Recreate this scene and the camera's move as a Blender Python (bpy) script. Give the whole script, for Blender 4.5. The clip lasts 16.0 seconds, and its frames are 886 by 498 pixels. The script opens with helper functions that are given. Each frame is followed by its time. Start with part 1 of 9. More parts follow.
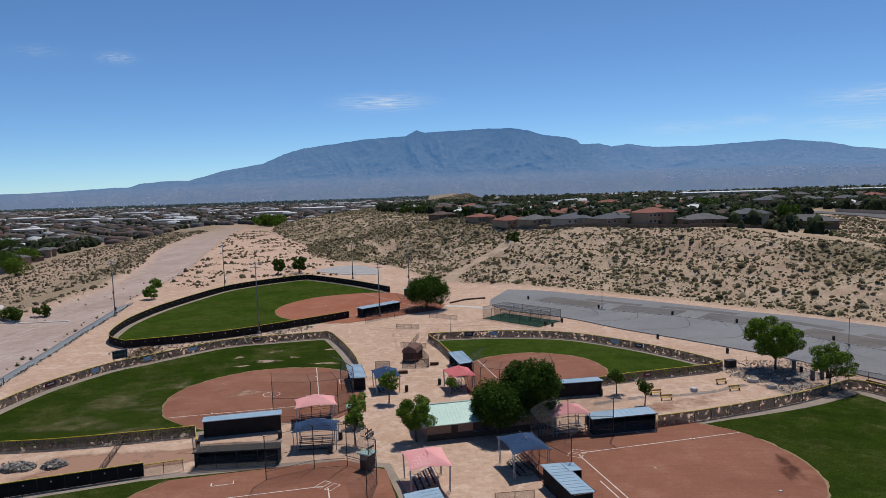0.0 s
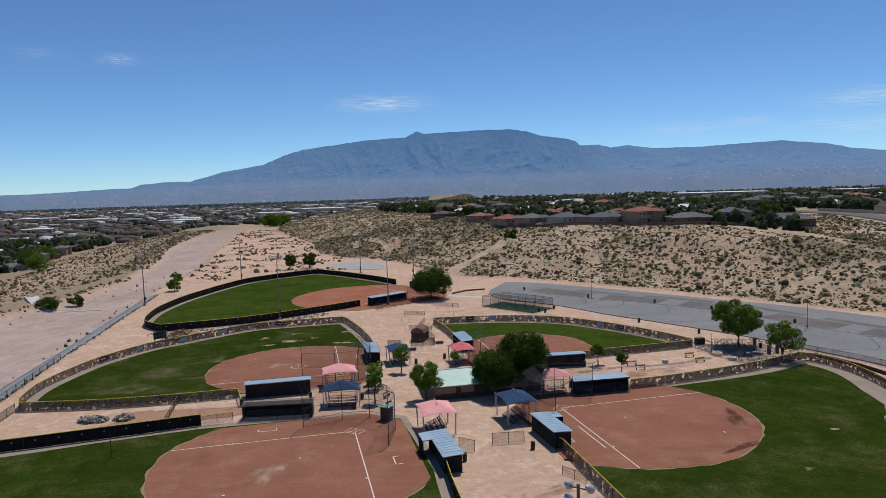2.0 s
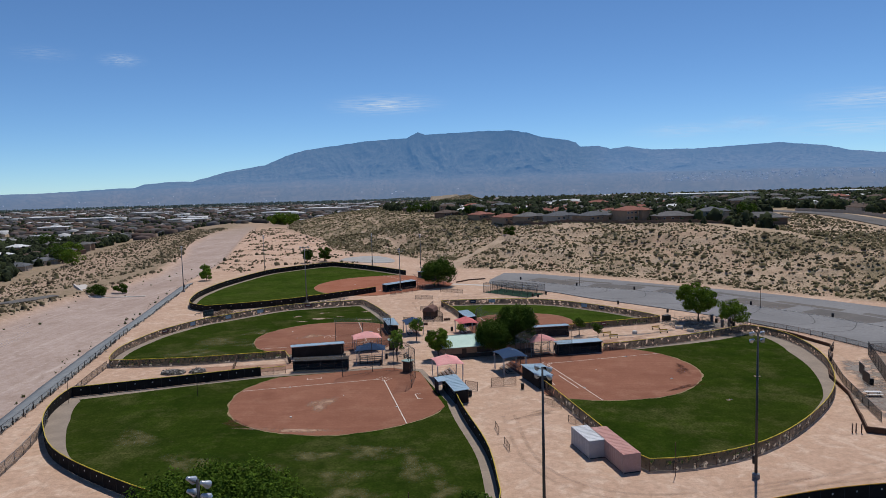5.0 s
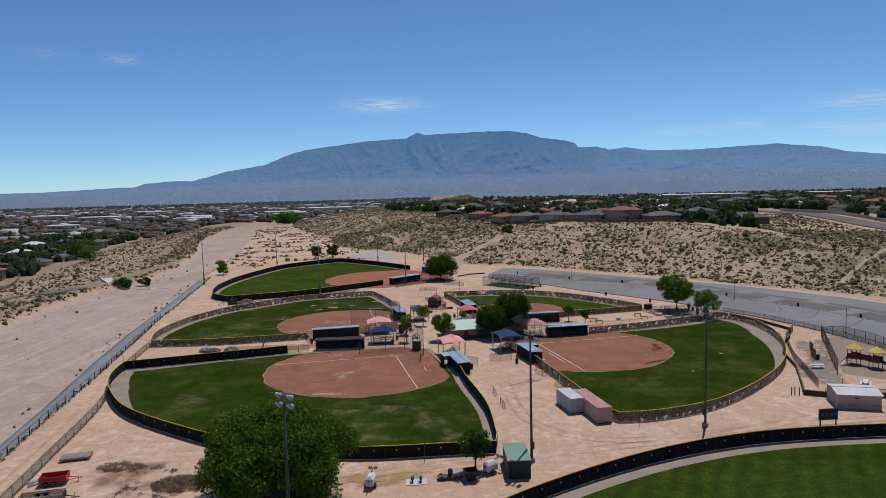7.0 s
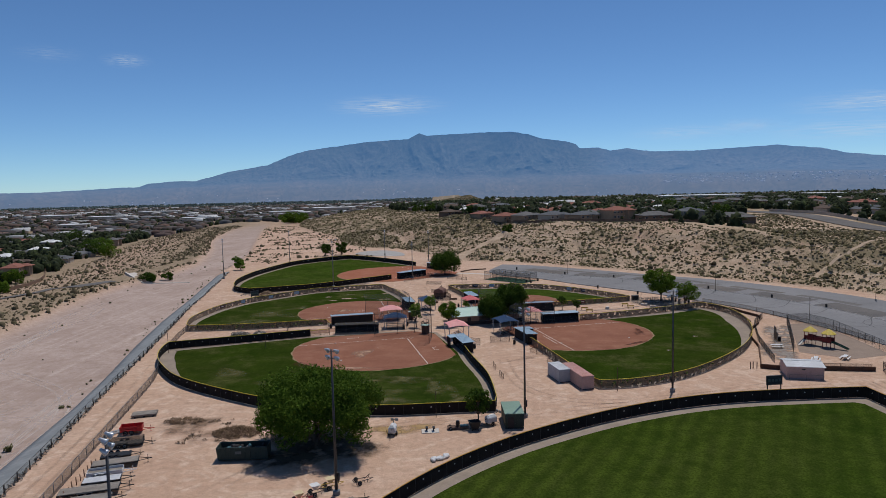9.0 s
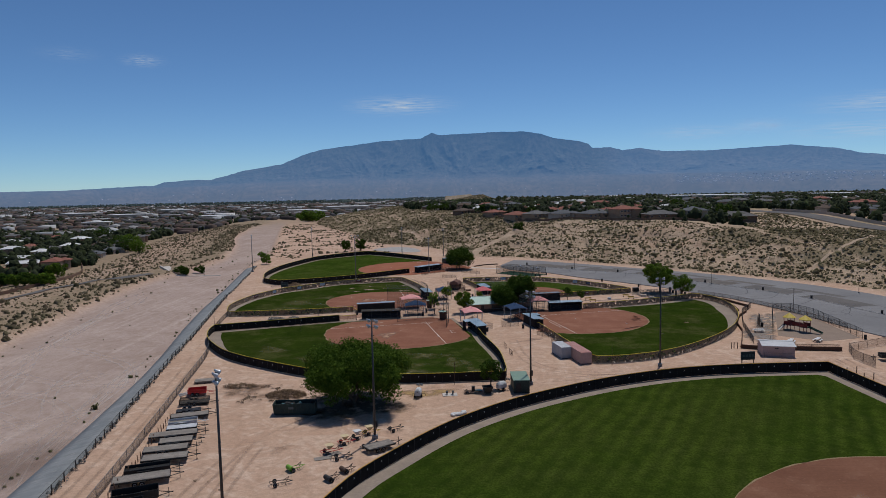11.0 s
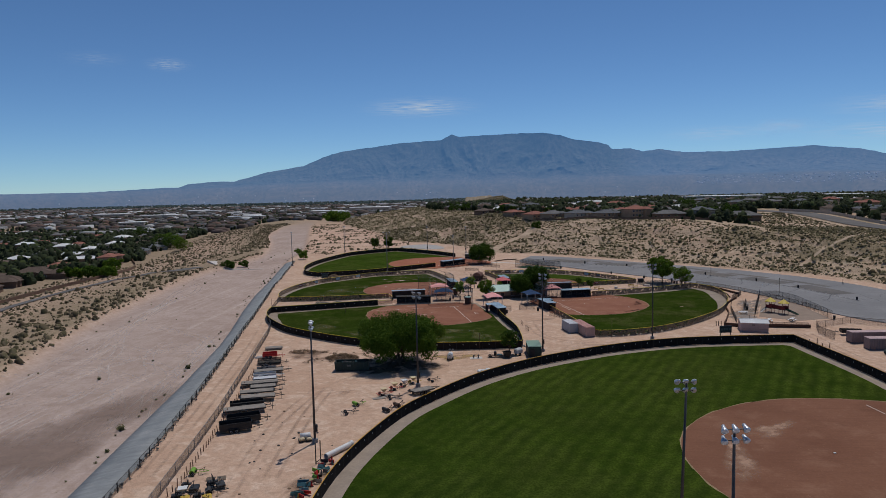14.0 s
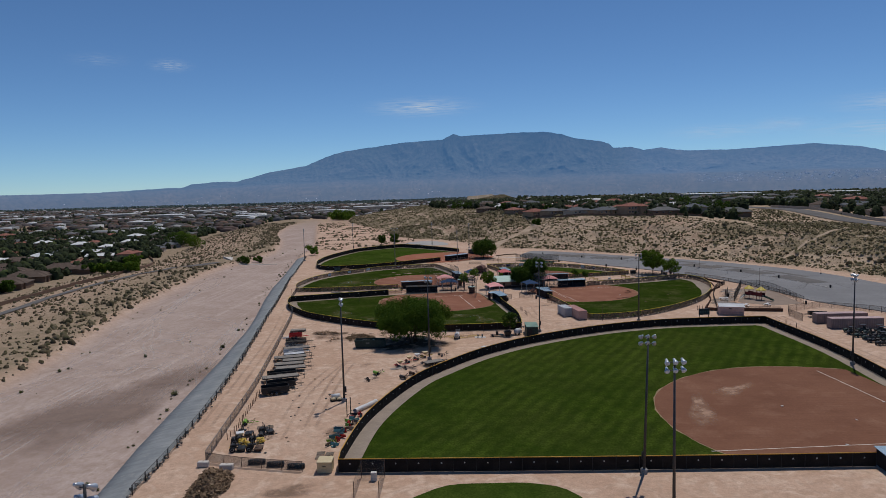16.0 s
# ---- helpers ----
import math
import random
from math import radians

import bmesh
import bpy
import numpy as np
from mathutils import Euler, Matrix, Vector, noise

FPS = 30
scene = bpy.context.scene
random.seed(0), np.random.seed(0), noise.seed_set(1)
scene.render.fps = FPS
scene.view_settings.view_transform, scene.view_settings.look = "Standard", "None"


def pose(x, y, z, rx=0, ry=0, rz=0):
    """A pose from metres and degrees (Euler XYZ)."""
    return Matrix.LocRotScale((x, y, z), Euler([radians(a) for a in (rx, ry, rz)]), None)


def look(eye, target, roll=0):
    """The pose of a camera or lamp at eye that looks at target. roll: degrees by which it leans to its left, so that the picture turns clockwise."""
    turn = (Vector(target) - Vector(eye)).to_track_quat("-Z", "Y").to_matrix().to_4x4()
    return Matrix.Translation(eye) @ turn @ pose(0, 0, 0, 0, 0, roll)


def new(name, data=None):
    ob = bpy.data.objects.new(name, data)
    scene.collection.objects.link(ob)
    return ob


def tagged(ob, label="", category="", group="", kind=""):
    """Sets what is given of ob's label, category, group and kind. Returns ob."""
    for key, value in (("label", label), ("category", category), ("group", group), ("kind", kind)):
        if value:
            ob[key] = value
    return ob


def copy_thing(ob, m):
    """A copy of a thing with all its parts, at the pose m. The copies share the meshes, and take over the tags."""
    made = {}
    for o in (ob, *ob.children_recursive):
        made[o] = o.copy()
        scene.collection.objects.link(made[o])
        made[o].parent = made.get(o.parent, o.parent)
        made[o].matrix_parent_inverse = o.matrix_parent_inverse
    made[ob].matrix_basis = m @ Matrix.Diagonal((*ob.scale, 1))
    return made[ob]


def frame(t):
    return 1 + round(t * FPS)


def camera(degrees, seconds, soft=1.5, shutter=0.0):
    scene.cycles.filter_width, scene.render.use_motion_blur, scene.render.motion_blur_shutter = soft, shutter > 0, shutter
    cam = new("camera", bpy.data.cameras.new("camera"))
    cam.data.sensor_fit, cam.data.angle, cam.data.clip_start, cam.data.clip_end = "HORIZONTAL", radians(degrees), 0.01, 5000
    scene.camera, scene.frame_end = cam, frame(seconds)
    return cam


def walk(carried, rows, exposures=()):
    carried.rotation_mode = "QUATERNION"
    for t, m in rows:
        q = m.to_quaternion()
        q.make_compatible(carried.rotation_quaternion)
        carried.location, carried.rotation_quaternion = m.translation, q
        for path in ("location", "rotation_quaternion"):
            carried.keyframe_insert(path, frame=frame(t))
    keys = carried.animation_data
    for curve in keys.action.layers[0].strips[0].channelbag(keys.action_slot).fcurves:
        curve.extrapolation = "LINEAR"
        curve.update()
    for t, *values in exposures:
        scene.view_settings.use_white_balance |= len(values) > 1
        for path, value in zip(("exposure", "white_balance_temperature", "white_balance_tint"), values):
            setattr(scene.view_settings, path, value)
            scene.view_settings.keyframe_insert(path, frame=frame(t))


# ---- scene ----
cam = camera(64.77, 16.0, 0.6)
PATH = [
    (0, (6.024, -11.207, 38.671), (2.982, 88.284, 29.063), -1.72),
    (0.5, (5.901, -16.044, 38.580), (2.854, 83.456, 29.073), -1.73),
    (1, (5.766, -20.929, 38.514), (2.746, 78.575, 29.026), -1.74),
    (1.5, (5.618, -25.854, 38.471), (2.590, 73.650, 28.998), -1.73),
    (2, (5.461, -30.815, 38.450), (2.481, 68.692, 28.984), -1.72),
    (2.5, (5.294, -35.806, 38.449), (2.264, 63.706, 29.055), -1.71),
    (3, (5.119, -40.822, 38.467), (2.086, 58.689, 29.075), -1.69),
    (3.5, (4.937, -45.860, 38.501), (1.911, 53.655, 29.142), -1.66),
    (4, (4.750, -50.914, 38.550), (1.722, 48.597, 29.149), -1.63),
    (6.5, (3.772, -76.306, 38.957), (0.821, 23.211, 29.589), -1.45),
    (7, (3.577, -81.386, 39.059), (0.681, 18.131, 29.683), -1.41),
    (7.5, (3.385, -86.462, 39.164), (0.432, 13.060, 29.850), -1.37),
    (8, (3.197, -91.530, 39.270), (0.195, 7.990, 29.952), -1.33),
    (10.5, (2.364, -116.716, 39.759), (-1.087, -17.209, 30.455), -1.20),
    (11, (2.227, -121.716, 39.836), (-2.552, -22.272, 30.455), -1.18),
    (11.5, (2.103, -126.705, 39.903), (-3.877, -27.313, 30.650), -1.18),
    (12, (1.993, -131.681, 39.957), (-4.893, -32.345, 30.740), -1.18),
    (12.5, (1.898, -136.646, 39.997), (-5.536, -37.341, 30.867), -1.18),
    (13, (1.820, -141.600, 40.021), (-5.634, -42.297, 30.887), -1.20),
    (13.5, (1.759, -146.545, 40.027), (-5.719, -47.245, 30.887), -1.22),
    (14, (1.718, -151.483, 40.014), (-5.832, -52.188, 30.877), -1.25),
    (14.5, (1.696, -156.415, 39.981), (-5.919, -57.125, 30.840), -1.29),
    (15, (1.696, -161.343, 39.924), (-5.972, -62.060, 30.749), -1.34),
    (15.5, (1.718, -166.270, 39.843), (-6.022, -66.994, 30.663), -1.40),
    (16, (1.764, -171.199, 39.736), (-6.049, -71.933, 30.505), -1.48),
]
walk(cam, [(t, look(eye, target, roll)) for t, eye, target, roll in PATH],
     exposures=[(0, -0.5), (4, -0.53), (8, -0.61), (10.5, -0.85), (12, -0.92), (16, -0.88)])

# ---- world, sun, exposure ----
SUN_DIR = Vector((0.158, 0.384, 0.909)).normalized()
sun_el, sun_az = math.asin(SUN_DIR.z), math.atan2(SUN_DIR.x, SUN_DIR.y)
world = bpy.data.worlds.new("world")
scene.world = world
world.use_nodes = True
wn = world.node_tree
sky = wn.nodes.new("ShaderNodeTexSky")
sky.sky_type, sky.sun_disc = "NISHITA", False
sky.sun_elevation, sky.sun_rotation = sun_el, sun_az
sky.altitude, sky.air_density, sky.dust_density, sky.ozone_density = 5200, 1.15, 0.0, 2.2
tint = wn.nodes.new("ShaderNodeMix")
tint.data_type, tint.blend_type = "RGBA", "MULTIPLY"
tint.inputs[0].default_value, tint.inputs[7].default_value = 1.0, (0.70, 0.94, 1.13, 1)
wn.links.new(sky.outputs[0], tint.inputs[6])
wn.links.new(tint.outputs[2], wn.nodes["Background"].inputs[0])
wn.nodes["Background"].inputs[1].default_value = 0.135
sun = new("sun", bpy.data.lights.new("sun", "SUN"))
sun.data.energy, sun.data.angle, sun.data.color = 5.0, radians(0.53), (1.0, 0.955, 0.89)
sun.matrix_world = look(SUN_DIR * 200, (0, 0, 0))


# ---- mesh helpers ----
class Mesh:
    """Collects points and faces for one mesh."""

    def __init__(self):
        self.v, self.f = [], []

    def add(self, pts, faces):
        n = len(self.v)
        self.v += [tuple(p) for p in pts]
        self.f += [tuple(n + i for i in f) for f in faces]
        return self

    def box(self, c, s, rz=0.0, bevel=0.0, m=None):
        """A box with centre c and size s; bevel takes off its edges."""
        hx, hy, hz = (a / 2 for a in s)
        turn = (m or Matrix.Identity(4)) @ Matrix.Translation(c) @ Matrix.Rotation(rz, 4, "Z")
        if bevel <= 0:
            pts = [(x, y, z) for x in (-hx, hx) for y in (-hy, hy) for z in (-hz, hz)]
            return self.add([turn @ Vector(p) for p in pts], [(0, 1, 3, 2), (4, 6, 7, 5), (0, 4, 5, 1), (2, 3, 7, 6), (0, 2, 6, 4), (1, 5, 7, 3)])
        b, pts, at = min(bevel, hx * 0.9, hy * 0.9, hz * 0.9), [], {}
        for sx in (-1, 1):
            for sy in (-1, 1):
                for sz in (-1, 1):
                    for k in range(3):
                        at[sx, sy, sz, k] = len(pts)
                        q = [sx * hx, sy * hy, sz * hz]
                        for j in range(3):
                            if j != k:
                                q[j] -= b * (sx, sy, sz)[j]
                        pts.append(turn @ Vector(q))
        faces = []
        for k in range(3):
            i, j = [n for n in range(3) if n != k]
            for s1 in (-1, 1):
                ring = []
                for u, w in ((-1, -1), (1, -1), (1, 1), (-1, 1)):
                    key = [0, 0, 0]
                    key[k], key[i], key[j] = s1, u, w
                    ring.append(at[(*key, k)])
                faces.append(ring if (s1 > 0) == (k != 1) else ring[::-1])
        for k in range(3):
            i, j = [n for n in range(3) if n != k]
            for u in (-1, 1):
                for w in (-1, 1):
                    a, c2 = [0, 0, 0], [0, 0, 0]
                    a[k], a[i], a[j] = -1, u, w
                    c2[k], c2[i], c2[j] = 1, u, w
                    faces.append((at[(*a, i)], at[(*c2, i)], at[(*c2, j)], at[(*a, j)]))
        for sx in (-1, 1):
            for sy in (-1, 1):
                for sz in (-1, 1):
                    faces.append(tuple(at[sx, sy, sz, k] for k in range(3)))
        return self.add(pts, faces)

    def tube(self, p, q, r, r2=None, n=8, caps=True):
        p, q, r2 = Vector(p), Vector(q), r if r2 is None else r2
        d = (q - p).normalized()
        a = d.orthogonal().normalized()
        b = d.cross(a)
        ring = [a * math.cos(t) + b * math.sin(t) for t in (2 * math.pi * k / n for k in range(n))]
        pts = [p + e * r for e in ring] + [q + e * r2 for e in ring]
        faces = [(k, (k + 1) % n, n + (k + 1) % n, n + k) for k in range(n)]
        if caps:
            faces += [tuple(range(n))[::-1], tuple(range(n, 2 * n))]
        return self.add(pts, faces)

    def path(self, pts, r, n=6):
        for p, q in zip(pts, pts[1:]):
            self.tube(p, q, r, n=n)
        return self

    def lathe(self, rows, n=12, m=None):
        """Rows of radius and height turned about z."""
        m = m or Matrix.Identity(4)
        pts = [m @ Vector((r * math.cos(2 * math.pi * k / n), r * math.sin(2 * math.pi * k / n), z)) for r, z in rows for k in range(n)]
        faces = [(a * n + k, a * n + (k + 1) % n, (a + 1) * n + (k + 1) % n, (a + 1) * n + k) for a in range(len(rows) - 1) for k in range(n)]
        faces += [tuple(range(n))[::-1], tuple(range((len(rows) - 1) * n, len(rows) * n))]
        return self.add(pts, faces)

    def quad(self, *pts):
        return self.add(pts, [tuple(range(len(pts)))])

    def done(self, name, material, smooth=False):
        me = bpy.data.meshes.new(name)
        me.from_pydata(self.v, [], self.f)
        me.materials.append(material)
        bm = bmesh.new()
        bm.from_mesh(me)
        bmesh.ops.recalc_face_normals(bm, faces=bm.faces)
        bm.to_mesh(me)
        bm.free()
        if smooth:
            me.shade_smooth()
        return me


def fast_mesh(name, pts, faces, material, smooth=False, **fields):
    """A big mesh from arrays: pts (n, 3), faces (m, k), and float fields per point."""
    pts, faces = np.asarray(pts, np.float32), np.asarray(faces, np.int32)
    me = bpy.data.meshes.new(name)
    me.vertices.add(len(pts))
    me.vertices.foreach_set("co", pts.ravel())
    k = faces.shape[1]
    me.loops.add(faces.size)
    me.loops.foreach_set("vertex_index", faces.ravel())
    me.polygons.add(len(faces))
    me.polygons.foreach_set("loop_start", np.arange(0, faces.size, k, dtype=np.int32))
    me.update(calc_edges=True)
    for key, values in fields.items():
        me.attributes.new(key, "FLOAT", "POINT").data.foreach_set("value", np.asarray(values, np.float32))
    me.materials.append(material)
    if smooth:
        me.shade_smooth()
    me.validate()
    return me


def thing(name, x=0, y=0, z=0, rz=0.0, label="", category="", group="", kind=""):
    ob = new(name)
    ob.empty_display_size = 0.3
    ob.matrix_basis = pose(x, y, z, 0, 0, rz)
    return tagged(ob, label, category, group, kind)


def part(name, mesh, material, parent, label="", m=None, smooth=False):
    """One mesh object under a thing or a part. mesh: a Mesh or mesh data."""
    ob = new(name, mesh.done(name, material, smooth) if isinstance(mesh, Mesh) else mesh)
    ob.parent = parent
    if m is not None:
        ob.matrix_basis = m
    return tagged(ob, label)


# ---- materials ----
def ramp_noise(nt, scale, detail=5.0, lo=0.35, hi=0.65, coord=None, rough=0.6):
    n = nt.nodes.new("ShaderNodeTexNoise")
    n.inputs["Scale"].default_value, n.inputs["Detail"].default_value, n.inputs["Roughness"].default_value = scale, detail, rough
    if coord is not None:
        nt.links.new(coord, n.inputs["Vector"])
    r = nt.nodes.new("ShaderNodeMapRange")
    r.inputs["From Min"].default_value, r.inputs["From Max"].default_value = lo, hi
    nt.links.new(n.outputs["Fac"], r.inputs["Value"])
    return r.outputs["Result"]


def blend(nt, fac, a, b):
    """Mix two colours; a, b and fac are sockets or values."""
    n = nt.nodes.new("ShaderNodeMix")
    n.data_type = "RGBA"
    for slot, value in ((0, fac), (6, a), (7, b)):
        if isinstance(value, (int, float)):
            n.inputs[slot].default_value = value
        elif isinstance(value, tuple):
            n.inputs[slot].default_value = (*value[:3], 1)
        else:
            nt.links.new(value, n.inputs[slot])
    return n.outputs[2]


def times(nt, *values):
    out = values[0]
    for v in values[1:]:
        n = nt.nodes.new("ShaderNodeMath")
        n.operation = "MULTIPLY"
        for i, s in enumerate((out, v)):
            if isinstance(s, (int, float)):
                n.inputs[i].default_value = s
            else:
                nt.links.new(s, n.inputs[i])
        out = n.outputs[0]
    return out


def blank(name):
    m = bpy.data.materials.new(name)
    m.use_nodes = True
    nt = m.node_tree
    bsdf = nt.nodes["Principled BSDF"]
    bsdf.inputs["Specular IOR Level"].default_value = 0.25
    return m, nt, bsdf


def world_coord(nt):
    return nt.nodes.new("ShaderNodeNewGeometry").outputs["Position"]


def bump(nt, bsdf, height, strength, distance):
    b = nt.nodes.new("ShaderNodeBump")
    b.inputs["Strength"].default_value, b.inputs["Distance"].default_value = strength, distance
    nt.links.new(height, b.inputs["Height"])
    nt.links.new(b.outputs[0], bsdf.inputs["Normal"])


def surf(name, c1, c2, c3=None, scale=0.5, fine=6.0, rough=0.85, metal=0.0, relief=0.0, vary=0.0, spec=None):
    """A matt surface: c1 and c2 in broad patches, c3 in fine grain, relief in metres; vary: how far each object differs in tone."""
    m, nt, bsdf = blank(name)
    pos = world_coord(nt)
    col = blend(nt, ramp_noise(nt, scale, coord=pos), c1, c2)
    grain = ramp_noise(nt, fine, 6, 0.3, 0.7, pos)
    col = blend(nt, times(nt, ramp_noise(nt, fine * 0.35, 5, 0.5, 0.72, pos), 0.35), col, tuple(0.62 * c for c in c2))
    dark = tuple(0.72 * c for c in c1)
    col = blend(nt, times(nt, grain, 0.5), col, c3 or dark)
    if vary:
        info = nt.nodes.new("ShaderNodeObjectInfo")
        col = blend(nt, times(nt, info.outputs["Random"], vary), col, tuple(0.45 * c for c in c2))
    nt.links.new(col, bsdf.inputs["Base Color"])
    bsdf.inputs["Roughness"].default_value, bsdf.inputs["Metallic"].default_value = rough, metal
    bsdf.inputs["Specular IOR Level"].default_value = spec if spec is not None else (0.06 if rough > 0.84 else 0.3)
    if relief:
        bump(nt, bsdf, grain, 0.6, relief)
    return m


def see_through(name, color, open_share, tears=0.0, rough=0.8, color2=None, tear_scale=0.8):
    """Wire mesh or torn cloth: an even share of it is open, and noise-shaped holes besides."""
    m, nt, bsdf = blank(name)
    pos = world_coord(nt)
    col = blend(nt, ramp_noise(nt, 1.1, 4, 0.3, 0.7, pos), color, color2 or tuple(0.6 * c for c in color))
    nt.links.new(col, bsdf.inputs["Base Color"])
    bsdf.inputs["Roughness"].default_value = rough
    clear = nt.nodes.new("ShaderNodeBsdfTransparent")
    mix = nt.nodes.new("ShaderNodeMixShader")
    if tears:
        hole = ramp_noise(nt, tear_scale, 4, 0.56, 0.62, pos)
        a = nt.nodes.new("ShaderNodeMapRange")
        a.inputs["To Min"].default_value, a.inputs["To Max"].default_value = open_share, tears
        nt.links.new(hole, a.inputs["Value"])
        nt.links.new(a.outputs[0], mix.inputs[0])
    else:
        mix.inputs[0].default_value = open_share
    nt.links.new(bsdf.outputs[0], mix.inputs[1])
    nt.links.new(clear.outputs[0], mix.inputs[2])
    nt.links.new(mix.outputs[0], nt.nodes["Material Output"].inputs["Surface"])
    return m


def clay_material(name, c1, c2, pale, damp):
    """Raked clay: broad tones, pale dusty scuffs, damp dark spots and fine crumbs."""
    m, nt, bsdf = blank(name)
    pos = world_coord(nt)
    col = blend(nt, ramp_noise(nt, 0.09, 6, 0.35, 0.65, pos), c1, c2)
    col = blend(nt, times(nt, ramp_noise(nt, 0.2, 6, 0.52, 0.7, pos), 0.45), col, pale)
    col = blend(nt, times(nt, ramp_noise(nt, 0.13, 5, 0.58, 0.72, pos), 0.5), col, damp)
    stretch = nt.nodes.new("ShaderNodeMapping")
    stretch.inputs["Rotation"].default_value = (0, 0, radians(35))
    stretch.inputs["Scale"].default_value = (0.12, 1.6, 1)
    nt.links.new(pos, stretch.inputs["Vector"])
    col = blend(nt, times(nt, ramp_noise(nt, 1.0, 5, 0.45, 0.7, stretch.outputs[0]), 0.28), col, damp)
    grain = ramp_noise(nt, 2.4, 6, 0.3, 0.7, pos)
    col = blend(nt, times(nt, grain, 0.4), col, tuple(0.7 * c for c in c1))
    col = blend(nt, times(nt, ramp_noise(nt, 3.2, 3, 0.66, 0.72, pos), 0.5), col, pale)
    nt.links.new(col, bsdf.inputs["Base Color"])
    bsdf.inputs["Roughness"].default_value = 0.96
    bsdf.inputs["Specular IOR Level"].default_value = 0.05
    bump(nt, bsdf, grain, 0.6, 0.02)
    return m


CLAY = clay_material("clay", (0.228, 0.099, 0.064), (0.292, 0.136, 0.089), (0.37, 0.203, 0.138), (0.17, 0.067, 0.043))
CLAY_DARK = clay_material("brown_clay", (0.172, 0.08, 0.05), (0.216, 0.105, 0.066), (0.3, 0.168, 0.111), (0.128, 0.055, 0.035))
DRY_EDGE = surf("dry_grass_edge", (0.27, 0.19, 0.11), (0.33, 0.225, 0.14), (0.12, 0.11, 0.04), 0.5, 3.0, 0.95)
CLAY_RED = clay_material("red_clay", (0.29, 0.108, 0.064), (0.34, 0.14, 0.086), (0.4, 0.2, 0.135), (0.23, 0.082, 0.048))
TRACK = surf("track_sand", (0.255, 0.21, 0.172), (0.33, 0.27, 0.22), (0.2, 0.16, 0.13), 0.3, 3.0, 0.95, relief=0.01)
CHALK = surf("chalk", (0.72, 0.66, 0.6), (0.62, 0.5, 0.42), None, 1.4, 9, 0.95)
ASPHALT = surf("asphalt", (0.195, 0.193, 0.198), (0.25, 0.246, 0.25), (0.15, 0.147, 0.147), 0.05, 1.3, 0.9, relief=0.006)
ASPHALT_OLD = surf("worn_asphalt", (0.125, 0.117, 0.113), (0.17, 0.157, 0.148), (0.1, 0.094, 0.09), 0.12, 1.6, 0.9)
ASPHALT_BROWN = surf("brown_worn_asphalt", (0.135, 0.12, 0.11), (0.18, 0.162, 0.148), (0.105, 0.096, 0.09), 0.15, 1.6, 0.9)
TAR = surf("tar", (0.07, 0.068, 0.07), (0.09, 0.088, 0.09), None, 0.5, 4, 0.8)
CONCRETE = surf("concrete", (0.21, 0.22, 0.225), (0.27, 0.272, 0.272), (0.17, 0.176, 0.18), 0.25, 3.0, 0.9, relief=0.01)
CONCRETE_PALE = surf("pale_concrete", (0.5, 0.46, 0.42), (0.6, 0.56, 0.52), None, 0.3, 3.0, 0.9)
SCREEN = surf("windscreen_cloth", (0.018, 0.016, 0.015), (0.034, 0.029, 0.026), None, 0.5, 5, 0.9)
SCREEN_OLD = see_through("worn_windscreen", (0.13, 0.095, 0.068), 0.28, 0.9, color2=(0.22, 0.165, 0.12), tear_scale=1.3)
YELLOW = surf("yellow_plastic", (0.62, 0.47, 0.035), (0.52, 0.38, 0.03), None, 0.6, 6, 0.5)
ORANGE = surf("orange_plastic", (0.58, 0.3, 0.03), (0.5, 0.24, 0.03), None, 0.6, 6, 0.5)
GALV = surf("galvanised_steel", (0.24, 0.235, 0.235), (0.17, 0.16, 0.155), None, 1.5, 8, 0.5, 0.6)
RUST = surf("rusty_steel", (0.13, 0.075, 0.05), (0.085, 0.06, 0.048), None, 2.0, 9, 0.8, 0.2)
DARK = surf("dark_steel", (0.035, 0.034, 0.035), (0.06, 0.055, 0.052), None, 1.4, 8, 0.6, 0.3)
PATCHY = surf("white_patch", (0.6, 0.58, 0.55), (0.5, 0.48, 0.45), None, 2, 8, 0.7)
LINK = see_through("chain_link", (0.1, 0.095, 0.09), 0.82)
LINK_FINE = see_through("fine_chain_link", (0.12, 0.11, 0.1), 0.66)
CAGE_NET = see_through("cage_net", (0.05, 0.052, 0.056), 0.74)
NET = see_through("dark_net", (0.035, 0.038, 0.042), 0.5)


# ---- the shape of the land ----
FOOT = [(185, 0), (165, 60), (150, 95), (141, 119), (133, 138), (120, 152), (106, 166), (94, 178), (83, 190), (64, 210), (49, 224), (22, 244), (5, 250),
        (-8, 257), (-13, 275), (-24, 302), (-41, 326), (-60, 337), (-79, 366), (-95, 430), (-125, 500), (-165, 600), (-190, 735), (-168, 800), (-90, 860), (-55, 1000), (-70, 1500)]
WASH_Y = [-400, -34, -6, 13, 43, 67, 93, 143, 180, 199, 213, 240, 267, 311, 359, 426, 477, 582, 678, 760]
WASH_L = [-84, -104, -108, -113, -121, -126, -130, -138, -142, -140, -137, -139, -141, -152, -166, -190, -203, -226, -238, -260]
BANK_Y = [-400, -84, -66, -41, -9, 25, 45, 78, 110, 150, 194, 226, 260, 288, 327, 393, 448, 553, 678, 760]
BANK_R = [-42, -53, -56.5, -60.5, -65.5, -71.5, -76, -84.3, -91.5, -99, -108, -114.5, -119, -123, -131, -148, -162, -189, -218, -242]
PIPE_Y = [-400, -86, -73, -57, -43, -22, 8, 40, 60, 95, 126, 153, 174, 200, 226, 260]
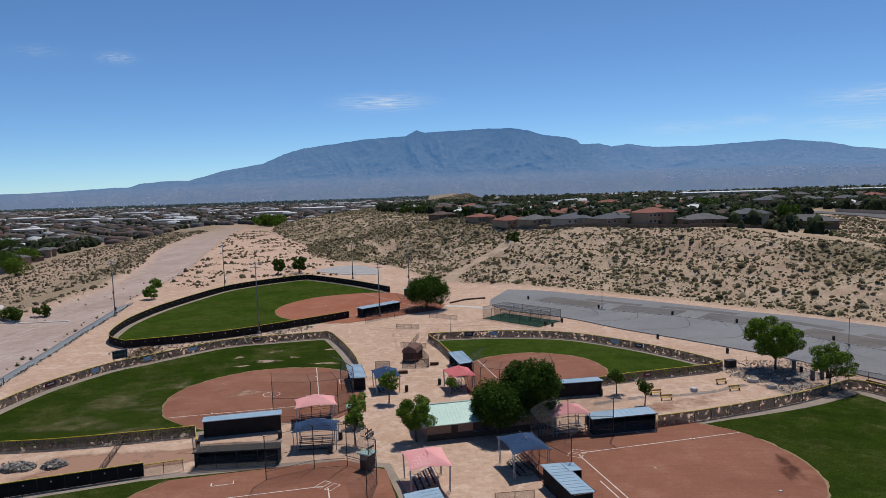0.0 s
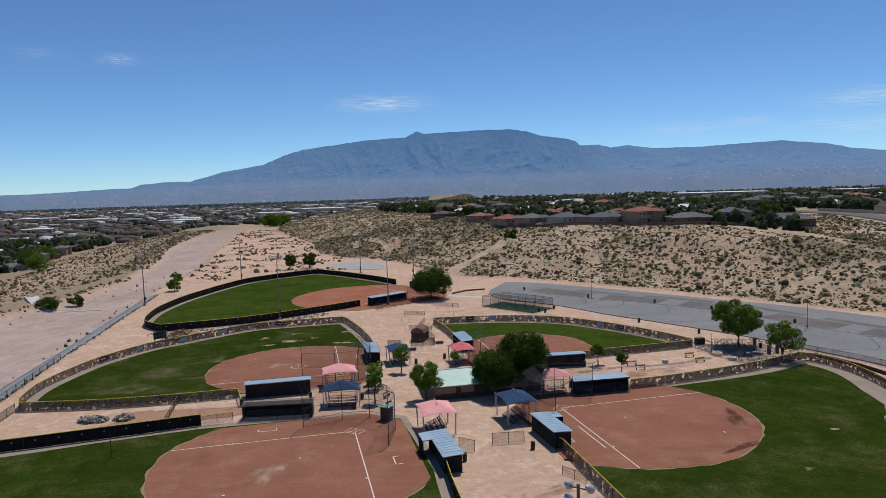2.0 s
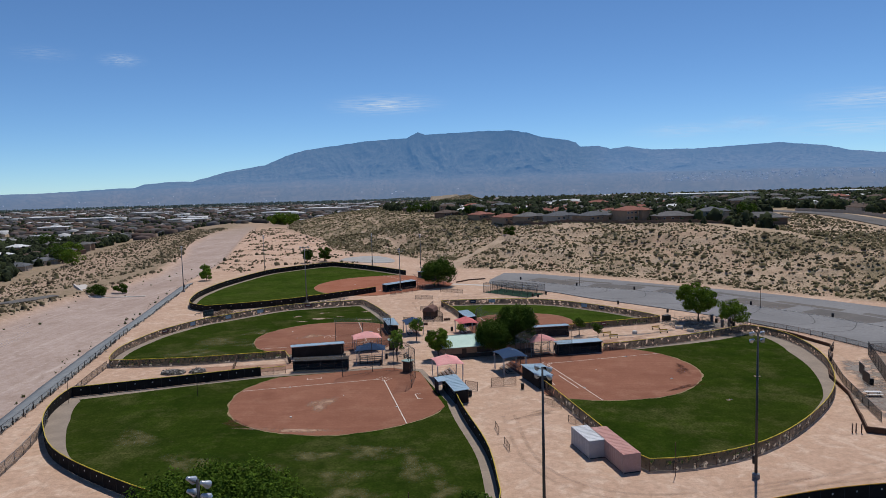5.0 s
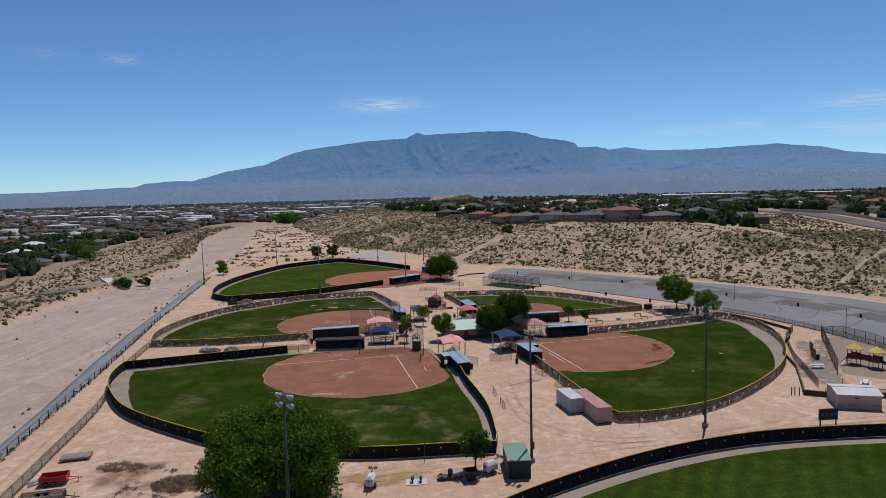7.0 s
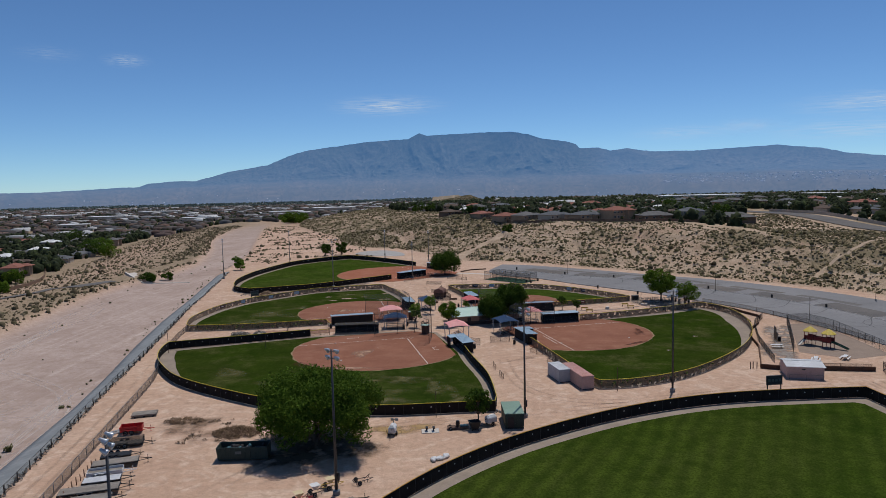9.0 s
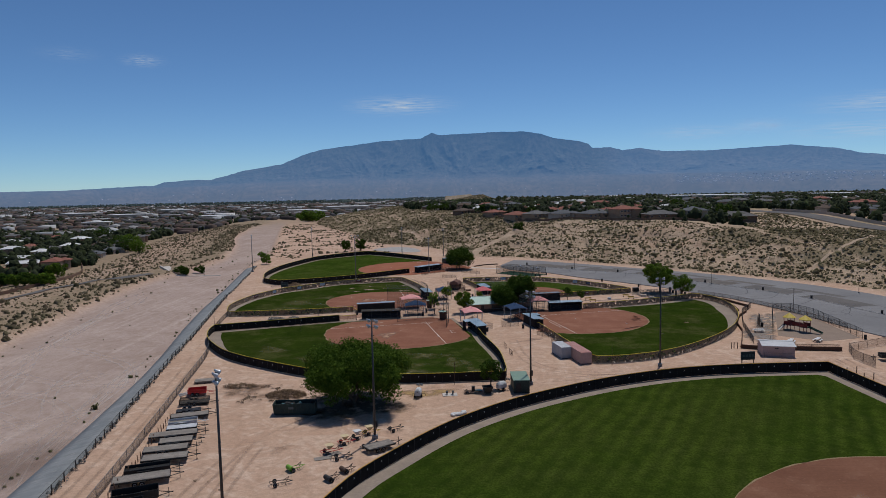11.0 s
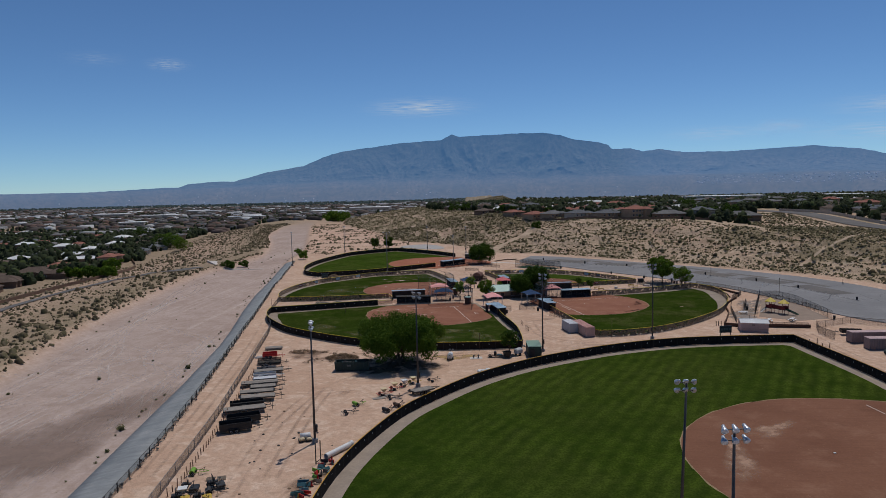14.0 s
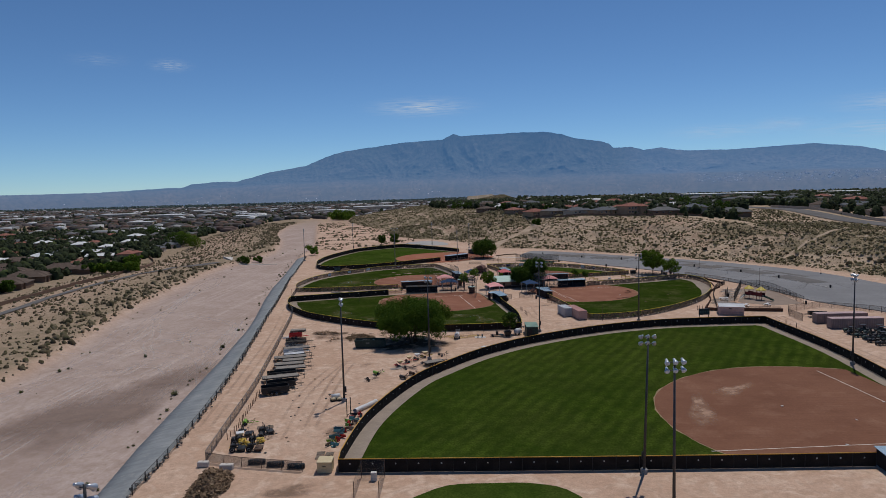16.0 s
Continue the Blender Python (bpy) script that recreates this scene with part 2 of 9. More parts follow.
PIPE_X = [-36, -46.8, -48.1, -50.4, -52.8, -56.8, -63.2, -70.2, -74.2, -82, -89, -94, -98.4, -103.5, -109, -115]


def ease(a):
    a = np.clip(a, 0, 1)
    return a * a * (3 - 2 * a)


def hill_depth(x, y):
    """How far (x, y) lies inside the foot of the hill, in metres; negative outside it."""
    best, side = np.full(np.shape(x), 1e9), np.zeros(np.shape(x))
    for (ax, ay), (bx, by) in zip(FOOT, FOOT[1:]):
        dx, dy = bx - ax, by - ay
        s = np.clip(((x - ax) * dx + (y - ay) * dy) / (dx * dx + dy * dy), 0, 1)
        d = np.hypot(x - ax - s * dx, y - ay - s * dy)
        near = d < best
        cross = dx * (y - ay) - dy * (x - ax)
        side = np.where(near, np.where(cross <= 0, 1.0, -1.0), side)
        best = np.minimum(best, d)
    return best * side


def waves(x, y, size, seed=0.0):
    """A cheap smooth roughness of about plus or minus one."""
    a, b = x / size + seed, y / size - seed * 1.7
    return (np.sin(a * 2.1 + 1.3 * np.sin(b * 1.7 + seed)) + np.sin(b * 2.6 + 1.1 * np.sin(a * 1.9 + 2.0)) + 0.6 * np.sin((a + b) * 3.7 + np.sin(a * 5.1))) / 2.6


def gully_cut(x, y):
    """Where rain has cut channels down the hillside: 1 in their middle, 0 outside."""
    return np.clip(1 - np.abs(waves(x + 0.3 * y, y * 0.34, 11, 1.7)) * 4.5, 0, 1) ** 1.3


def hill_east(x, y):
    """1 where the hill is lower and steeper, at its eastern end; 0 elsewhere."""
    return ease((x - 95) / 65) * ease((330 - y) / 90)


def hill_width(x, y):
    return 88 - 30 * hill_east(x, y)


def land(x, y):
    """Height of the ground, and how far it is hill, wash and valley."""
    x, y = np.asarray(x, float), np.asarray(y, float)
    d = hill_depth(x, y)
    s = np.clip(d / hill_width(x, y), 0, 1)
    gully = waves(x, y, 17, 0.4) * 0.9 + waves(x, y, 6.5, 2.0) * 0.35
    inner = np.clip(s * (1 - s) * 4, 0, 1)
    rise = (16.3 - 3.6 * hill_east(x, y)) * (0.62 * s + 0.38 * ease(s)) + gully * 1.9 * inner - 1.4 * gully_cut(x, y) * inner + 0.5 * waves(x, y, 3.4, 4.0) * inner
    top = np.clip((d - 88) / 60, 0, 1)
    rise = rise - 0.0085 * np.maximum(y - 330, 0) * top - ease((y - 960) / 420) * 44 * top
    rise = rise * (1 - 0.25 * ease((y - 380) / 300) * (1 - top))
    left, right, pipe = np.interp(y, WASH_Y, WASH_L), np.interp(y, BANK_Y, BANK_R), np.interp(y, PIPE_Y, PIPE_X)
    inside = np.minimum(ease((x - left + 3) / 6), ease(np.where(y < 226, (pipe - 0.4 - x) / np.maximum(pipe - right - 0.4, 1), (right + 2 - x) / 4)))
    inside = inside * (1 - ease((y - 700) / 80))
    out = left - x
    valley = ease((out - 18) / 70) * (d < 0)
    beyond = ease((y - 420) / 500) * (d < 0)
    bank = ease(out / 5) * (1 - ease((out - 10) / 50)) * (d < 0)
    low = -4.5 * valley - 0.0095 * np.maximum(y - 250, 0) * np.maximum(valley, beyond)
    z = np.where(d > 0, rise, 0) - 1.7 * inside + bank * (0.6 + 0.5 * waves(x, y, 9, 1.0)) + low
    rough_land = np.maximum(bank, valley)
    z = z + rough_land * 0.25 * waves(x, y, 5, 3.0) + inside * 0.12 * waves(x, y, 14, 5.0)
    z = z - ease((y - 330) / 300) * (d < 0) * (x > right) * 1.0
    return z, np.clip(ease((d + 1) / 5), 0, 1), inside, np.clip(valley + bank + beyond * 0.8, 0, 1)


def spread(fine_lo, fine_hi, step, far_lo, far_hi, grow=1.11):
    mid = list(np.arange(fine_lo, fine_hi + 0.1, step))
    lo, hi, s = [], [], step
    while (lo[-1] if lo else fine_lo) > far_lo:
        s *= grow
        lo.append((lo[-1] if lo else fine_lo) - s)
    s = step
    while (hi[-1] if hi else fine_hi) < far_hi:
        s *= grow
        hi.append((hi[-1] if hi else fine_hi) + s)
    return np.array(lo[::-1] + mid + hi)


xs, ys = spread(-190, 230, 2.0, -4300, 4300), spread(-190, 520, 2.0, -2500, 4780)
gx, gy = np.meshgrid(xs, ys)
gz, g_hill, g_wash, g_valley = land(gx, gy)
nx, ny = len(xs), len(ys)
quad_at = (np.arange(ny - 1)[:, None] * nx + np.arange(nx - 1)).ravel()
quads = np.stack([quad_at, quad_at + 1, quad_at + nx + 1, quad_at + nx], 1)


def ground_material():
    m, nt, bsdf = blank("desert_ground")
    pos = world_coord(nt)

    def field(name):
        a = nt.nodes.new("ShaderNodeAttribute")
        a.attribute_name = name
        return a.outputs["Fac"]

    broad, mid, fine = ramp_noise(nt, 0.035, 6, 0.35, 0.65, pos), ramp_noise(nt, 0.22, 7, 0.36, 0.66, pos), ramp_noise(nt, 2.2, 7, 0.34, 0.66, pos, 0.7)

    def swirl(scale, lo, hi, bend):
        n = nt.nodes.new("ShaderNodeTexNoise")
        n.inputs["Scale"].default_value, n.inputs["Detail"].default_value, n.inputs["Distortion"].default_value = scale, 6, bend
        nt.links.new(pos, n.inputs["Vector"])
        r = nt.nodes.new("ShaderNodeMapRange")
        r.inputs["From Min"].default_value, r.inputs["From Max"].default_value = lo, hi
        nt.links.new(n.outputs["Fac"], r.inputs["Value"])
        return r.outputs["Result"]

    yard = blend(nt, broad, (0.515, 0.343, 0.247), (0.605, 0.43, 0.325))
    yard = blend(nt, times(nt, mid, 0.5), yard, (0.46, 0.295, 0.21))
    yard = blend(nt, times(nt, swirl(0.16, 0.5, 0.66, 2.6), 0.5), yard, (0.72, 0.56, 0.45))
    yard = blend(nt, times(nt, swirl(0.33, 0.54, 0.68, 3.4), 0.42), yard, (0.405, 0.265, 0.19))
    wash = blend(nt, broad, (0.44, 0.35, 0.315), (0.335, 0.255, 0.225))
    wash = blend(nt, times(nt, mid, 0.4), wash, (0.49, 0.4, 0.36))
    # tyre tracks along the wash: stretched noise
    mapping = nt.nodes.new("ShaderNodeMapping")
    mapping.inputs["Rotation"].default_value = (0, 0, radians(-20))
    mapping.inputs["Scale"].default_value = (0.7, 0.02, 1)
    nt.links.new(pos, mapping.inputs["Vector"])
    tracks = ramp_noise(nt, 1.0, 5, 0.5, 0.72, mapping.outputs[0])
    wash = blend(nt, times(nt, tracks, 0.6), wash, (0.58, 0.485, 0.435))
    wash = blend(nt, times(nt, swirl(0.09, 0.52, 0.66, 2.2), 0.5), wash, (0.3, 0.225, 0.19))
    hill = blend(nt, mid, (0.54, 0.415, 0.31), (0.43, 0.315, 0.225))
    hill = blend(nt, times(nt, ramp_noise(nt, 0.06, 6, 0.5, 0.62, pos), 0.55), hill, (0.41, 0.265, 0.19))
    hill = blend(nt, times(nt, ramp_noise(nt, 0.55, 8, 0.42, 0.56, pos, 0.78), field("plants")), hill, (0.235, 0.2, 0.115))
    thick = nt.nodes.new("ShaderNodeMapRange")
    thick.inputs["From Min"].default_value, thick.inputs["From Max"].default_value, thick.inputs["To Max"].default_value = 0.6, 1.0, 0.85
    nt.links.new(field("plants"), thick.inputs["Value"])
    hill = blend(nt, times(nt, thick.outputs[0], ramp_noise(nt, 0.25, 7, 0.25, 0.5, pos)), hill, (0.165, 0.142, 0.085))
    hill = blend(nt, times(nt, ramp_noise(nt, 1.9, 6, 0.52, 0.64, pos, 0.7), 0.6), hill, (0.2, 0.165, 0.105))
    hill = blend(nt, times(nt, ramp_noise(nt, 0.11, 8, 0.6, 0.66, pos, 0.7), 0.6), hill, (0.62, 0.52, 0.42))
    low = blend(nt, mid, (0.32, 0.24, 0.172), (0.225, 0.183, 0.125))
    low = blend(nt, times(nt, ramp_noise(nt, 0.4, 7, 0.47, 0.6, pos, 0.7), 0.75), low, (0.185, 0.165, 0.1))
    col = blend(nt, field("wash"), yard, wash)
    col = blend(nt, field("valley"), col, low)
    col = blend(nt, field("hill"), col, hill)
    # Far ground greys with distance: haze put into the base colour.
    col = blend(nt, field("plain"), col, blend(nt, ramp_noise(nt, 0.004, 7, 0.35, 0.65, pos), (0.13, 0.145, 0.135), (0.21, 0.2, 0.18)))
    col = blend(nt, times(nt, ramp_noise(nt, 0.8, 6, 0.45, 0.7, pos), 0.4), col, (0.26, 0.185, 0.135))
    col = blend(nt, times(nt, fine, 0.34), col, (0.27, 0.178, 0.122))
    col = blend(nt, times(nt, ramp_noise(nt, 3.5, 4, 0.62, 0.69, pos), 0.3), col, (0.13, 0.095, 0.07))
    col = blend(nt, times(nt, ramp_noise(nt, 1.7, 5, 0.57, 0.72, pos), 0.28), col, (0.58, 0.45, 0.355))
    nt.links.new(col, bsdf.inputs["Base Color"])
    bsdf.inputs["Roughness"].default_value = 0.97
    bsdf.inputs["Specular IOR Level"].default_value = 0.02
    bump(nt, bsdf, fine, 0.55, 0.08)
    return m


def plant_cover(x, y):
    """How densely low plants cover the hillside, 0 to 1."""
    east = ease((x - 125 + 0.25 * (y - 150)) / 50) * ease((260 - y) / 60)
    west = ease((y - 300 - 0.2 * x) / 70)
    return np.clip(0.6 + 0.3 * waves(x, y, 24, 0.9) + 0.6 * east + 0.38 * west - 0.9 * gully_cut(x, y), 0.05, 1)


GROUND = ground_material()
plain = ease((np.hypot(gx, gy) - 1100) / 900)
ground = new("ground", fast_mesh("ground", np.stack([gx, gy, gz], -1).reshape(-1, 3), quads, GROUND, True,
                                 hill=g_hill.ravel(), wash=g_wash.ravel(), valley=g_valley.ravel(), plain=plain.ravel(), plants=plant_cover(gx, gy).ravel()))
tagged(ground, "sandy desert ground with a dry wash, scrub hill and far plain", "ground", kind="structure")


def level(x, y):
    return float(land(np.array([x]), np.array([y]))[0][0])


# ---- mountains ----
RIDGE = [(-60, 20), (-48, 30), (-34, 38), (-31.8, 40), (-28.6, 50), (-26.7, 59), (-25.4, 57), (-24.6, 79), (-22.8, 90), (-21.2, 90), (-19.7, 120), (-18.7, 143), (-15.7, 182), (-13.9, 242),
         (-12.5, 273), (-9.8, 299), (-8, 319), (-5.8, 330), (-4.4, 335), (-3.5, 371), (-2.9, 355), (-0.7, 361), (2, 367), (4.1, 365), (5.4, 347), (6.6, 314), (8.4, 295),
         (9.2, 274), (9.5, 247), (11, 247), (11.9, 226), (13.2, 237), (14.9, 214), (17.8, 208), (21, 215), (24, 225), (25.5, 209), (27, 197), (28.4, 166), (31, 138), (38, 120), (50, 80)]


def lattice(x, y, seed):
    """Smooth random values between 0 and 1 over the plane."""
    xi, yi = np.floor(x), np.floor(y)
    u, v = ease(x - xi), ease(y - yi)

    def pick(a, b):
        h = np.sin(a * 127.1 + b * 311.7 + seed * 74.7) * 43758.5453
        return h - np.floor(h)

    return (pick(xi, yi) * (1 - u) + pick(xi + 1, yi) * u) * (1 - v) + (pick(xi, yi + 1) * (1 - u) + pick(xi + 1, yi + 1) * u) * v


def ridged(a, b, seed, octaves=5):
    """Sharp-crested roughness between 0 and 1."""
    out, w = 0.0, 0.5
    for k in range(octaves):
        out = out + w * (1 - np.abs(2 * lattice(a, b, seed + k) - 1)) ** 1.6
        a, b, w = a * 2.07 + 3.1, b * 2.07 + 1.7, w * 0.52
    return out


def mountain_at(A, D, C):
    """Range and height for a bearing, a share of the way up and the crest's height there: a stony plain, then the rock face."""
    plain_top = np.clip(39 + 0.16 * (C - 39), 18, 62)
    up = np.clip((D - 0.34) / 0.66, 0, 1)
    lean = A + 1.5 * lattice(A * 0.3, D * 2, 8.0) + (1 - up) * 1.2 * (lattice(A * 0.8, D, 9.0) - 0.5)
    spur = ridged(lean * 0.55, up * 1.5, 1.0)
    face = up ** 1.25 * (1 - 0.46 * (1 - spur) * (1 - up) ** 0.7)
    low = -44 + (plain_top + 44) * np.clip(D / 0.34, 0, 1) ** 1.15 + 3.0 * ridged(lean * 1.3, D * 9, 5.0) * np.clip(D / 0.2, 0, 1)
    Z = np.where(D < 0.34, low, 0) + np.where(D >= 0.34, plain_top + 3.0 * ridged(lean * 1.3, D * 9, 5.0) * (1 - up) + (C - plain_top) * face, 0)
    R = np.where(D < 0.34, 3300 + 850 * D / 0.34, 4150 + 430 * up) - 120 * (spur - 0.5) * (1 - up) * ease(up / 0.45)
    return R, Z, lean, up


def mountain():
    m, nt, bsdf = blank("haze_glow_mountain")

    def field(name):
        a = nt.nodes.new("ShaderNodeAttribute")
        a.attribute_name = name
        return a.outputs["Fac"]

    streak = nt.nodes.new("ShaderNodeCombineXYZ")
    for slot, name_ in enumerate(("along", "upward")):
        nt.links.new(field(name_), streak.inputs[slot])
    fine = ramp_noise(nt, 3.2, 9, 0.34, 0.66, streak.outputs[0], 0.7)
    broad = ramp_noise(nt, 0.5, 6, 0.35, 0.65, streak.outputs[0])
    rock = blend(nt, fine, (0.05, 0.06, 0.06), (0.125, 0.12, 0.106))
    rock = blend(nt, times(nt, broad, 0.5), rock, (0.055, 0.07, 0.062))
    dry = blend(nt, fine, (0.085, 0.078, 0.064), (0.17, 0.142, 0.11))
    dry = blend(nt, times(nt, broad, 0.7), dry, (0.085, 0.085, 0.074))
    nt.links.new(blend(nt, field("rocky"), dry, rock), bsdf.inputs["Base Color"])
    bsdf.inputs["Roughness"].default_value = 1.0
    bsdf.inputs["Specular IOR Level"].default_value = 0
    # Blue emission stands in for the haze in front of the range.
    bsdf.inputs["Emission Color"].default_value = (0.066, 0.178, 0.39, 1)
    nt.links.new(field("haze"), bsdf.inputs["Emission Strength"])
    az = np.linspace(-48, 44, 1250)
    depth = np.concatenate([np.linspace(0, 0.34, 16, endpoint=False), np.linspace(0.34, 1, 72)])
    crest = np.interp(az, [a for a, _ in RIDGE], [h for _, h in RIDGE]) + 5 * (ridged(az * 1.6, az * 0, 3.0) - 0.5)
    A, D = np.meshgrid(az, depth)
    C = np.meshgrid(crest, depth)[0]
    R, Z, lean, up = mountain_at(A, D, C)
    X, Y = R * np.sin(np.radians(A)), R * np.cos(np.radians(A)) - 60
    n, k = len(az), len(depth)
    at = (np.arange(k - 1)[:, None] * n + np.arange(n - 1)).ravel()
    # Painted haze: weaker on the plain, stronger on the farther right-hand ridge.
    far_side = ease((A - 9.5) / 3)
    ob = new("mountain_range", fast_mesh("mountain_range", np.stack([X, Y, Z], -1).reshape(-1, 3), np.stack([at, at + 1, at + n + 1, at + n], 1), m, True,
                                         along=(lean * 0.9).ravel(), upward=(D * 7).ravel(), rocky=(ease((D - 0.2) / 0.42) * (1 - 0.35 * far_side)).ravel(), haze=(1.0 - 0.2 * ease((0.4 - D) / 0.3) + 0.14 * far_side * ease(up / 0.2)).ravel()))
    tagged(ob, "long blue-grey mountain ridge with painted-on haze beyond the plain", "mountain", kind="structure")
    rs = np.random.RandomState(12)
    a = np.concatenate([rs.uniform(16, 34, 330), rs.uniform(-34, 12, 60)])
    d = np.concatenate([rs.uniform(0.2, 0.33, 330), rs.uniform(0.02, 0.2, 60)])
    r, z, _, _ = mountain_at(a, d, np.interp(a, [q for q, _ in RIDGE], [h for _, h in RIDGE]))
    x, y, w = r * np.sin(np.radians(a)), r * np.cos(np.radians(a)) - 60, rs.gamma(2.0, 1.2, len(a)).clip(1.2, 6)
    pts = np.stack([np.stack([x + u * w, y + v * 4, z + (t - 0.4) * 5], 1) for u, v, t in ((-1, -1, 0), (1, -1, 0), (1, 1, 0), (-1, 1, 0), (-1, -1, 1), (1, -1, 1), (1, 1, 1), (-1, 1, 1))], 1)
    faces = np.array([(0, 1, 5, 4), (1, 2, 6, 5), (3, 0, 4, 7), (4, 5, 6, 7)])
    town, nt, bsdf = blank("far_town_haze_glow")
    geo = nt.nodes.new("ShaderNodeNewGeometry")
    nt.links.new(blend(nt, geo.outputs["Random Per Island"], (0.12, 0.12, 0.12), (0.6, 0.58, 0.56)), bsdf.inputs["Base Color"])
    # Blue emission paints haze over the houses, which are no lamps.
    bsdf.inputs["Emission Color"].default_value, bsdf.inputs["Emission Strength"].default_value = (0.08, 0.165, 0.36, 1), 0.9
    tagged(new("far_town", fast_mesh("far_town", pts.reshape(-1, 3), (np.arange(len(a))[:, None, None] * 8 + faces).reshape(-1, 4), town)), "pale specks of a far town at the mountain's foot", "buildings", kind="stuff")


mountain()


# ---- ball fields ----
def curve_through(pts, step=1.0, sharp=()):
    """A smooth open line through the points; the points numbered in sharp stay corners."""
    out = []
    for i in range(len(pts) - 1):
        p1, p2 = Vector(pts[i]), Vector(pts[i + 1])
        p0 = p1 if i == 0 or i in sharp else Vector(pts[i - 1])
        p3 = p2 if i + 2 >= len(pts) or i + 1 in sharp else Vector(pts[i + 2])
        n = max(2, int((p2 - p1).length / step))
        for k in range(n):
            t = k / n
            out.append(0.5 * (2 * p1 + (p2 - p0) * t + (2 * p0 - 5 * p1 + 4 * p2 - p3) * t * t + (3 * p1 - p0 - 3 * p2 + p3) * t ** 3))
    return out + [Vector(pts[-1])]


def flat(name, pts, z, material, label, category, kind="structure"):
    """A thin level sheet with its edge turned down into the ground."""
    bm = bmesh.new()
    top = [bm.verts.new((p[0], p[1], z)) for p in pts]
    face = bm.faces.new(top)
    low = [bm.verts.new((p[0], p[1], z - 0.12)) for p in pts]
    for i in range(len(pts)):
        j = (i + 1) % len(pts)
        bm.faces.new((top[i], top[j], low[j], low[i]))
    bmesh.ops.triangulate(bm, faces=[face])
    bmesh.ops.recalc_face_normals(bm, faces=bm.faces)
    me = bpy.data.meshes.new(name)
    bm.to_mesh(me)
    bm.free()
    me.materials.append(material)
    return tagged(new(name, me), label, category, kind=kind)


def inset(pts, by):
    """The closed outline moved inward; by: metres, or a function of the place."""
    wide = by if callable(by) else lambda q: by
    n, area = len(pts), sum(p[0] * q[1] - q[0] * p[1] for p, q in zip(pts, pts[1:] + pts[:1]))
    out = []
    for i in range(n):
        d = Vector(pts[(i + 2) % n][:2]) - Vector(pts[i - 2][:2])
        normal = Vector((-d.y, d.x)).normalized() * (1 if area > 0 else -1)
        b = wide(Vector(pts[i][:2]))
        out.append((Vector(pts[i][:2]) + normal * b, b))
    edge = np.array([p[:2] for p in pts])
    return [p for p, b in out if np.hypot(edge[:, 0] - p.x, edge[:, 1] - p.y).min() > (0.985 if not callable(by) else 0.9) * b]


def grass_material(name, stripe=0.0, dry=0.5, deep=1.0):
    m, nt, bsdf = blank(name)
    pos = world_coord(nt)
    col = blend(nt, ramp_noise(nt, 0.12, 7, 0.38, 0.62, pos), tuple(deep * v for v in (0.028, 0.056, 0.008)), tuple(deep * v for v in (0.058, 0.098, 0.013)))
    col = blend(nt, times(nt, ramp_noise(nt, 0.035, 6, 0.42, 0.6, pos), 0.6), col, tuple(deep * v for v in (0.074, 0.094, 0.02)))
    if stripe:
        mapping = nt.nodes.new("ShaderNodeMapping")
        mapping.inputs["Rotation"].default_value = (0, 0, radians(stripe))
        nt.links.new(pos, mapping.inputs["Vector"])
        w = nt.nodes.new("ShaderNodeTexWave")
        w.inputs["Scale"].default_value, w.inputs["Distortion"].default_value, w.inputs["Detail"].default_value = 0.115, 4.0, 5
        w.inputs["Detail Scale"].default_value = 0.6
        nt.links.new(mapping.outputs[0], w.inputs["Vector"])
        col = blend(nt, times(nt, w.outputs["Fac"], ramp_noise(nt, 0.045, 6, 0.3, 0.6, pos), 0.55), col, (0.085, 0.122, 0.016))
    col = blend(nt, times(nt, ramp_noise(nt, 0.09, 8, 0.5, 0.7, pos, 0.68), dry), col, (0.135, 0.125, 0.05))
    col = blend(nt, times(nt, ramp_noise(nt, 0.16, 5, 0.68, 0.76, pos), dry), col, (0.27, 0.2, 0.11))
    col = blend(nt, times(nt, ramp_noise(nt, 0.7, 6, 0.48, 0.68, pos), 0.45), col, tuple(1.5 * deep * v for v in (0.06, 0.078, 0.016)))
    fine = ramp_noise(nt, 3.0, 7, 0.36, 0.64, pos, 0.7)
    col = blend(nt, times(nt, ramp_noise(nt, 0.32, 7, 0.46, 0.62, pos, 0.7), 0.5), col, tuple(deep * v for v in (0.024, 0.046, 0.007)))
    col = blend(nt, times(nt, fine, 0.75), col, tuple(deep * v for v in (0.02, 0.036, 0.005)))
    nt.links.new(col, bsdf.inputs["Base Color"])
    bsdf.inputs["Roughness"].default_value = 1.0
    bsdf.inputs["Specular IOR Level"].default_value = 0.0
    bump(nt, bsdf, fine, 0.5, 0.05)
    return m


GRASS = grass_material("mown_grass", 0, 0.75, 0.63)
GRASS_STRIPED = grass_material("striped_grass", 25, 0.12, 0.7)
GRASS_LUSH = grass_material("lush_grass", 0, 0.3, 0.9)


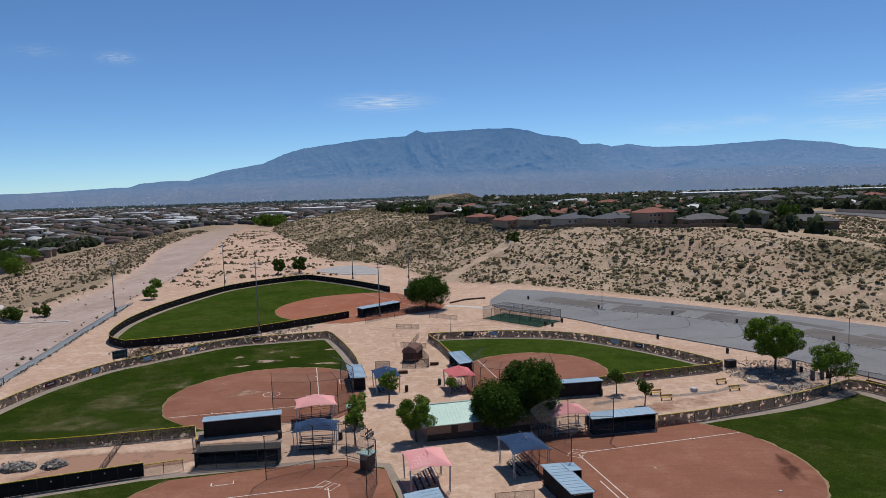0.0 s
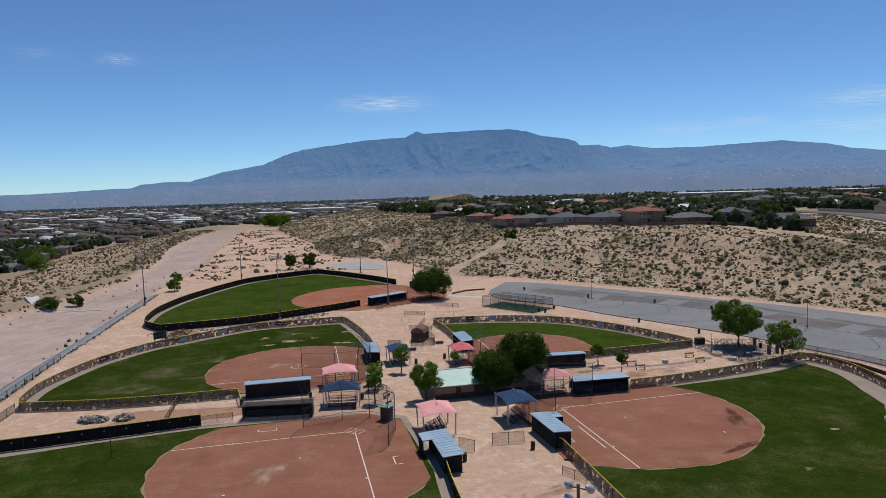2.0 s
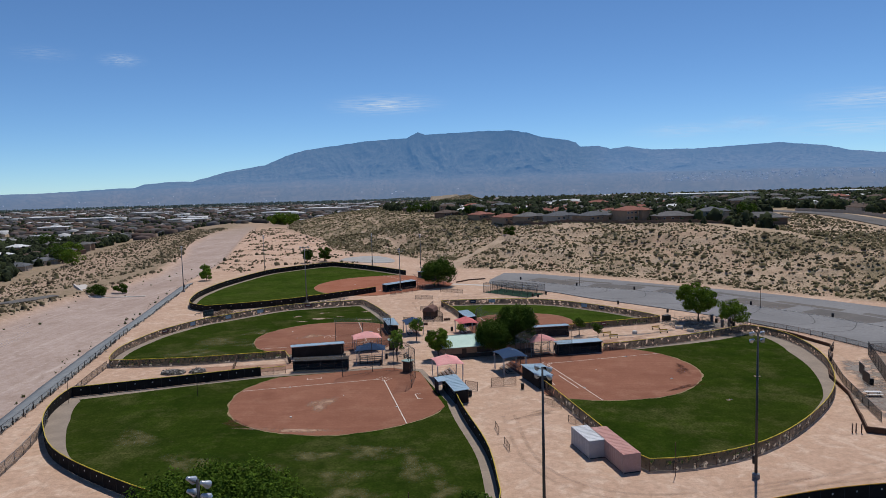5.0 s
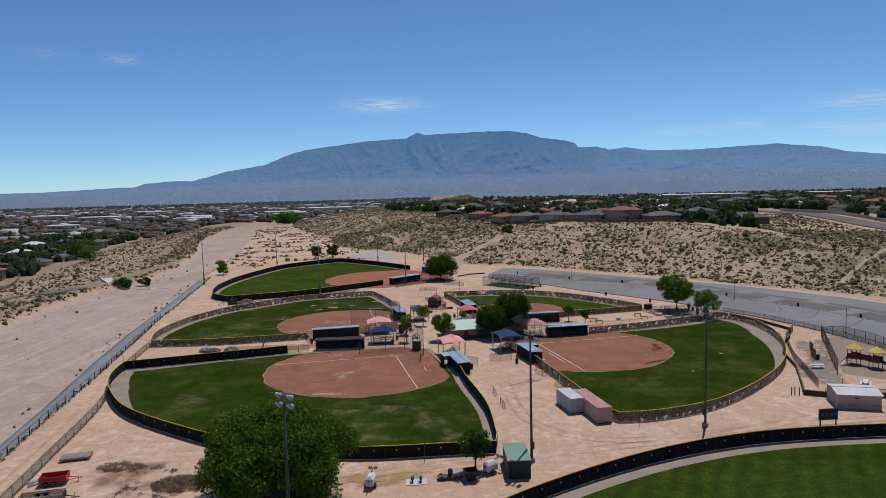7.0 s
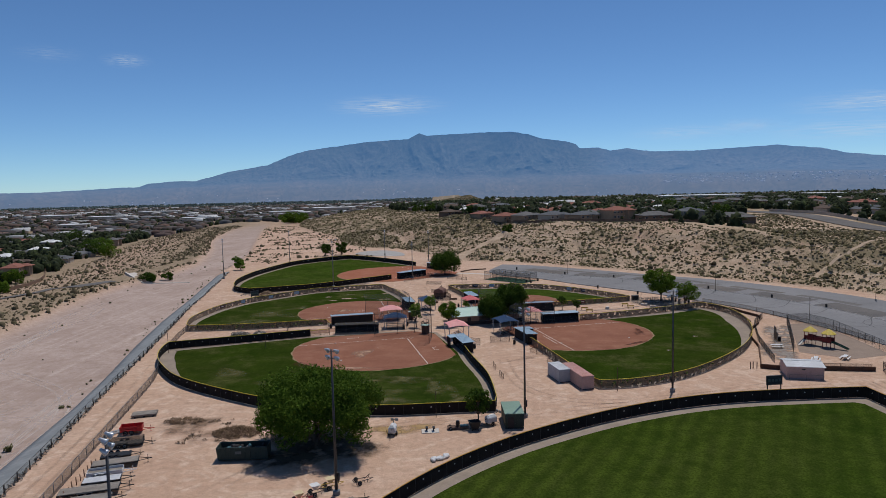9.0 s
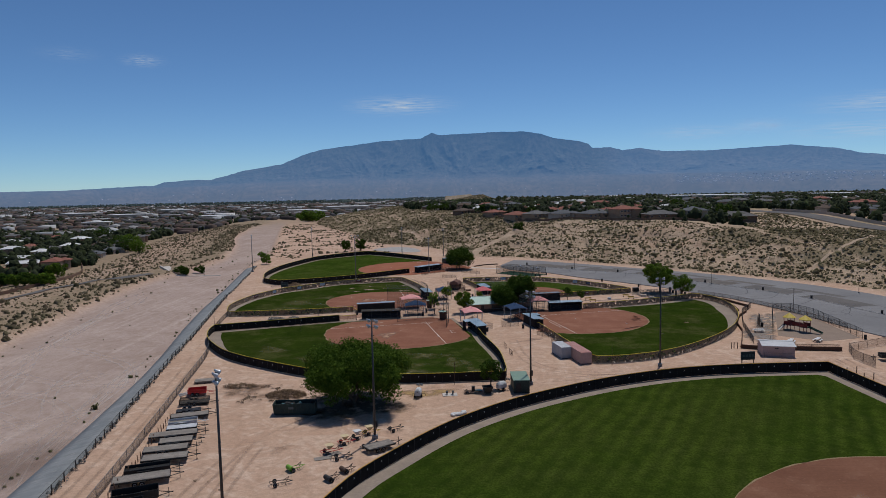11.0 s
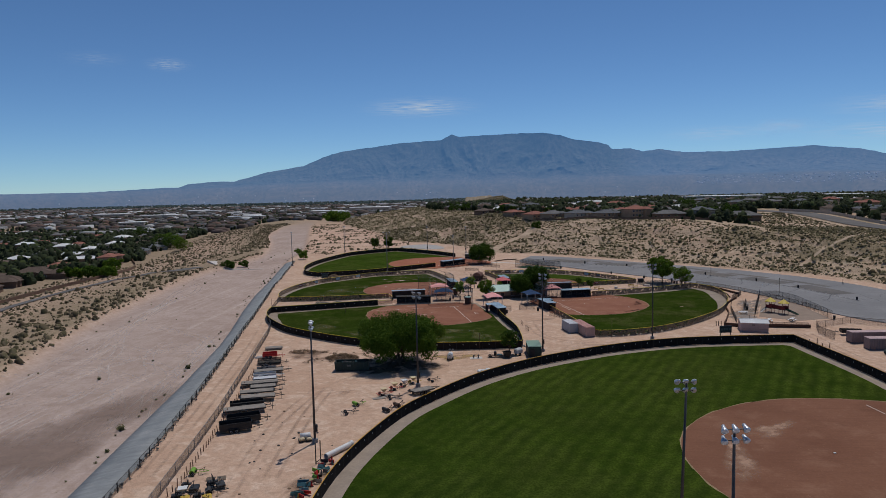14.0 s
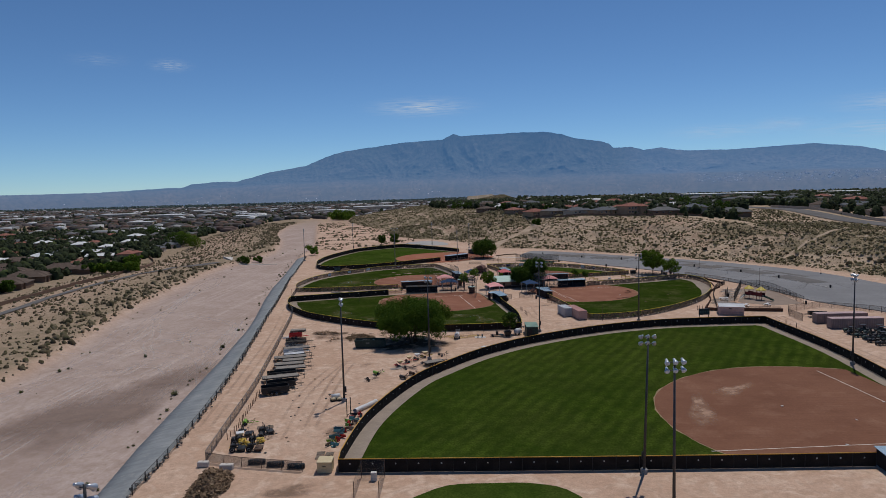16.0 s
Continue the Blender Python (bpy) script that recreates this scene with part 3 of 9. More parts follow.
def diamond(name, home, turn, flip, outline, radius, to_mound, grass, clay, strip, chalk=True, side=8.0, base=18.29, arc_at=None, circle=False):
    """A field: sand track up to the fence, grass, the clay infield, chalk and bases.
    turn: degrees from +x to the first foul line; the second lies 90 degrees further (flip: back)."""
    c, s = math.cos(radians(turn)), math.sin(radians(turn))
    u1, u2 = Vector((c, s)), Vector((-s, c)) * (-1 if flip else 1)
    H = Vector(home)

    def at(a, b):
        return H + u1 * a + u2 * b

    flat(name + "_track", outline, 0.03, TRACK, "pale sandy warning track along the outfield fence", "track")
    flat(name + "_grass", inset(outline, strip), 0.06, grass, "mown green outfield grass with dry patches", "grass")
    ma, mid = arc_at if isinstance(arc_at, tuple) else (arc_at or to_mound * 0.7071,) * 2
    a0 = math.atan2(-side - mid, math.sqrt(max(radius ** 2 - (side + mid) ** 2, 1.0)))
    a1 = math.atan2(math.sqrt(max(radius ** 2 - (side + ma) ** 2, 1.0)), -side - ma)
    a1 = a1 if a1 > a0 else a1 + 2 * math.pi
    rnd = random.Random(name)
    pts, rim = [], []
    for k in range(49):
        a = a0 + (a1 - a0) * k / 48
        r = radius + 0.12 * math.sin(7 * a) + rnd.uniform(-0.07, 0.07)
        pts.append(at(ma + r * math.cos(a), mid + r * math.sin(a)))
        r += rnd.uniform(0.05, 0.45)
        rim.append(at(ma + r * math.cos(a), mid + r * math.sin(a)))
    pts += [at(-side, -side * 0.35), at(-side * 0.35, -side)]
    flat(name + "_rim", rim + pts[46:2:-1], 0.075, DRY_EDGE, "thin edge of dry straw-coloured grass round the clay", "grass")
    flat(name + "_infield", pts, 0.09, clay, "raked reddish clay infield with worn edge", "infield")
    if chalk:
        far = mid + math.sqrt(radius ** 2 - mid ** 2)
        lines = Mesh()

        def stroke(p, q, w=0.16):
            p, q = at(*p), at(*q)
            n = (q - p).orthogonal().normalized() * w / 2
            lines.quad((*(p + n), 0.112), (*(q + n), 0.112), (*(q - n), 0.112), (*(p - n), 0.112))

        stroke((0.6, 0), (far, 0))
        stroke((0, 0.6), (0, far))
        for a, b in (((base - 3.5, -4.2), (base - 6.3, -4.2)),) + ((((base * 0.5, -1), (base, -1)),) if arc_at else ()):
            stroke(a, b)
            if b[1] < -2:
                stroke(a[::-1], b[::-1])
        for e in (base - 3.5, base - 6.3):
            stroke((e, -4.2), (e, -5.2))
            stroke((-4.2, e), (-5.2, e))
        for sx in (-1, 1):
            e1, e2 = (0.7071, 0.7071), (-0.7071 * sx, 0.7071 * sx)
            q = [(e1[0] * l + e2[0] * w, e1[1] * l + e2[1] * w) for l, w in ((1, 0.3), (1, 1.3), (-1, 1.3), (-1, 0.3))]
            for i in range(4):
                stroke(q[i], q[(i + 1) % 4], 0.09)
        if circle:
            m0 = to_mound * 0.7071
            ring = [(m0 + 1.55 * math.cos(2 * math.pi * k / 28), m0 + 1.55 * math.sin(2 * math.pi * k / 28)) for k in range(29)]
            for a, b in zip(ring, ring[1:]):
                stroke(a, b, 0.12)
        tagged(new(name + "_chalk", lines.done(name + "_chalk", CHALK)), "white chalk foul lines and batter boxes on clay", "line marking", kind="structure")
    for a, b in ((base, 0.2), (base, base), (0.2, base), (mid, mid)):
        p = at(a, b)
        w = (0.38, 0.38, 0.1) if (a, b) != (mid, mid) else (0.61, 0.15, 0.05)
        ob = new("base", Mesh().box((0, 0, w[2] / 2), w, 0, 0.03).done("base", PATCHY))
        ob.matrix_basis = pose(p.x, p.y, 0.092, 0, 0, turn)
        tagged(ob, "white rubber base on the clay infield", "base", "bases of the ball fields")
    return at


FENCES = {
    "a": ([(2.1, 60.3), (3.7, 50.5), (7.0, 34.4), (8.0, 19.5), (7.7, 16.4), (1.9, 16.0), (-13.7, 14.9), (-30, 18.5), (-43.1, 25.7), (-55.7, 35.2), (-63.6, 45.5), (-67.7, 53), (-70, 60), (-71.1, 66.7), (-55.4, 72.5), (-38.3, 79.1)], (3, 4, 13)),
    "b": ([(18.8, 65.6), (27.3, 28.8), (34.2, 29.5), (44.3, 33.8), (53.6, 41.5), (63, 52.1), (69.2, 61.4), (73.8, 71.1), (77.3, 81.7), (79.3, 94.1), (78.4, 104.5), (74.2, 112.0), (61, 104.3), (43.9, 97.2), (35.2, 94.5)], (1, 11)),
    "c": ([(-36.9, 94), (-56.7, 89.5), (-75.2, 88.2), (-78.6, 101), (-77.8, 117.2), (-75.4, 126), (-71.1, 135.6), (-66.9, 140), (-62.7, 145.1), (-52.9, 155.2), (-40.1, 159.6), (-28.6, 162.6), (-22.7, 148.9), (-18, 135.8), (-15.9, 127.5)], (2, 11)),
    "e": ([(2.7, 136.4), (0, 146.8), (-3.8, 157.5), (4, 158.4), (16, 158.6), (29.8, 155.3), (41.2, 146.2), (51, 134.6), (57, 124.8), (46.5, 121.6), (36.1, 118.6), (30.4, 116.4)], (2, 8)),
    "f": ([(-28, 188.3), (-37.4, 179.8), (-56.2, 164.8), (-78, 155.5), (-86, 163), (-90.5, 178), (-92, 192), (-91, 213), (-84.5, 245), (-76.7, 258), (-68, 267), (-59.4, 274), (-43.6, 260), (-30.5, 246), (-20.8, 234)], (3, 11)),
    "d": ([(52.5, -75.2), (25.9, -76.6), (-21.3, -78.5), (-20.6, -58), (-15.6, -36.6), (-9.9, -24.9), (-2.2, -12.9), (7.4, -2.6), (18.6, 5.9), (30, 12.6), (42.2, 17.5), (54.3, 20), (73.5, 21.5), (74.7, 9), (76.1, -4.9), (76.6, -17), (76, -36)], (2, 12)),
}
LINES = {k: curve_through(p, 1.5, s) for k, (p, s) in FENCES.items()}
diamond("field_a", (-12.4, 75.0), -75.6, True, LINES["a"] + [Vector((-14, 84)), Vector((-5, 82))], 20.4, 12.2, GRASS, CLAY, lambda q: 1.6 + 2.2 * max(0.0, 1 - (q - Vector((-67, 52))).length / 26))
diamond("field_b", (21.1, 84.2), -74.8, False, LINES["b"] + [Vector((26, 94)), Vector((17, 88)), Vector((15, 80))], 20.0, 12.2, GRASS, CLAY, lambda q: 1.5 + 3.0 * max(0.0, 1 - (q - Vector((79, 90))).length / 34), arc_at=7.7)
diamond("field_c", (-20.3, 108.5), 103, False, LINES["c"] + [Vector((-13, 112)), Vector((-18, 101))], 18.9, 12.2, GRASS, CLAY, 2.0, circle=True)
diamond("field_e", (13.2, 117.2), 104.3, True, LINES["e"] + [Vector((14, 111)), Vector((7, 118))], 14.4, 12.2, GRASS_LUSH, CLAY, 1.8, base=16)
diamond("field_f", (-9.5, 204), 125.3, False, LINES["f"] + [Vector((-6, 216)), Vector((-4, 205)), Vector((-14, 194))], 26.4, 18, GRASS_LUSH, CLAY_RED, 1.8, base=21, side=9)
diamond("field_d", (70.6, -65.5), 97, False, LINES["d"] + [Vector((76, -62)), Vector((72, -75))], 30.2, 18.2, GRASS_STRIPED, CLAY_DARK, 2.6, side=6, arc_at=(13.2, 10.3))
flat("field_g_grass", curve_through([(-9.6, -86), (-5.5, -82.3), (0, -81.5), (6.4, -81.5), (11.5, -85), (18, -100), (-16, -100), (-9.6, -86)], 1.5, (5, 6))[:-1], 0.03, GRASS_LUSH, "mown green grass of the next field", "grass")

# ---- parking lot ----
LOT_BACK = [(14.2, 214), (21, 234), (33, 229), (48, 217), (63, 204), (82, 186), (98, 172), (113, 154), (126, 135), (135, 113), (141, 85), (150, 50), (165, -30)]
LOT_FRONT = [(128, -30), (122, 10), (112, 36), (103, 50), (99, 62), (96.5, 77), (92.5, 92), (86.5, 108), (79, 121), (73, 131.5), (65, 142), (56, 152.6), (45.4, 164.5), (33.5, 180.7), (18.7, 193.7), (13.4, 205)]
flat("parking_lot", curve_through(LOT_BACK, 3, (1,)) + curve_through(LOT_FRONT, 3), 0.04, ASPHALT, "grey cracked asphalt parking lot", "parking lot")


# ---- fences ----
def unit_meshes(h, post_mat, screen_mat, cap_mat, cap_r, post_r):
    post = Mesh().tube((0, 0, 0), (0, 0, h), post_r, n=8).tube((0, 0, h), (0, 0, h + 0.05), post_r + 0.01, 0.02, n=8).done("post", post_mat, True)
    screen = Mesh().box((0.5, 0, 0.5), (1, 0.03, 1)).done("screen", screen_mat)
    cap = Mesh().tube((0, 0, 0), (1, 0, 0), cap_r, n=8).done("rail", cap_mat, True)
    patch = Mesh().box((0, 0, 0), (0.2, 0.06, 0.2), 0, 0.015).done("patch", PATCHY)
    return post, screen, cap, patch


def fence(name, line, h, label, screen_mat, cap_mat=None, post_mat=DARK, patches=False, bay=3.2, skip=(), cap_r=0.07, low=0.06, post_r=0.045):
    """Posts, one panel a bay, a capped top rail and white patches, along a line of points."""
    total, acc = 0.0, [0.0]
    for p, q in zip(line, line[1:]):
        total += (q - p).length
        acc.append(total)
    n = max(1, round(total / bay))
    at = []
    for k in range(n + 1):
        s = total * k / n
        i = min(max(np.searchsorted(acc, s) - 1, 0), len(line) - 2)
        f = (s - acc[i]) / max(acc[i + 1] - acc[i], 1e-6)
        at.append(line[i].lerp(line[i + 1], f))
    root = thing(name, at[0].x, at[0].y, level(at[0].x, at[0].y), 0, label, "fence")
    post, screen, cap, patch = unit_meshes(h, post_mat, screen_mat, cap_mat or post_mat, cap_r if cap_mat else 0.035, post_r)
    base = Vector((root.location.x, root.location.y, root.location.z))
    rnd = random.Random(name)
    for k, p in enumerate(at):
        z = level(p.x, p.y) - base.z
        part("post", post, None, root, m=pose(p.x - base.x, p.y - base.y, z, rnd.uniform(-1, 1), rnd.uniform(-1, 1), 0))
        if k == n:
            break
        q = at[k + 1]
        z2 = level(q.x, q.y) - base.z
        d = q - p
        turn = math.degrees(math.atan2(d.y, d.x))
        tilt = -math.degrees(math.atan2(z2 - z, d.length))
        m = pose(p.x - base.x, p.y - base.y, z + low, 0, tilt, turn)
        pan = part("screen", screen, None, root, m=m @ Matrix.Diagonal((d.length, 1, h - low, 1)))
        part("top_rail", cap, None, root, m=pose(p.x - base.x, p.y - base.y, z + h, 0, tilt, turn) @ Matrix.Diagonal((d.length + 0.04, 1, 1, 1)))
        if patches:
            for w in (0.5,):
                part("patch", patch, None, root, m=m @ Matrix.Translation((d.length * w, 0, h * 0.62)))
    return root


fence("outfield_fence", LINES["a"], 1.95, "black windscreen fence with yellow top rail round an outfield", SCREEN, YELLOW, patches=True)
fence("outfield_fence", LINES["b"], 1.75, "torn brown windscreen fence with yellow top rail", SCREEN_OLD, YELLOW, RUST)
fence("outfield_fence", LINES["c"], 1.75, "tattered brown windscreen fence with yellow top rail", SCREEN_OLD, YELLOW, RUST)
fence("outfield_fence", LINES["e"], 1.7, "weathered brown windscreen fence round a small outfield", SCREEN_OLD, YELLOW, RUST)
fence("outfield_fence", LINES["f"], 2.1, "black windscreen fence with thin yellow top rail", SCREEN, YELLOW, patches=True)
fence("outfield_fence", LINES["d"], 2.0, "black windscreen fence with orange-yellow top rail and white patches", SCREEN, ORANGE, patches=True)


def line2(*pts):
    return [Vector(p) for p in pts]


fence("chain_link_fence", line2((-38.3, 79.1), (-33.6, 80.9)), 1.6, "low chain-link fence beside a dugout", LINK, YELLOW, RUST)
fence("chain_link_fence", line2((-36.9, 94), (-34.6, 88.5)), 1.6, "low chain-link fence closing a foul corner", LINK, YELLOW, RUST)
fence("chain_link_fence", line2((-44, 77.2), (-47.2, 91.2)), 1.3, "leaning chain-link gate across a sandy lane", LINK_FINE, None, RUST)
fence("chain_link_fence", line2((-71.1, 66.7), (-73.5, 78), (-75.2, 88.2)), 1.6, "rusty chain-link fence along a dirt road", LINK_FINE, None, RUST)
yard_fence = curve_through([(-41.5, -75), (-43.4, -62.5), (-47, -38.7), (-51.7, -13.8), (-56.8, 12), (-62.4, 39.3), (-67.4, 53)], 2)
fence("chain_link_fence", yard_fence, 1.8, "grey chain-link fence between dirt road and storage yard", LINK_FINE, None, GALV)
fence("chain_link_fence", line2((-41.5, -75), (-36.3, -76.6), (-26.2, -78.2)), 1.5, "sagging chain-link fence at the end of the yard", LINK_FINE, None, RUST)
fence("chain_link_fence", line2((18.8, 65.6), (18.4, 66.2)), 1.75, "short chain-link panel by the dugout", LINK, YELLOW, RUST)
fence("chain_link_fence", line2((34.4, 92.3), (35.2, 94.5)), 1.6, "short chain-link gate by the dugout", LINK, YELLOW, RUST)
fence("chain_link_fence", line2((29.6, 114), (30.4, 116.4)), 1.5, "short chain-link gate beside a dugout", LINK, None, RUST)
pipe_line = curve_through([(x, y) for y, x in zip(PIPE_Y[1:11], PIPE_X[1:11])], 2)
fence("pipe_rail_fence", pipe_line, 1.4, "dark post-and-cable guard fence above the concrete channel slope", see_through("cable_wires", (0.09, 0.085, 0.08), 0.88), None, DARK, bay=4.2, post_r=0.09)
fence("chain_link_fence", curve_through([(x - 0.8, y - 0.4) for x, y in LOT_FRONT[4:8]] + [(78, 119.5)], 2), 1.4, "chain-link fence along the parking lot edge", LINK, None, RUST)
# playground enclosure
fence("playground_fence", line2((76.1, 54.1), (82.6, 70), (89.2, 86.4)), 3.0, "tall dark chain-link fence beside the playground", NET, None, DARK)
fence("playground_fence", line2((89.2, 86.4), (94.5, 87.5), (97.2, 78.9), (96.6, 64), (95.8, 50.1)), 2.4, "dark chain-link fence round the playground", LINK, None, DARK)
fence("playground_fence", line2((67, 41), (75, 40), (84.5, 38.8)), 1.3, "low chain-link fence on a timber wall", LINK, None, RUST)
fence("walkway_fence", line2((68.3, 46), (73.2, 66), (79.5, 84), (85.5, 93)), 1.6, "dark windscreen fence along a sandy walkway", NET, None, DARK)
for p, q in (((4.0, 67.2), (6.2, 65.9)), ((8.9, 68.6), (13.6, 69.3)), ((8.6, 46.5), (9.0, 43.6)), ((9.6, 39.5), (10.2, 36.4)), ((20.3, 55.2), (17.6, 58.0)), ((22.4, 46), (20.4, 48.6))):
    fence("gate_panel", line2(p, q), 1.7 if p[1] > 60 else 1.05, "loose steel gate panel standing on packed dirt", LINK, None, RUST, bay=2.0)
for p, q in (((-12.5, 171), (-6.5, 170)), ((-9.5, 150), (-3.5, 148.5)), ((-6, 160), (-8, 143)), ((-4.5, 186), (3.5, 181))):
    fence("gate_panel", line2(p, q), 1.3, "rusty pipe barrier on the sandy plaza", LINK, None, RUST, bay=2.2)
fence("chain_link_fence", line2((-22, 180), (-11, 191)), 2.0, "bare steel post row behind a dugout", LINK, None, RUST, bay=2.4)


# ---- light poles ----
LAMP = surf("lamp_shell", (0.55, 0.57, 0.6), (0.45, 0.47, 0.5), None, 3, 9, 0.35, 0.6)
LENS = surf("lamp_glass", (0.5, 0.6, 0.72), (0.38, 0.47, 0.6), None, 4, 9, 0.1, 0.3, spec=0.6)
POLE = surf("pole_steel", (0.06, 0.06, 0.064), (0.085, 0.083, 0.085), None, 1, 8, 0.5, 0.4)
POLE_PALE = surf("pale_pole_steel", (0.22, 0.22, 0.22), (0.17, 0.17, 0.17), None, 1, 8, 0.5, 0.4)
shell_mesh = Mesh().lathe([(0.06, 0.74), (0.15, 0.7), (0.18, 0.46), (0.22, 0.36), (0.3, 0.12), (0.32, 0), (0.29, -0.02)], 14).done("lamp_shell", LAMP, True)
lens_mesh = Mesh().lathe([(0.33, 0.0), (0.3, -0.05), (0.16, -0.09), (0.02, -0.1)], 12).done("lens", LENS, True)


def light_pole(x, y, h, lamps, face, label="tall dark steel floodlight pole with a cluster of lamps", wide=1.5, mat=POLE, lean=(0, 0)):
    root = thing("floodlight_pole", x, y, level(x, y), face, label, "light pole", "floodlight poles")
    part("pole", Mesh().tube((0, 0, 0), (0, 0, h), 0.2, 0.11, 12), mat, root, smooth=True)
    part("footing", Mesh().lathe([(0.48, 0), (0.48, 0.55), (0.4, 0.62), (0.2, 0.66)], 14), CONCRETE, root, "round concrete footing")
    part("ballast_box", Mesh().box((0.3, 0, 2.3), (0.35, 0.5, 1.1), 0, 0.03), DARK, root)
    root.rotation_mode = "XYZ"
    root.matrix_basis = Matrix.Translation((x, y, level(x, y))) @ Matrix.Rotation(lean[0] / h, 4, "Y") @ Matrix.Rotation(-lean[1] / h, 4, "X") @ Matrix.Rotation(radians(face), 4, "Z")
    rows = [(h - 0.25, (lamps + 1) // 2), (h - 1.15, lamps // 2)]
    for z, n in rows:
        if n == 0:
            continue
        arm = part("crossarm", Mesh().tube((0, -wide, z), (0, wide, z), 0.05, n=8), mat, root)
        for k in range(n):
            yy = -wide + 2 * wide * k / max(n - 1, 1) if n > 1 else 0
            m = Matrix.Diagonal((1, 1, 1, 1)) @ Matrix.Translation((0.28, yy, z - 0.05)) @ Matrix.Scale(0.92, 4) @ Matrix.Rotation(radians(-58), 4, "Y") @ Matrix.Rotation(radians((k - n / 2) * 7), 4, "X")
            lamp = part("lamp", shell_mesh, None, root, m=m)
            part("lens", lens_mesh, None, lamp)
            part("bracket", Mesh().tube((0, yy, z), (0.24, yy, z + 0.05), 0.04, n=6), mat, root)
    return root


light_pole(41.0, 26.4, 19, 4, 100, wide=0.75)
light_pole(12.5, 13.3, 18.6, 4, 60, wide=0.75)
light_pole(-27.2, -46.3, 19.3, 4, 10, wide=0.75)
light_pole(-14.2, -15.6, 19, 4, 60, wide=0.75)
light_pole(21.0, -77.8, 19.0, 6, 100, wide=0.95, lean=(0.55, 0))
light_pole(20.7, -95.1, 20.1, 6, -80, wide=0.95)
light_pole(75.3, -21.9, 19, 6, 180, wide=0.95)
light_pole(-49, 169.7, 18.8, 3, 80, mat=POLE_PALE, label="tall pale steel floodlight pole behind an outfield")
light_pole(-103.2, 200.5, 17.5, 2, 0, mat=POLE_PALE, label="tall pale steel pole beside the wash")
light_pole(-88, 257, 17, 2, -40, mat=POLE_PALE, label="tall pale steel floodlight pole behind the far outfield")
light_pole(-19.2, 190, 15.5, 2, 120, mat=POLE_PALE, label="tall pale steel floodlight pole by a dugout")
light_pole(-40, 272, 15.5, 2, -90, mat=POLE_PALE, label="tall pale steel floodlight pole behind the far outfield")
light_pole(-15.8, 258, 15.5, 2, -120, mat=POLE_PALE, label="tall pale steel floodlight pole at the foot of the hill")


def street_lamp(x, y, h):
    root = thing("parking_lamp", x, y, 0.04, random.Random(x).uniform(0, 360), "slim brown parking lot lamp post", "lamp post", "parking lot lamps")
    part("post", Mesh().tube((0, 0, 0), (0, 0, h), 0.07, 0.05, 8), RUST, root)
    part("head", Mesh().box((0.3, 0, h - 0.05), (0.75, 0.3, 0.14), 0, 0.03), DARK, root)
    part("base", Mesh().lathe([(0.24, 0), (0.24, 0.4), (0.1, 0.45)], 10), CONCRETE, root)


for x, y in ((90.2, 142.5), (46.3, 194), (131, 118), (97, 90)):
    street_lamp(x, y, 6.1)
for x, y, h in ((58.6, 119.5, 4.2), (70, 41, 3), (-46.5, 66, 3.6), (-2.5, 13.6, 4.5), (31, 27.2, 4.5), (-69.5, 63, 5), (-37.3, 168, 4.0), (2, 161.5, 5)):
    root = thing("foul_pole", x, y, 0, 0, "thin rusty steel post", "post", "thin steel posts")
    part("shaft", Mesh().tube((0, 0, 0), (0, 0, h), 0.05, 0.045, 8), RUST, root)
    part("cap", Mesh().lathe([(0.06, h), (0.05, h + 0.04), (0.01, h + 0.06)], 8), RUST, root)


# ---- dugouts ----
BLUE_ROOF = surf("blue_metal_roof", (0.26, 0.37, 0.46), (0.33, 0.44, 0.53), (0.2, 0.29, 0.36), 0.3, 3, 0.5, 0.1)
MESH_WALL = surf("black_mesh_cloth", (0.022, 0.02, 0.02), (0.04, 0.037, 0.036), None, 0.6, 5, 0.9)
WOOD = surf("weathered_wood", (0.20, 0.16, 0.125), (0.28, 0.23, 0.185), (0.13, 0.10, 0.08), 0.7, 6, 0.85, relief=0.004, vary=0.3)
BROWN = surf("brown_timber", (0.10, 0.06, 0.045), (0.14, 0.085, 0.06), None, 0.8, 6, 0.85, vary=0.25)


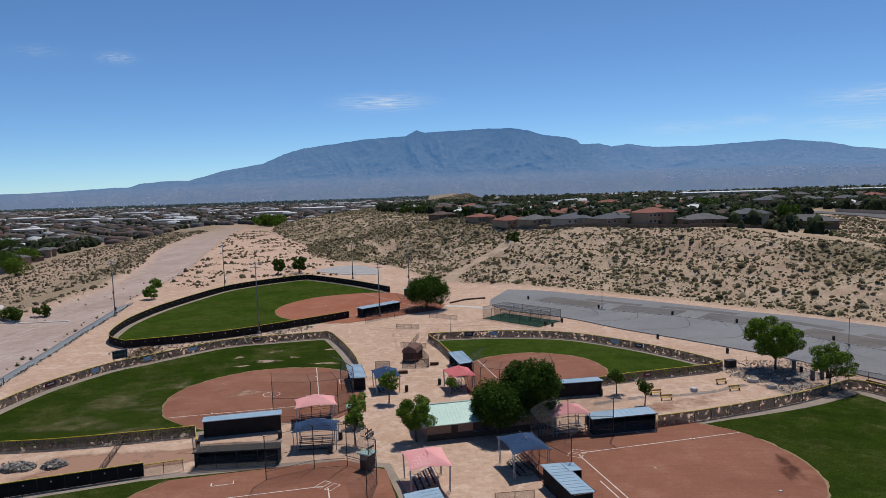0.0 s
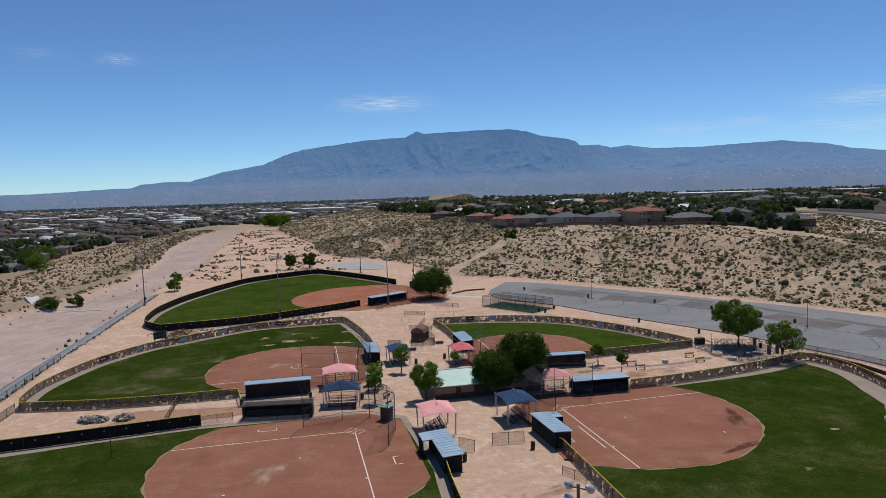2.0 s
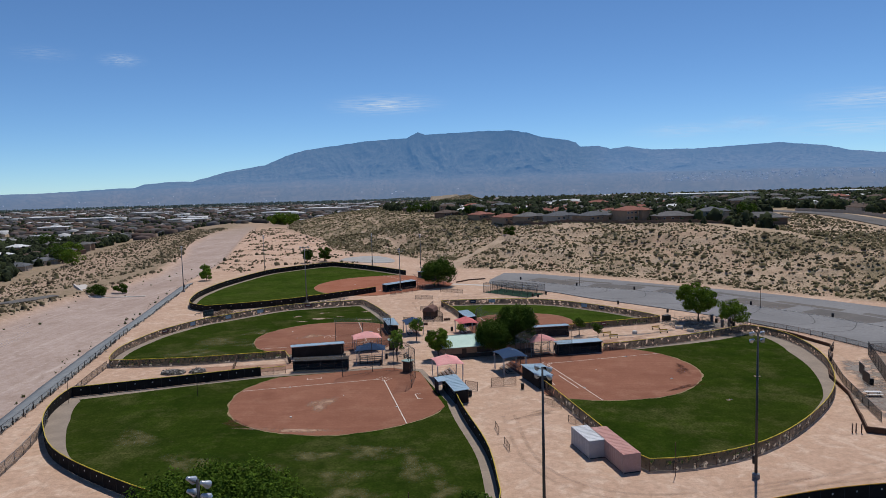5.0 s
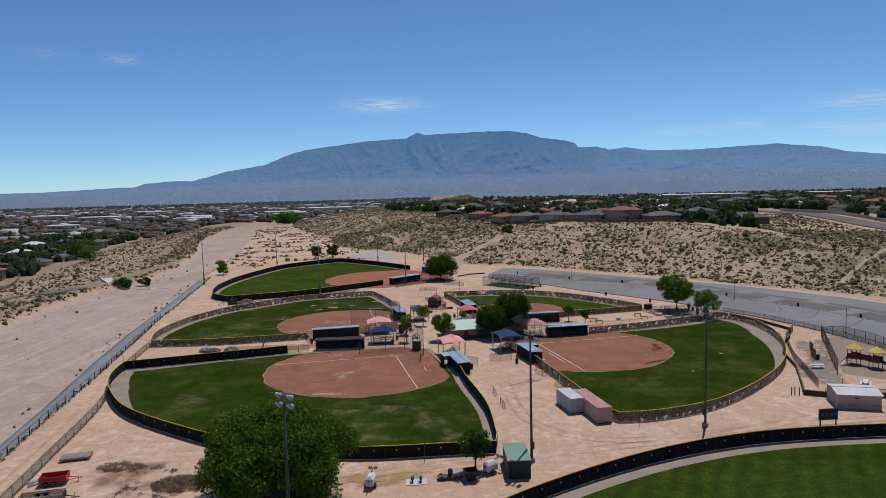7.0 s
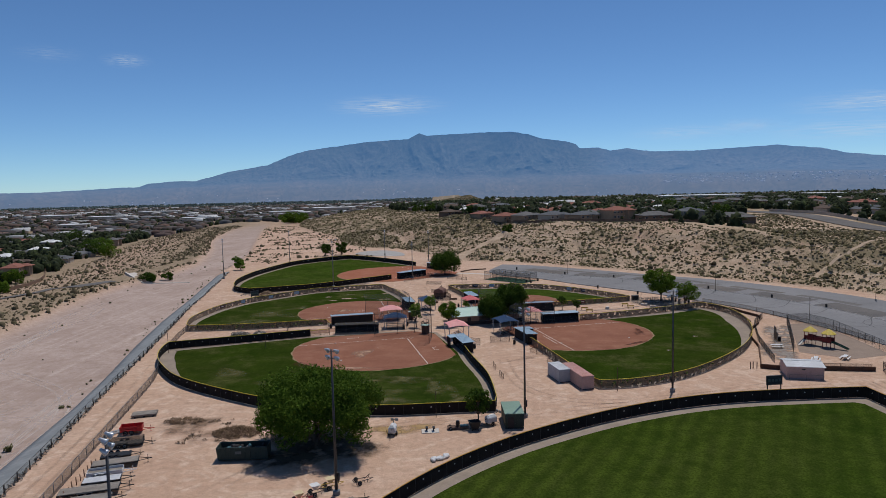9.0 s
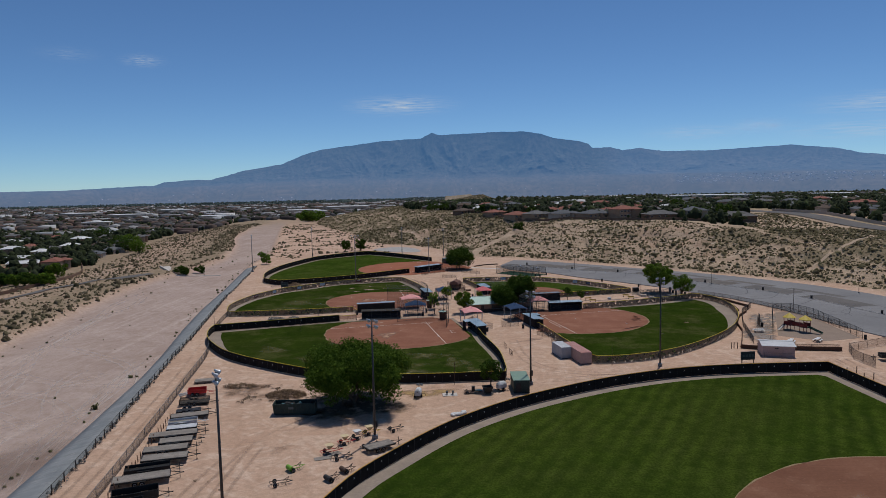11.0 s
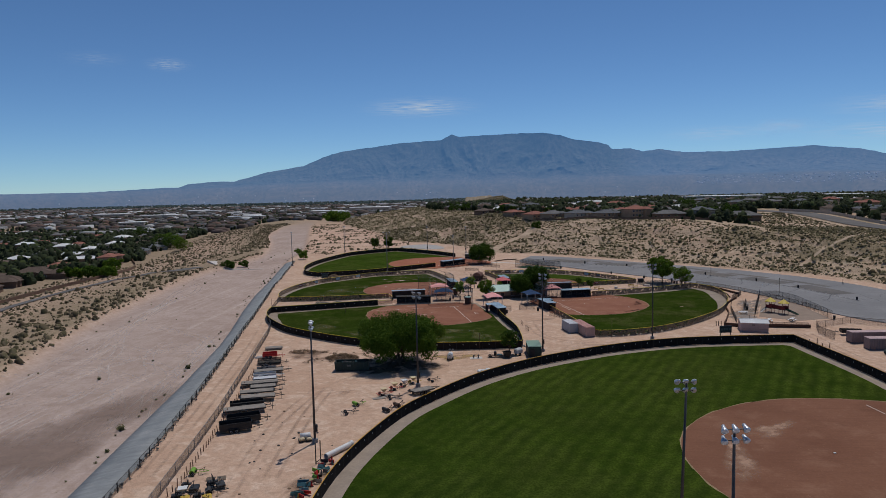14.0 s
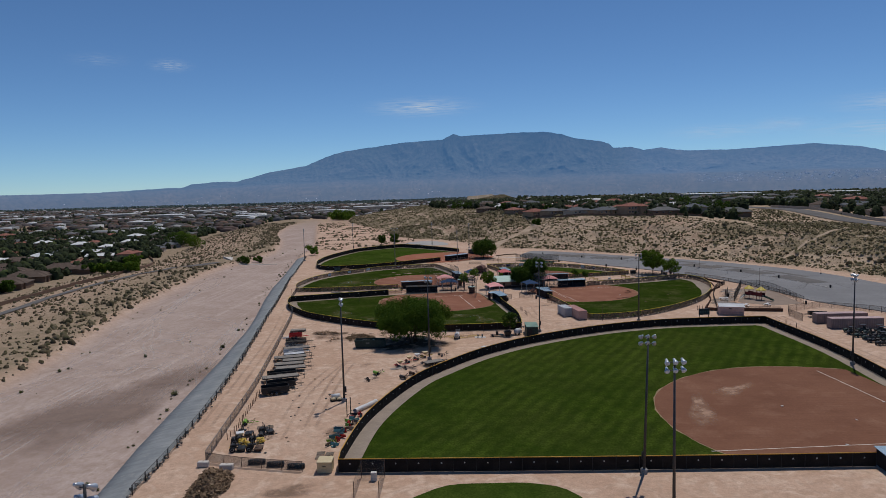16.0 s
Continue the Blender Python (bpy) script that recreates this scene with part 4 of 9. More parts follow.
def dugout(x, y, turn, L, D=2.6, h=2.5, wing=0, roof=BLUE_ROOF, label="long dugout with dark mesh walls and blue metal roof"):
    """Local x runs along it, the open front looks to -y. wing: length of a deeper part at the start."""
    root = thing("dugout", x, y, 0, turn, label, "dugout", "dugouts")
    part("slab", Mesh().box((L / 2, 0, 0.06), (L + 0.3, D + 0.3, 0.12), 0, 0.02), CONCRETE, root, "concrete floor slab")
    part("back_wall", Mesh().box((L / 2, D / 2, h / 2), (L, 0.06, h - 0.05), 0, 0.01), MESH_WALL, root)
    for e in (0, L):
        part("side_wall", Mesh().box((e, 0, h / 2 - 0.1), (0.06, D - 0.08, h - 0.2), 0, 0.01), MESH_WALL, root)
    part("front_mesh", Mesh().box((L / 2, -D / 2, 0.95), (L - 0.1, 0.03, 1.7)), NET, root)
    n = max(3, round(L / 2.6))
    post = Mesh().tube((0, 0, 0), (0, 0, h), 0.045, n=8).done("post", DARK, True)
    for k in range(n + 1):
        for yy in (-D / 2, D / 2 - 0.1):
            part("post", post, None, root, m=pose(L * k / n, yy, 0))
    slope = Matrix.Translation((L / 2, 0, h + 0.06)) @ Matrix.Rotation(radians(3), 4, "X")
    part("roof", Mesh().box((0, 0, 0), (L + 0.5, D + 0.6, 0.1), 0, 0.02, slope), roof, root)
    seam = Mesh().box((0, 0, 0), (0.04, D + 0.6, 0.025)).done("seam", roof)
    for k in range(int(L / 0.9)):
        part("seam", seam, None, root, m=slope @ Matrix.Translation((-L / 2 + 0.45 + 0.9 * k, 0, 0.07)))
    if wing:
        mid_x, wing = (wing / 2, wing) if wing > 0 else (L + wing / 2, -wing)
        s2 = Matrix.Translation((mid_x, -D / 2 - 0.75, h + 0.02)) @ Matrix.Rotation(radians(3), 4, "X")
        part("wing_roof", Mesh().box((0, 0, 0), (wing, 1.7, 0.1), 0, 0.02, s2), roof, root)
        part("wing_wall", Mesh().box((mid_x, -D / 2 - 1.5, h / 2), (wing, 0.05, h - 0.1), 0, 0.01), MESH_WALL, root)
    part("fascia", Mesh().box((L / 2, -D / 2 - 0.28, h - 0.02), (L + 0.5, 0.05, 0.18), 0, 0.01), DARK, root)
    part("bench", Mesh().box((L / 2, D / 2 - 0.5, 0.46), (L - 1, 0.35, 0.05), 0, 0.01).box((1, D / 2 - 0.5, 0.28), (0.08, 0.3, 0.34)).box((L - 1, D / 2 - 0.5, 0.28), (0.08, 0.3, 0.34)), WOOD, root)
    return root


dugout(-32.1, 82.2, 5.6, 11.4, 2.3, label="long dugout with dark mesh walls and dark roof", roof=LINK_FINE)
dugout(-24.2, 97.0, 194.2, 11.6, 2.4, 2.6)
dugout(0.81, 67.87, -75, 9.6, 2.4, 2.45, wing=3.2)
dugout(18.9, 66.6, 107, 8.4, 2.5, 2.5, wing=-2.6)
dugout(24.4, 92.2, 12, 10.0, 2.4, 2.6, label="dugout with torn mesh front and blue metal roof")
dugout(29.6, 112.2, 190, 9.4, 2.4, 2.5)
dugout(-14.5, 116.5, 104, 9.4, 2.5, 2.5)
dugout(3.5, 134.5, -76, 9.4, 2.5, 2.5)
dugout(-24.8, 189, 45, 14.0, 2.6, 2.6)
dugout(-6.5, 216, 125, 13, 2.6, 2.4)
dugout(52.8, -75.9, 1, 9.4, 2.5, 2.4)


# ---- backstops ----
def backstop(home, face, reach=8.0, wide=8.5, h=6.0, label="tall chain-link backstop with an overhanging hood"):
    """Posts on a bent line behind home; face: degrees of the way from home to the mound."""
    root = thing("backstop", home[0], home[1], 0, face, label, "backstop", "backstops")
    plan = [(2.5, -wide), (-3.4, -5.4), (-6.2, -1.9), (-6.2, 1.9), (-3.4, 5.4), (2.5, wide)]
    plan = [(a * reach / 8, b) for a, b in plan]
    for a, b in plan:
        part("post", Mesh().tube((a, b, 0), (a, b, h), 0.06, n=8).tube((a, b, h), (a + 1.8, b * 0.82, h + 1.0), 0.045, n=6), DARK, root)
    for (a, b), (c, d) in zip(plan, plan[1:]):
        part("panel", Mesh().quad((a, b, 0.1), (c, d, 0.1), (c, d, h), (a, b, h)), LINK, root)
        part("hood", Mesh().quad((a, b, h), (c, d, h), (c + 1.8, d * 0.82, h + 1.0), (a + 1.8, b * 0.82, h + 1.0)), LINK, root)
        for z in (0.1, 1.2, 3.2, h):
            part("rail", Mesh().tube((a, b, z), (c, d, z), 0.03, n=6), DARK, root)
    return root


backstop((-12.4, 75), 239.4)
backstop((21.1, 84.2), -29.8)
backstop((-20.3, 108.5), 148)
backstop((13.2, 117.2), 59.3, h=5)
backstop((-9.5, 204), 170, h=4)
backstop((70.6, -65.5), 142)


# ---- shade canopies and bleachers ----
PINK = surf("faded_pink_fabric", (0.74, 0.33, 0.32), (0.8, 0.42, 0.39), (0.68, 0.3, 0.29), 0.3, 3, 0.9)
CORAL = surf("coral_fabric", (0.62, 0.15, 0.16), (0.66, 0.2, 0.2), None, 0.3, 3, 0.9)
NAVY = surf("navy_fabric", (0.035, 0.065, 0.13), (0.05, 0.085, 0.16), None, 0.3, 3, 0.9)
WHITE_POST = surf("painted_post", (0.5, 0.5, 0.52), (0.4, 0.4, 0.42), None, 1, 6, 0.5)
ALU = surf("dull_aluminium", (0.3, 0.31, 0.32), (0.22, 0.225, 0.235), None, 1, 6, 0.45, 0.6)


def canopy(x, y, turn, w, d, h, cloth, label, peak=1.15):
    root = thing("shade_canopy", x, y, 0, turn, label, "shade canopy", "shade canopies")
    n, pts = 14, []
    for j in range(n + 1):
        for i in range(n + 1):
            u, v = i / n * 2 - 1, j / n * 2 - 1
            px = u * w / 2 * (1 - 0.09 * (1 - v * v) * abs(u) ** 6)
            py = v * d / 2 * (1 - 0.09 * (1 - u * u) * abs(v) ** 6)
            t = max((max(abs(u) - 0.12, 0) / 0.88), abs(v))
            corner = (abs(u) * abs(v)) ** 1.5
            pts.append((px, py, h + peak * (1 - t) - 0.2 * corner - 0.05 * math.sin(math.pi * t)))
    cloth_mesh = Mesh()
    cloth_mesh.add(pts, [(j * (n + 1) + i, j * (n + 1) + i + 1, (j + 1) * (n + 1) + i + 1, (j + 1) * (n + 1) + i) for j in range(n) for i in range(n)])
    top = part("canopy", cloth_mesh, cloth, root)
    mod = top.modifiers.new("thickness", "SOLIDIFY")
    mod.thickness = 0.03
    for sx in (-1, 1):
        for sy in (-1, 1):
            for k in (0, 0.55):
                part("post", Mesh().tube((sx * (w / 2 - 0.35 - k), sy * (d / 2 - 0.35), 0), (sx * (w / 2 - 0.25 - k), sy * (d / 2 - 0.25), h - 0.05), 0.06, n=8), WHITE_POST, root)
    part("ridge_frame", Mesh().tube((-w * 0.22, 0, h + peak - 0.14), (w * 0.22, 0, h + peak - 0.14), 0.04, n=6), WHITE_POST, root)
    return root


def bleacher(x, y, turn, w, rows=4):
    root = thing("bleacher", x, y, 0, turn, "dark aluminium bleacher bench rows under a shade canopy", "bleacher", "bleachers")
    for r in range(rows):
        part("seat_plank", Mesh().box((0, -1.2 + r * 0.7, 0.42 + r * 0.3), (w, 0.28, 0.05), 0, 0.01), ALU, root)
        part("foot_plank", Mesh().box((0, -1.45 + r * 0.7, 0.16 + r * 0.3), (w, 0.26, 0.04), 0, 0.01), DARK, root)
    for k in range(4):
        xx = -w / 2 + 0.3 + (w - 0.6) * k / 3
        part("frame", Mesh().path([(xx, -1.3, 0), (xx, -1.3, 0.4), (xx, 0.95, 1.3), (xx, 0.95, 0), (xx, -1.3, 0.02)], 0.03), DARK, root)
    part("back_rail", Mesh().tube((-w / 2, 1.1, 1.9), (w / 2, 1.1, 1.9), 0.03, n=6).tube((-w / 2, 1.1, 0), (-w / 2, 1.1, 1.9), 0.03, n=6).tube((w / 2, 1.1, 0), (w / 2, 1.1, 1.9), 0.03, n=6), DARK, root)
    return root


for x, y, a, w, d, h, cloth, rows, say in (
        (-19.2, 100.4, 14.5, 6.9, 5.0, 3.3, PINK, 3, "faded pink fabric shade canopy on steel posts"),
        (-16.7, 88.9, 6, 6.8, 4.4, 3.2, NAVY, 4, "navy blue fabric shade canopy on steel posts"),
        (0.4, 75.2, 104, 6.6, 5.6, 3.6, PINK, 4, "faded pink shade canopy beside a blue-roofed dugout"),
        (13.2, 79.6, 107, 6.6, 5.4, 3.7, NAVY, 4, "navy blue shade canopy beside a dugout"),
        (20.9, 93.2, 14, 6.4, 4.6, 3.4, PINK, 3, "bright pink shade canopy behind a backstop"),
        (4.4, 116.6, -75, 6.2, 5.2, 3.2, CORAL, 3, "coral red fabric shade canopy on the plaza"),
        (-9.4, 117.2, 104, 6.2, 5.0, 3.2, NAVY, 4, "navy blue shade canopy beside a dugout roof")):
    canopy(x, y, a, w, d, h, cloth, say)
    bleacher(x, y, a + (180 if a > 100 else 0), w - 1.6, rows)


# ---- concession building ----
GREEN_ROOF = surf("pale_green_metal_roof", (0.30, 0.43, 0.385), (0.36, 0.49, 0.44), (0.25, 0.36, 0.32), 0.3, 4, 0.5, 0.1)
BLOCK = surf("tan_block", (0.30, 0.19, 0.13), (0.35, 0.23, 0.165), None, 0.5, 5, 0.9)
DOOR = surf("dark_door", (0.05, 0.035, 0.03), (0.07, 0.05, 0.04), None, 1, 6, 0.6)


def gable_house(root, L, W, wall_h, rise, over, roof, wall, ribs=0.0):
    """Walls, a gabled roof along x with thickness, and ribs at the given spacing."""
    body = Mesh()
    h = [(-L / 2, -W / 2), (L / 2, -W / 2), (L / 2, W / 2), (-L / 2, W / 2)]
    pts = [(x, y, 0) for x, y in h] + [(x, y, wall_h) for x, y in h] + [(-L / 2, 0, wall_h + rise), (L / 2, 0, wall_h + rise)]
    body.add(pts, [(0, 1, 5, 4), (2, 3, 7, 6), (1, 2, 6, 9, 5), (3, 0, 4, 8, 7)])
    part("wall", body, wall, root)
    k = rise / (W / 2)
    for s in (-1, 1):
        e = W / 2 + over
        a = [(-L / 2 - over, 0, wall_h + rise + 0.06), (L / 2 + over, 0, wall_h + rise + 0.06), (L / 2 + over, s * e, wall_h - over * k + 0.06), (-L / 2 - over, s * e, wall_h - over * k + 0.06)]
        slab = Mesh().add(a + [(x, y, z + 0.1) for x, y, z in a], [(0, 1, 2, 3), (4, 5, 6, 7), (0, 1, 5, 4), (1, 2, 6, 5), (2, 3, 7, 6), (3, 0, 4, 7)])
        side = part("roof", slab, roof, root)
        if ribs:
            n = int((L + 2 * over) / ribs)
            for i in range(n + 1):
                xx = -L / 2 - over + 0.03 + (L + 2 * over - 0.06) * i / n
                part("rib", Mesh().tube((xx, 0, wall_h + rise + 0.17), (xx, s * e, wall_h - over * k + 0.17), 0.028, n=4), roof, side)
    part("ridge_cap", Mesh().box((0, 0, wall_h + rise + 0.18), (L + 2 * over, 0.3, 0.06), 0, 0.01), roof, root)


shop = thing("concession_building", 8.6, 96.6, 0, 14, "low tan block building with a pale green metal roof", "building")
gable_house(shop, 20.5, 8.6, 2.75, 1.35, 0.9, GREEN_ROOF, BLOCK, 0.55)
part("door", Mesh().box((-6, -4.33, 1.05), (1.0, 0.08, 2.1), 0, 0.01), DOOR, shop)
part("counter_shutter", Mesh().box((-1.5, -4.33, 1.6), (3.2, 0.08, 1.2), 0, 0.01), DOOR, shop)
part("counter_shelf", Mesh().box((-1.5, -4.6, 1.0), (3.4, 0.5, 0.06), 0, 0.01), ALU, shop)
part("wainscot", Mesh().box((0, -4.34, 0.5), (20.4, 0.05, 1.0), 0, 0.01), DOOR, shop)
booth = thing("scorer_booth", -7.9, 80.3, 0, 60, "small dark brown scorekeeper booth with pale green roof", "booth")
part("body", Mesh().box((0, 0, 1.15), (1.5, 1.5, 2.3), 0, 0.03), BROWN, booth)
part("roof", Mesh().box((0, 0, 2.38), (2.1, 2.1, 0.14), 0, 0.04), GREEN_ROOF, booth)
part("bench_rail", Mesh().box((0.9, 0.2, 2.7), (1.6, 0.06, 0.3), 0, 0.01), DARK, booth)
booth2 = thing("scorer_booth", -13.2, 100.2, 0, 10, "small brown scorekeeper booth with pale green roof", "booth")
part("body", Mesh().box((0, 0, 1.15), (1.4, 1.4, 2.3), 0, 0.03), BROWN, booth2)
part("roof", Mesh().box((0, 0, 2.38), (1.9, 1.9, 0.14), 0, 0.04), GREEN_ROOF, booth2)
shed = thing("playhouse_shed", -5.9, 138.6, 0, -14, "brown barn-roofed storage shed inside a fence", "shed")
part("body", Mesh().box((0, 0, 1.1), (3.2, 4.2, 2.2), 0, 0.03), BROWN, shed)
part("roof", Mesh().add([(x, y, z) for y in (-2.3, 2.3) for x, z in ((-1.8, 2.1), (-1.35, 3.0), (0, 3.5), (1.35, 3.0), (1.8, 2.1))], [(0, 1, 6, 5), (1, 2, 7, 6), (2, 3, 8, 7), (3, 4, 9, 8), (0, 1, 2, 3, 4), (5, 6, 7, 8, 9), (0, 4, 9, 5)]), surf("brown_shingles", (0.16, 0.09, 0.075), (0.2, 0.12, 0.1), None, 1, 7, 0.9), shed)
part("door", Mesh().box((0, -2.13, 1.0), (1.5, 0.06, 1.9), 0, 0.01), DOOR, shed)
part("door_brace", Mesh().box((0, -2.17, 1.0), (1.4, 0.04, 0.12), 0, 0.01).box((0, -2.172, 1.0), (0.12, 0.04, 1.8), 0, 0.01), BROWN, shed)
fence("chain_link_fence", line2((-7.6, 131.9), (-4.8, 132.0), (-2.1, 132.2)), 1.7, "chain-link gate in front of a brown shed", LINK_FINE, None, RUST)
fence("chain_link_fence", line2((-6.0, 146.3), (-4.2, 141), (-2.3, 135.6), (-2.1, 132.4)), 1.9, "chain-link fence beside a brown shed", LINK_FINE, None, RUST)
fence("chain_link_fence", line2((-13.1, 130.9), (-10.1, 130.7)), 1.8, "chain-link gate between dugout and shed", LINK_FINE, None, RUST)
for sx, sy in ((-7.1, 127.7), (-1.0, 133.8)):
    log = thing("timber_seat", sx, sy, 0, 4, "low brown timber seat block on the plaza", "bench", "timber seats")
    part("beam", Mesh().box((0, 0, 0.35), (1.9, 0.6, 0.5), 0, 0.04), BROWN, log)
    part("foot", Mesh().box((-0.7, 0, 0.06), (0.2, 0.5, 0.12)), BROWN, log)
    part("foot", Mesh().box((0.7, 0, 0.06), (0.2, 0.5, 0.12)), BROWN, log)


# ---- batting cage ----
cage = thing("batting_cage", 21.2, 179.5, 0, -43.5, "long netted batting cage with steel frame and green turf", "batting cage")
TURF = surf("green_turf", (0.03, 0.07, 0.045), (0.045, 0.09, 0.06), None, 0.5, 6, 0.95)
part("turf", Mesh().box((0, 0, 0.04), (19.6, 9.6, 0.08)), TURF, cage)
for i in range(7):
    xx = -9.8 + 19.6 * i / 6
    for yy in (-4.8, 0, 4.8):
        part("post", Mesh().tube((xx, yy, 0), (xx, yy, 3.3), 0.05, n=8), DARK, cage)
    part("cross_rail", Mesh().tube((xx, -4.8, 3.3), (xx, 4.8, 3.3), 0.04, n=6), DARK, cage)
for yy in (-4.8, 0, 4.8):
    part("top_rail", Mesh().tube((-9.8, yy, 3.3), (9.8, yy, 3.3), 0.04, n=6), DARK, cage)
    part("net", Mesh().quad((-9.8, yy, 0.1), (9.8, yy, 0.1), (9.8, yy, 3.3), (-9.8, yy, 3.3)), CAGE_NET, cage)
part("net", Mesh().quad((-9.8, -4.8, 3.32), (9.8, -4.8, 3.32), (9.8, 4.8, 3.32), (-9.8, 4.8, 3.32)), LINK, cage)
for xx in (-9.8, 9.8):
    part("net", Mesh().quad((xx, -4.8, 0.1), (xx, 4.8, 0.1), (xx, 4.8, 3.3), (xx, -4.8, 3.3)), LINK, cage)


# ---- containers and sheds ----
def ribbed_box(root, L, W, H, wall, roof, step=0.28, deep=0.04):
    """A shipping container: corrugated sides, a flat roof and corner posts. Its long side runs along x."""
    n = int(L / step)
    for s in (-1, 1):
        m = Mesh()
        prof = [(-L / 2 + L * k / (2 * n), s * (W / 2 - (deep if (k // 1) % 4 in (1, 2) else 0))) for k in range(2 * n + 1)]
        for (a, b), (c, d) in zip(prof, prof[1:]):
            m.quad((a, b, 0.12), (c, d, 0.12), (c, d, H - 0.05), (a, b, H - 0.05))
        part("side_wall", m, wall, root)
    for s in (-1, 1):
        part("end_wall", Mesh().box((s * (L / 2 - 0.03), 0, H / 2), (0.05, W - 0.1, H - 0.12), 0, 0.01), wall, root)
        for b in (-1, 1):
            part("corner_post", Mesh().box((s * (L / 2 - 0.06), b * (W / 2 - 0.05), H / 2), (0.14, 0.14, H), 0, 0.01), wall, root)
    part("roof", Mesh().box((0, 0, H - 0.02), (L, W, 0.06), 0, 0.01), roof, root)
    rib = Mesh().box((0, 0, 0), (0.1, W - 0.2, 0.03)).done("rib", roof)
    for k in range(int(L / 0.5)):
        part("roof_rib", rib, None, root, m=pose(-L / 2 + 0.3 + 0.5 * k, 0, H + 0.02))
    part("base_rail", Mesh().box((0, 0, 0.07), (L, W - 0.1, 0.14)), DARK, root)


WHITE_METAL = surf("white_metal", (0.62, 0.63, 0.65), (0.5, 0.51, 0.53), (0.42, 0.42, 0.42), 0.4, 3, 0.6)
PINK_METAL = surf("faded_pink_metal", (0.42, 0.28, 0.25), (0.5, 0.35, 0.31), (0.34, 0.2, 0.17), 0.4, 3, 0.7)
PINK_WALL = surf("pink_plaster", (0.46, 0.33, 0.3), (0.52, 0.38, 0.35), None, 0.4, 4, 0.9)
GREEN_METAL = surf("dark_green_metal", (0.025, 0.045, 0.04), (0.04, 0.065, 0.055), None, 0.5, 4, 0.6)
box1 = thing("storage_container", 21.4, 36.4, 0, 104.5, "white steel storage container on dirt beside a fence", "container")
ribbed_box(box1, 6.1, 2.5, 2.6, surf("grey_white_metal", (0.4, 0.41, 0.43), (0.46, 0.47, 0.49), None, 0.5, 4, 0.6), WHITE_METAL)
box2 = thing("storage_container", 24.5, 33.6, 0, 103.5, "long faded pink storage container with rusty roof", "container")
ribbed_box(box2, 10.6, 2.5, 2.6, PINK_METAL, surf("pink_rust_roof", (0.45, 0.22, 0.19), (0.52, 0.3, 0.26), (0.36, 0.16, 0.13), 0.5, 3, 0.6))
hut = thing("pink_shed", 69.3, 36.2, 0, 168, "pink plaster storage shed with white metal roof", "shed")
gable_house(hut, 6.6, 6.0, 2.35, 0.45, 0.25, WHITE_METAL, PINK_WALL, 0.6)
part("sign_bar", Mesh().box((0.4, 3.03, 1.9), (0.7, 0.05, 0.2)), DARK, hut)
part("porch_rail", Mesh().path([(-3, 3.6, 0), (-3, 3.6, 1), (3, 3.6, 1), (3, 3.6, 0)], 0.035).tube((0, 3.6, 0), (0, 3.6, 1), 0.03), GALV, hut)
shed_g = thing("green_shed", 10.2, 10.8, 0, 93, "dark green steel shed with pale green roof", "shed")
part("body", Mesh().box((0, 0, 1.2), (6.2, 3.0, 2.4), 0, 0.04), GREEN_METAL, shed_g)
part("roof", Mesh().box((0, 0, 2.48), (6.4, 3.2, 0.12), 0, 0.03), surf("faded_green_roof", (0.16, 0.25, 0.19), (0.2, 0.3, 0.235), None, 0.5, 4, 0.6), shed_g)
for k in range(8):
    part("wall_rib", Mesh().box((-3.12, -1.2 + 0.34 * k, 1.2), (0.05, 0.06, 2.3)), GREEN_METAL, shed_g)
part("door", Mesh().box((-3.13, 0.6, 1.0), (0.05, 1.0, 1.9), 0, 0.01), DARK, shed_g)
for x, y, a, L in ((93.1, 21.6, 182, 13.2), (93.6, 14.6, 181, 13.0)):
    far_box = thing("storage_container", x, y, 0, a, "long dull pink storage container beside the lot", "container")
    ribbed_box(far_box, L, 2.6, 2.7, surf("grey_pink_metal", (0.22, 0.165, 0.155), (0.28, 0.21, 0.2), None, 0.5, 4, 0.7), surf("pale_pink_roof", (0.48, 0.33, 0.32), (0.54, 0.4, 0.38), None, 0.5, 4, 0.6))


# ---- scoreboards ----
def scoreboard(x, y, turn, w, h, lift, label):
    root = thing("scoreboard", x, y, 0, turn, label, "scoreboard", "scoreboards")
    for s in (-1, 1):
        part("post", Mesh().box((s * w * 0.42, 0, (lift + h) / 2), (0.16, 0.16, lift + h), 0, 0.02), DARK, root)
    part("board", Mesh().box((0, 0, lift + h / 2), (w, 0.25, h), 0, 0.03), surf("board_face", (0.03, 0.04, 0.045), (0.045, 0.06, 0.06), None, 1, 6, 0.4), root)
    part("frame", Mesh().box((0, -0.14, lift + h - 0.06), (w, 0.06, 0.1)).box((0, -0.14, lift + 0.06), (w, 0.06, 0.1)), DARK, root)
    for k in range(4):
        part("display", Mesh().box((-w * 0.33 + w * 0.22 * k, -0.14, lift + h * 0.5), (w * 0.14, 0.04, h * 0.28)), surf("display_glass", (0.1, 0.14, 0.13), (0.07, 0.1, 0.1), None, 2, 6, 0.3), root)
    return root


scoreboard(57.5, 21.6, 8, 3.0, 1.7, 2.5, "dark scoreboard on two posts behind the outfield fence")
scoreboard(-70.9, 138.6, 48, 3.2, 1.8, 1.8, "dark scoreboard on two posts above an outfield fence")


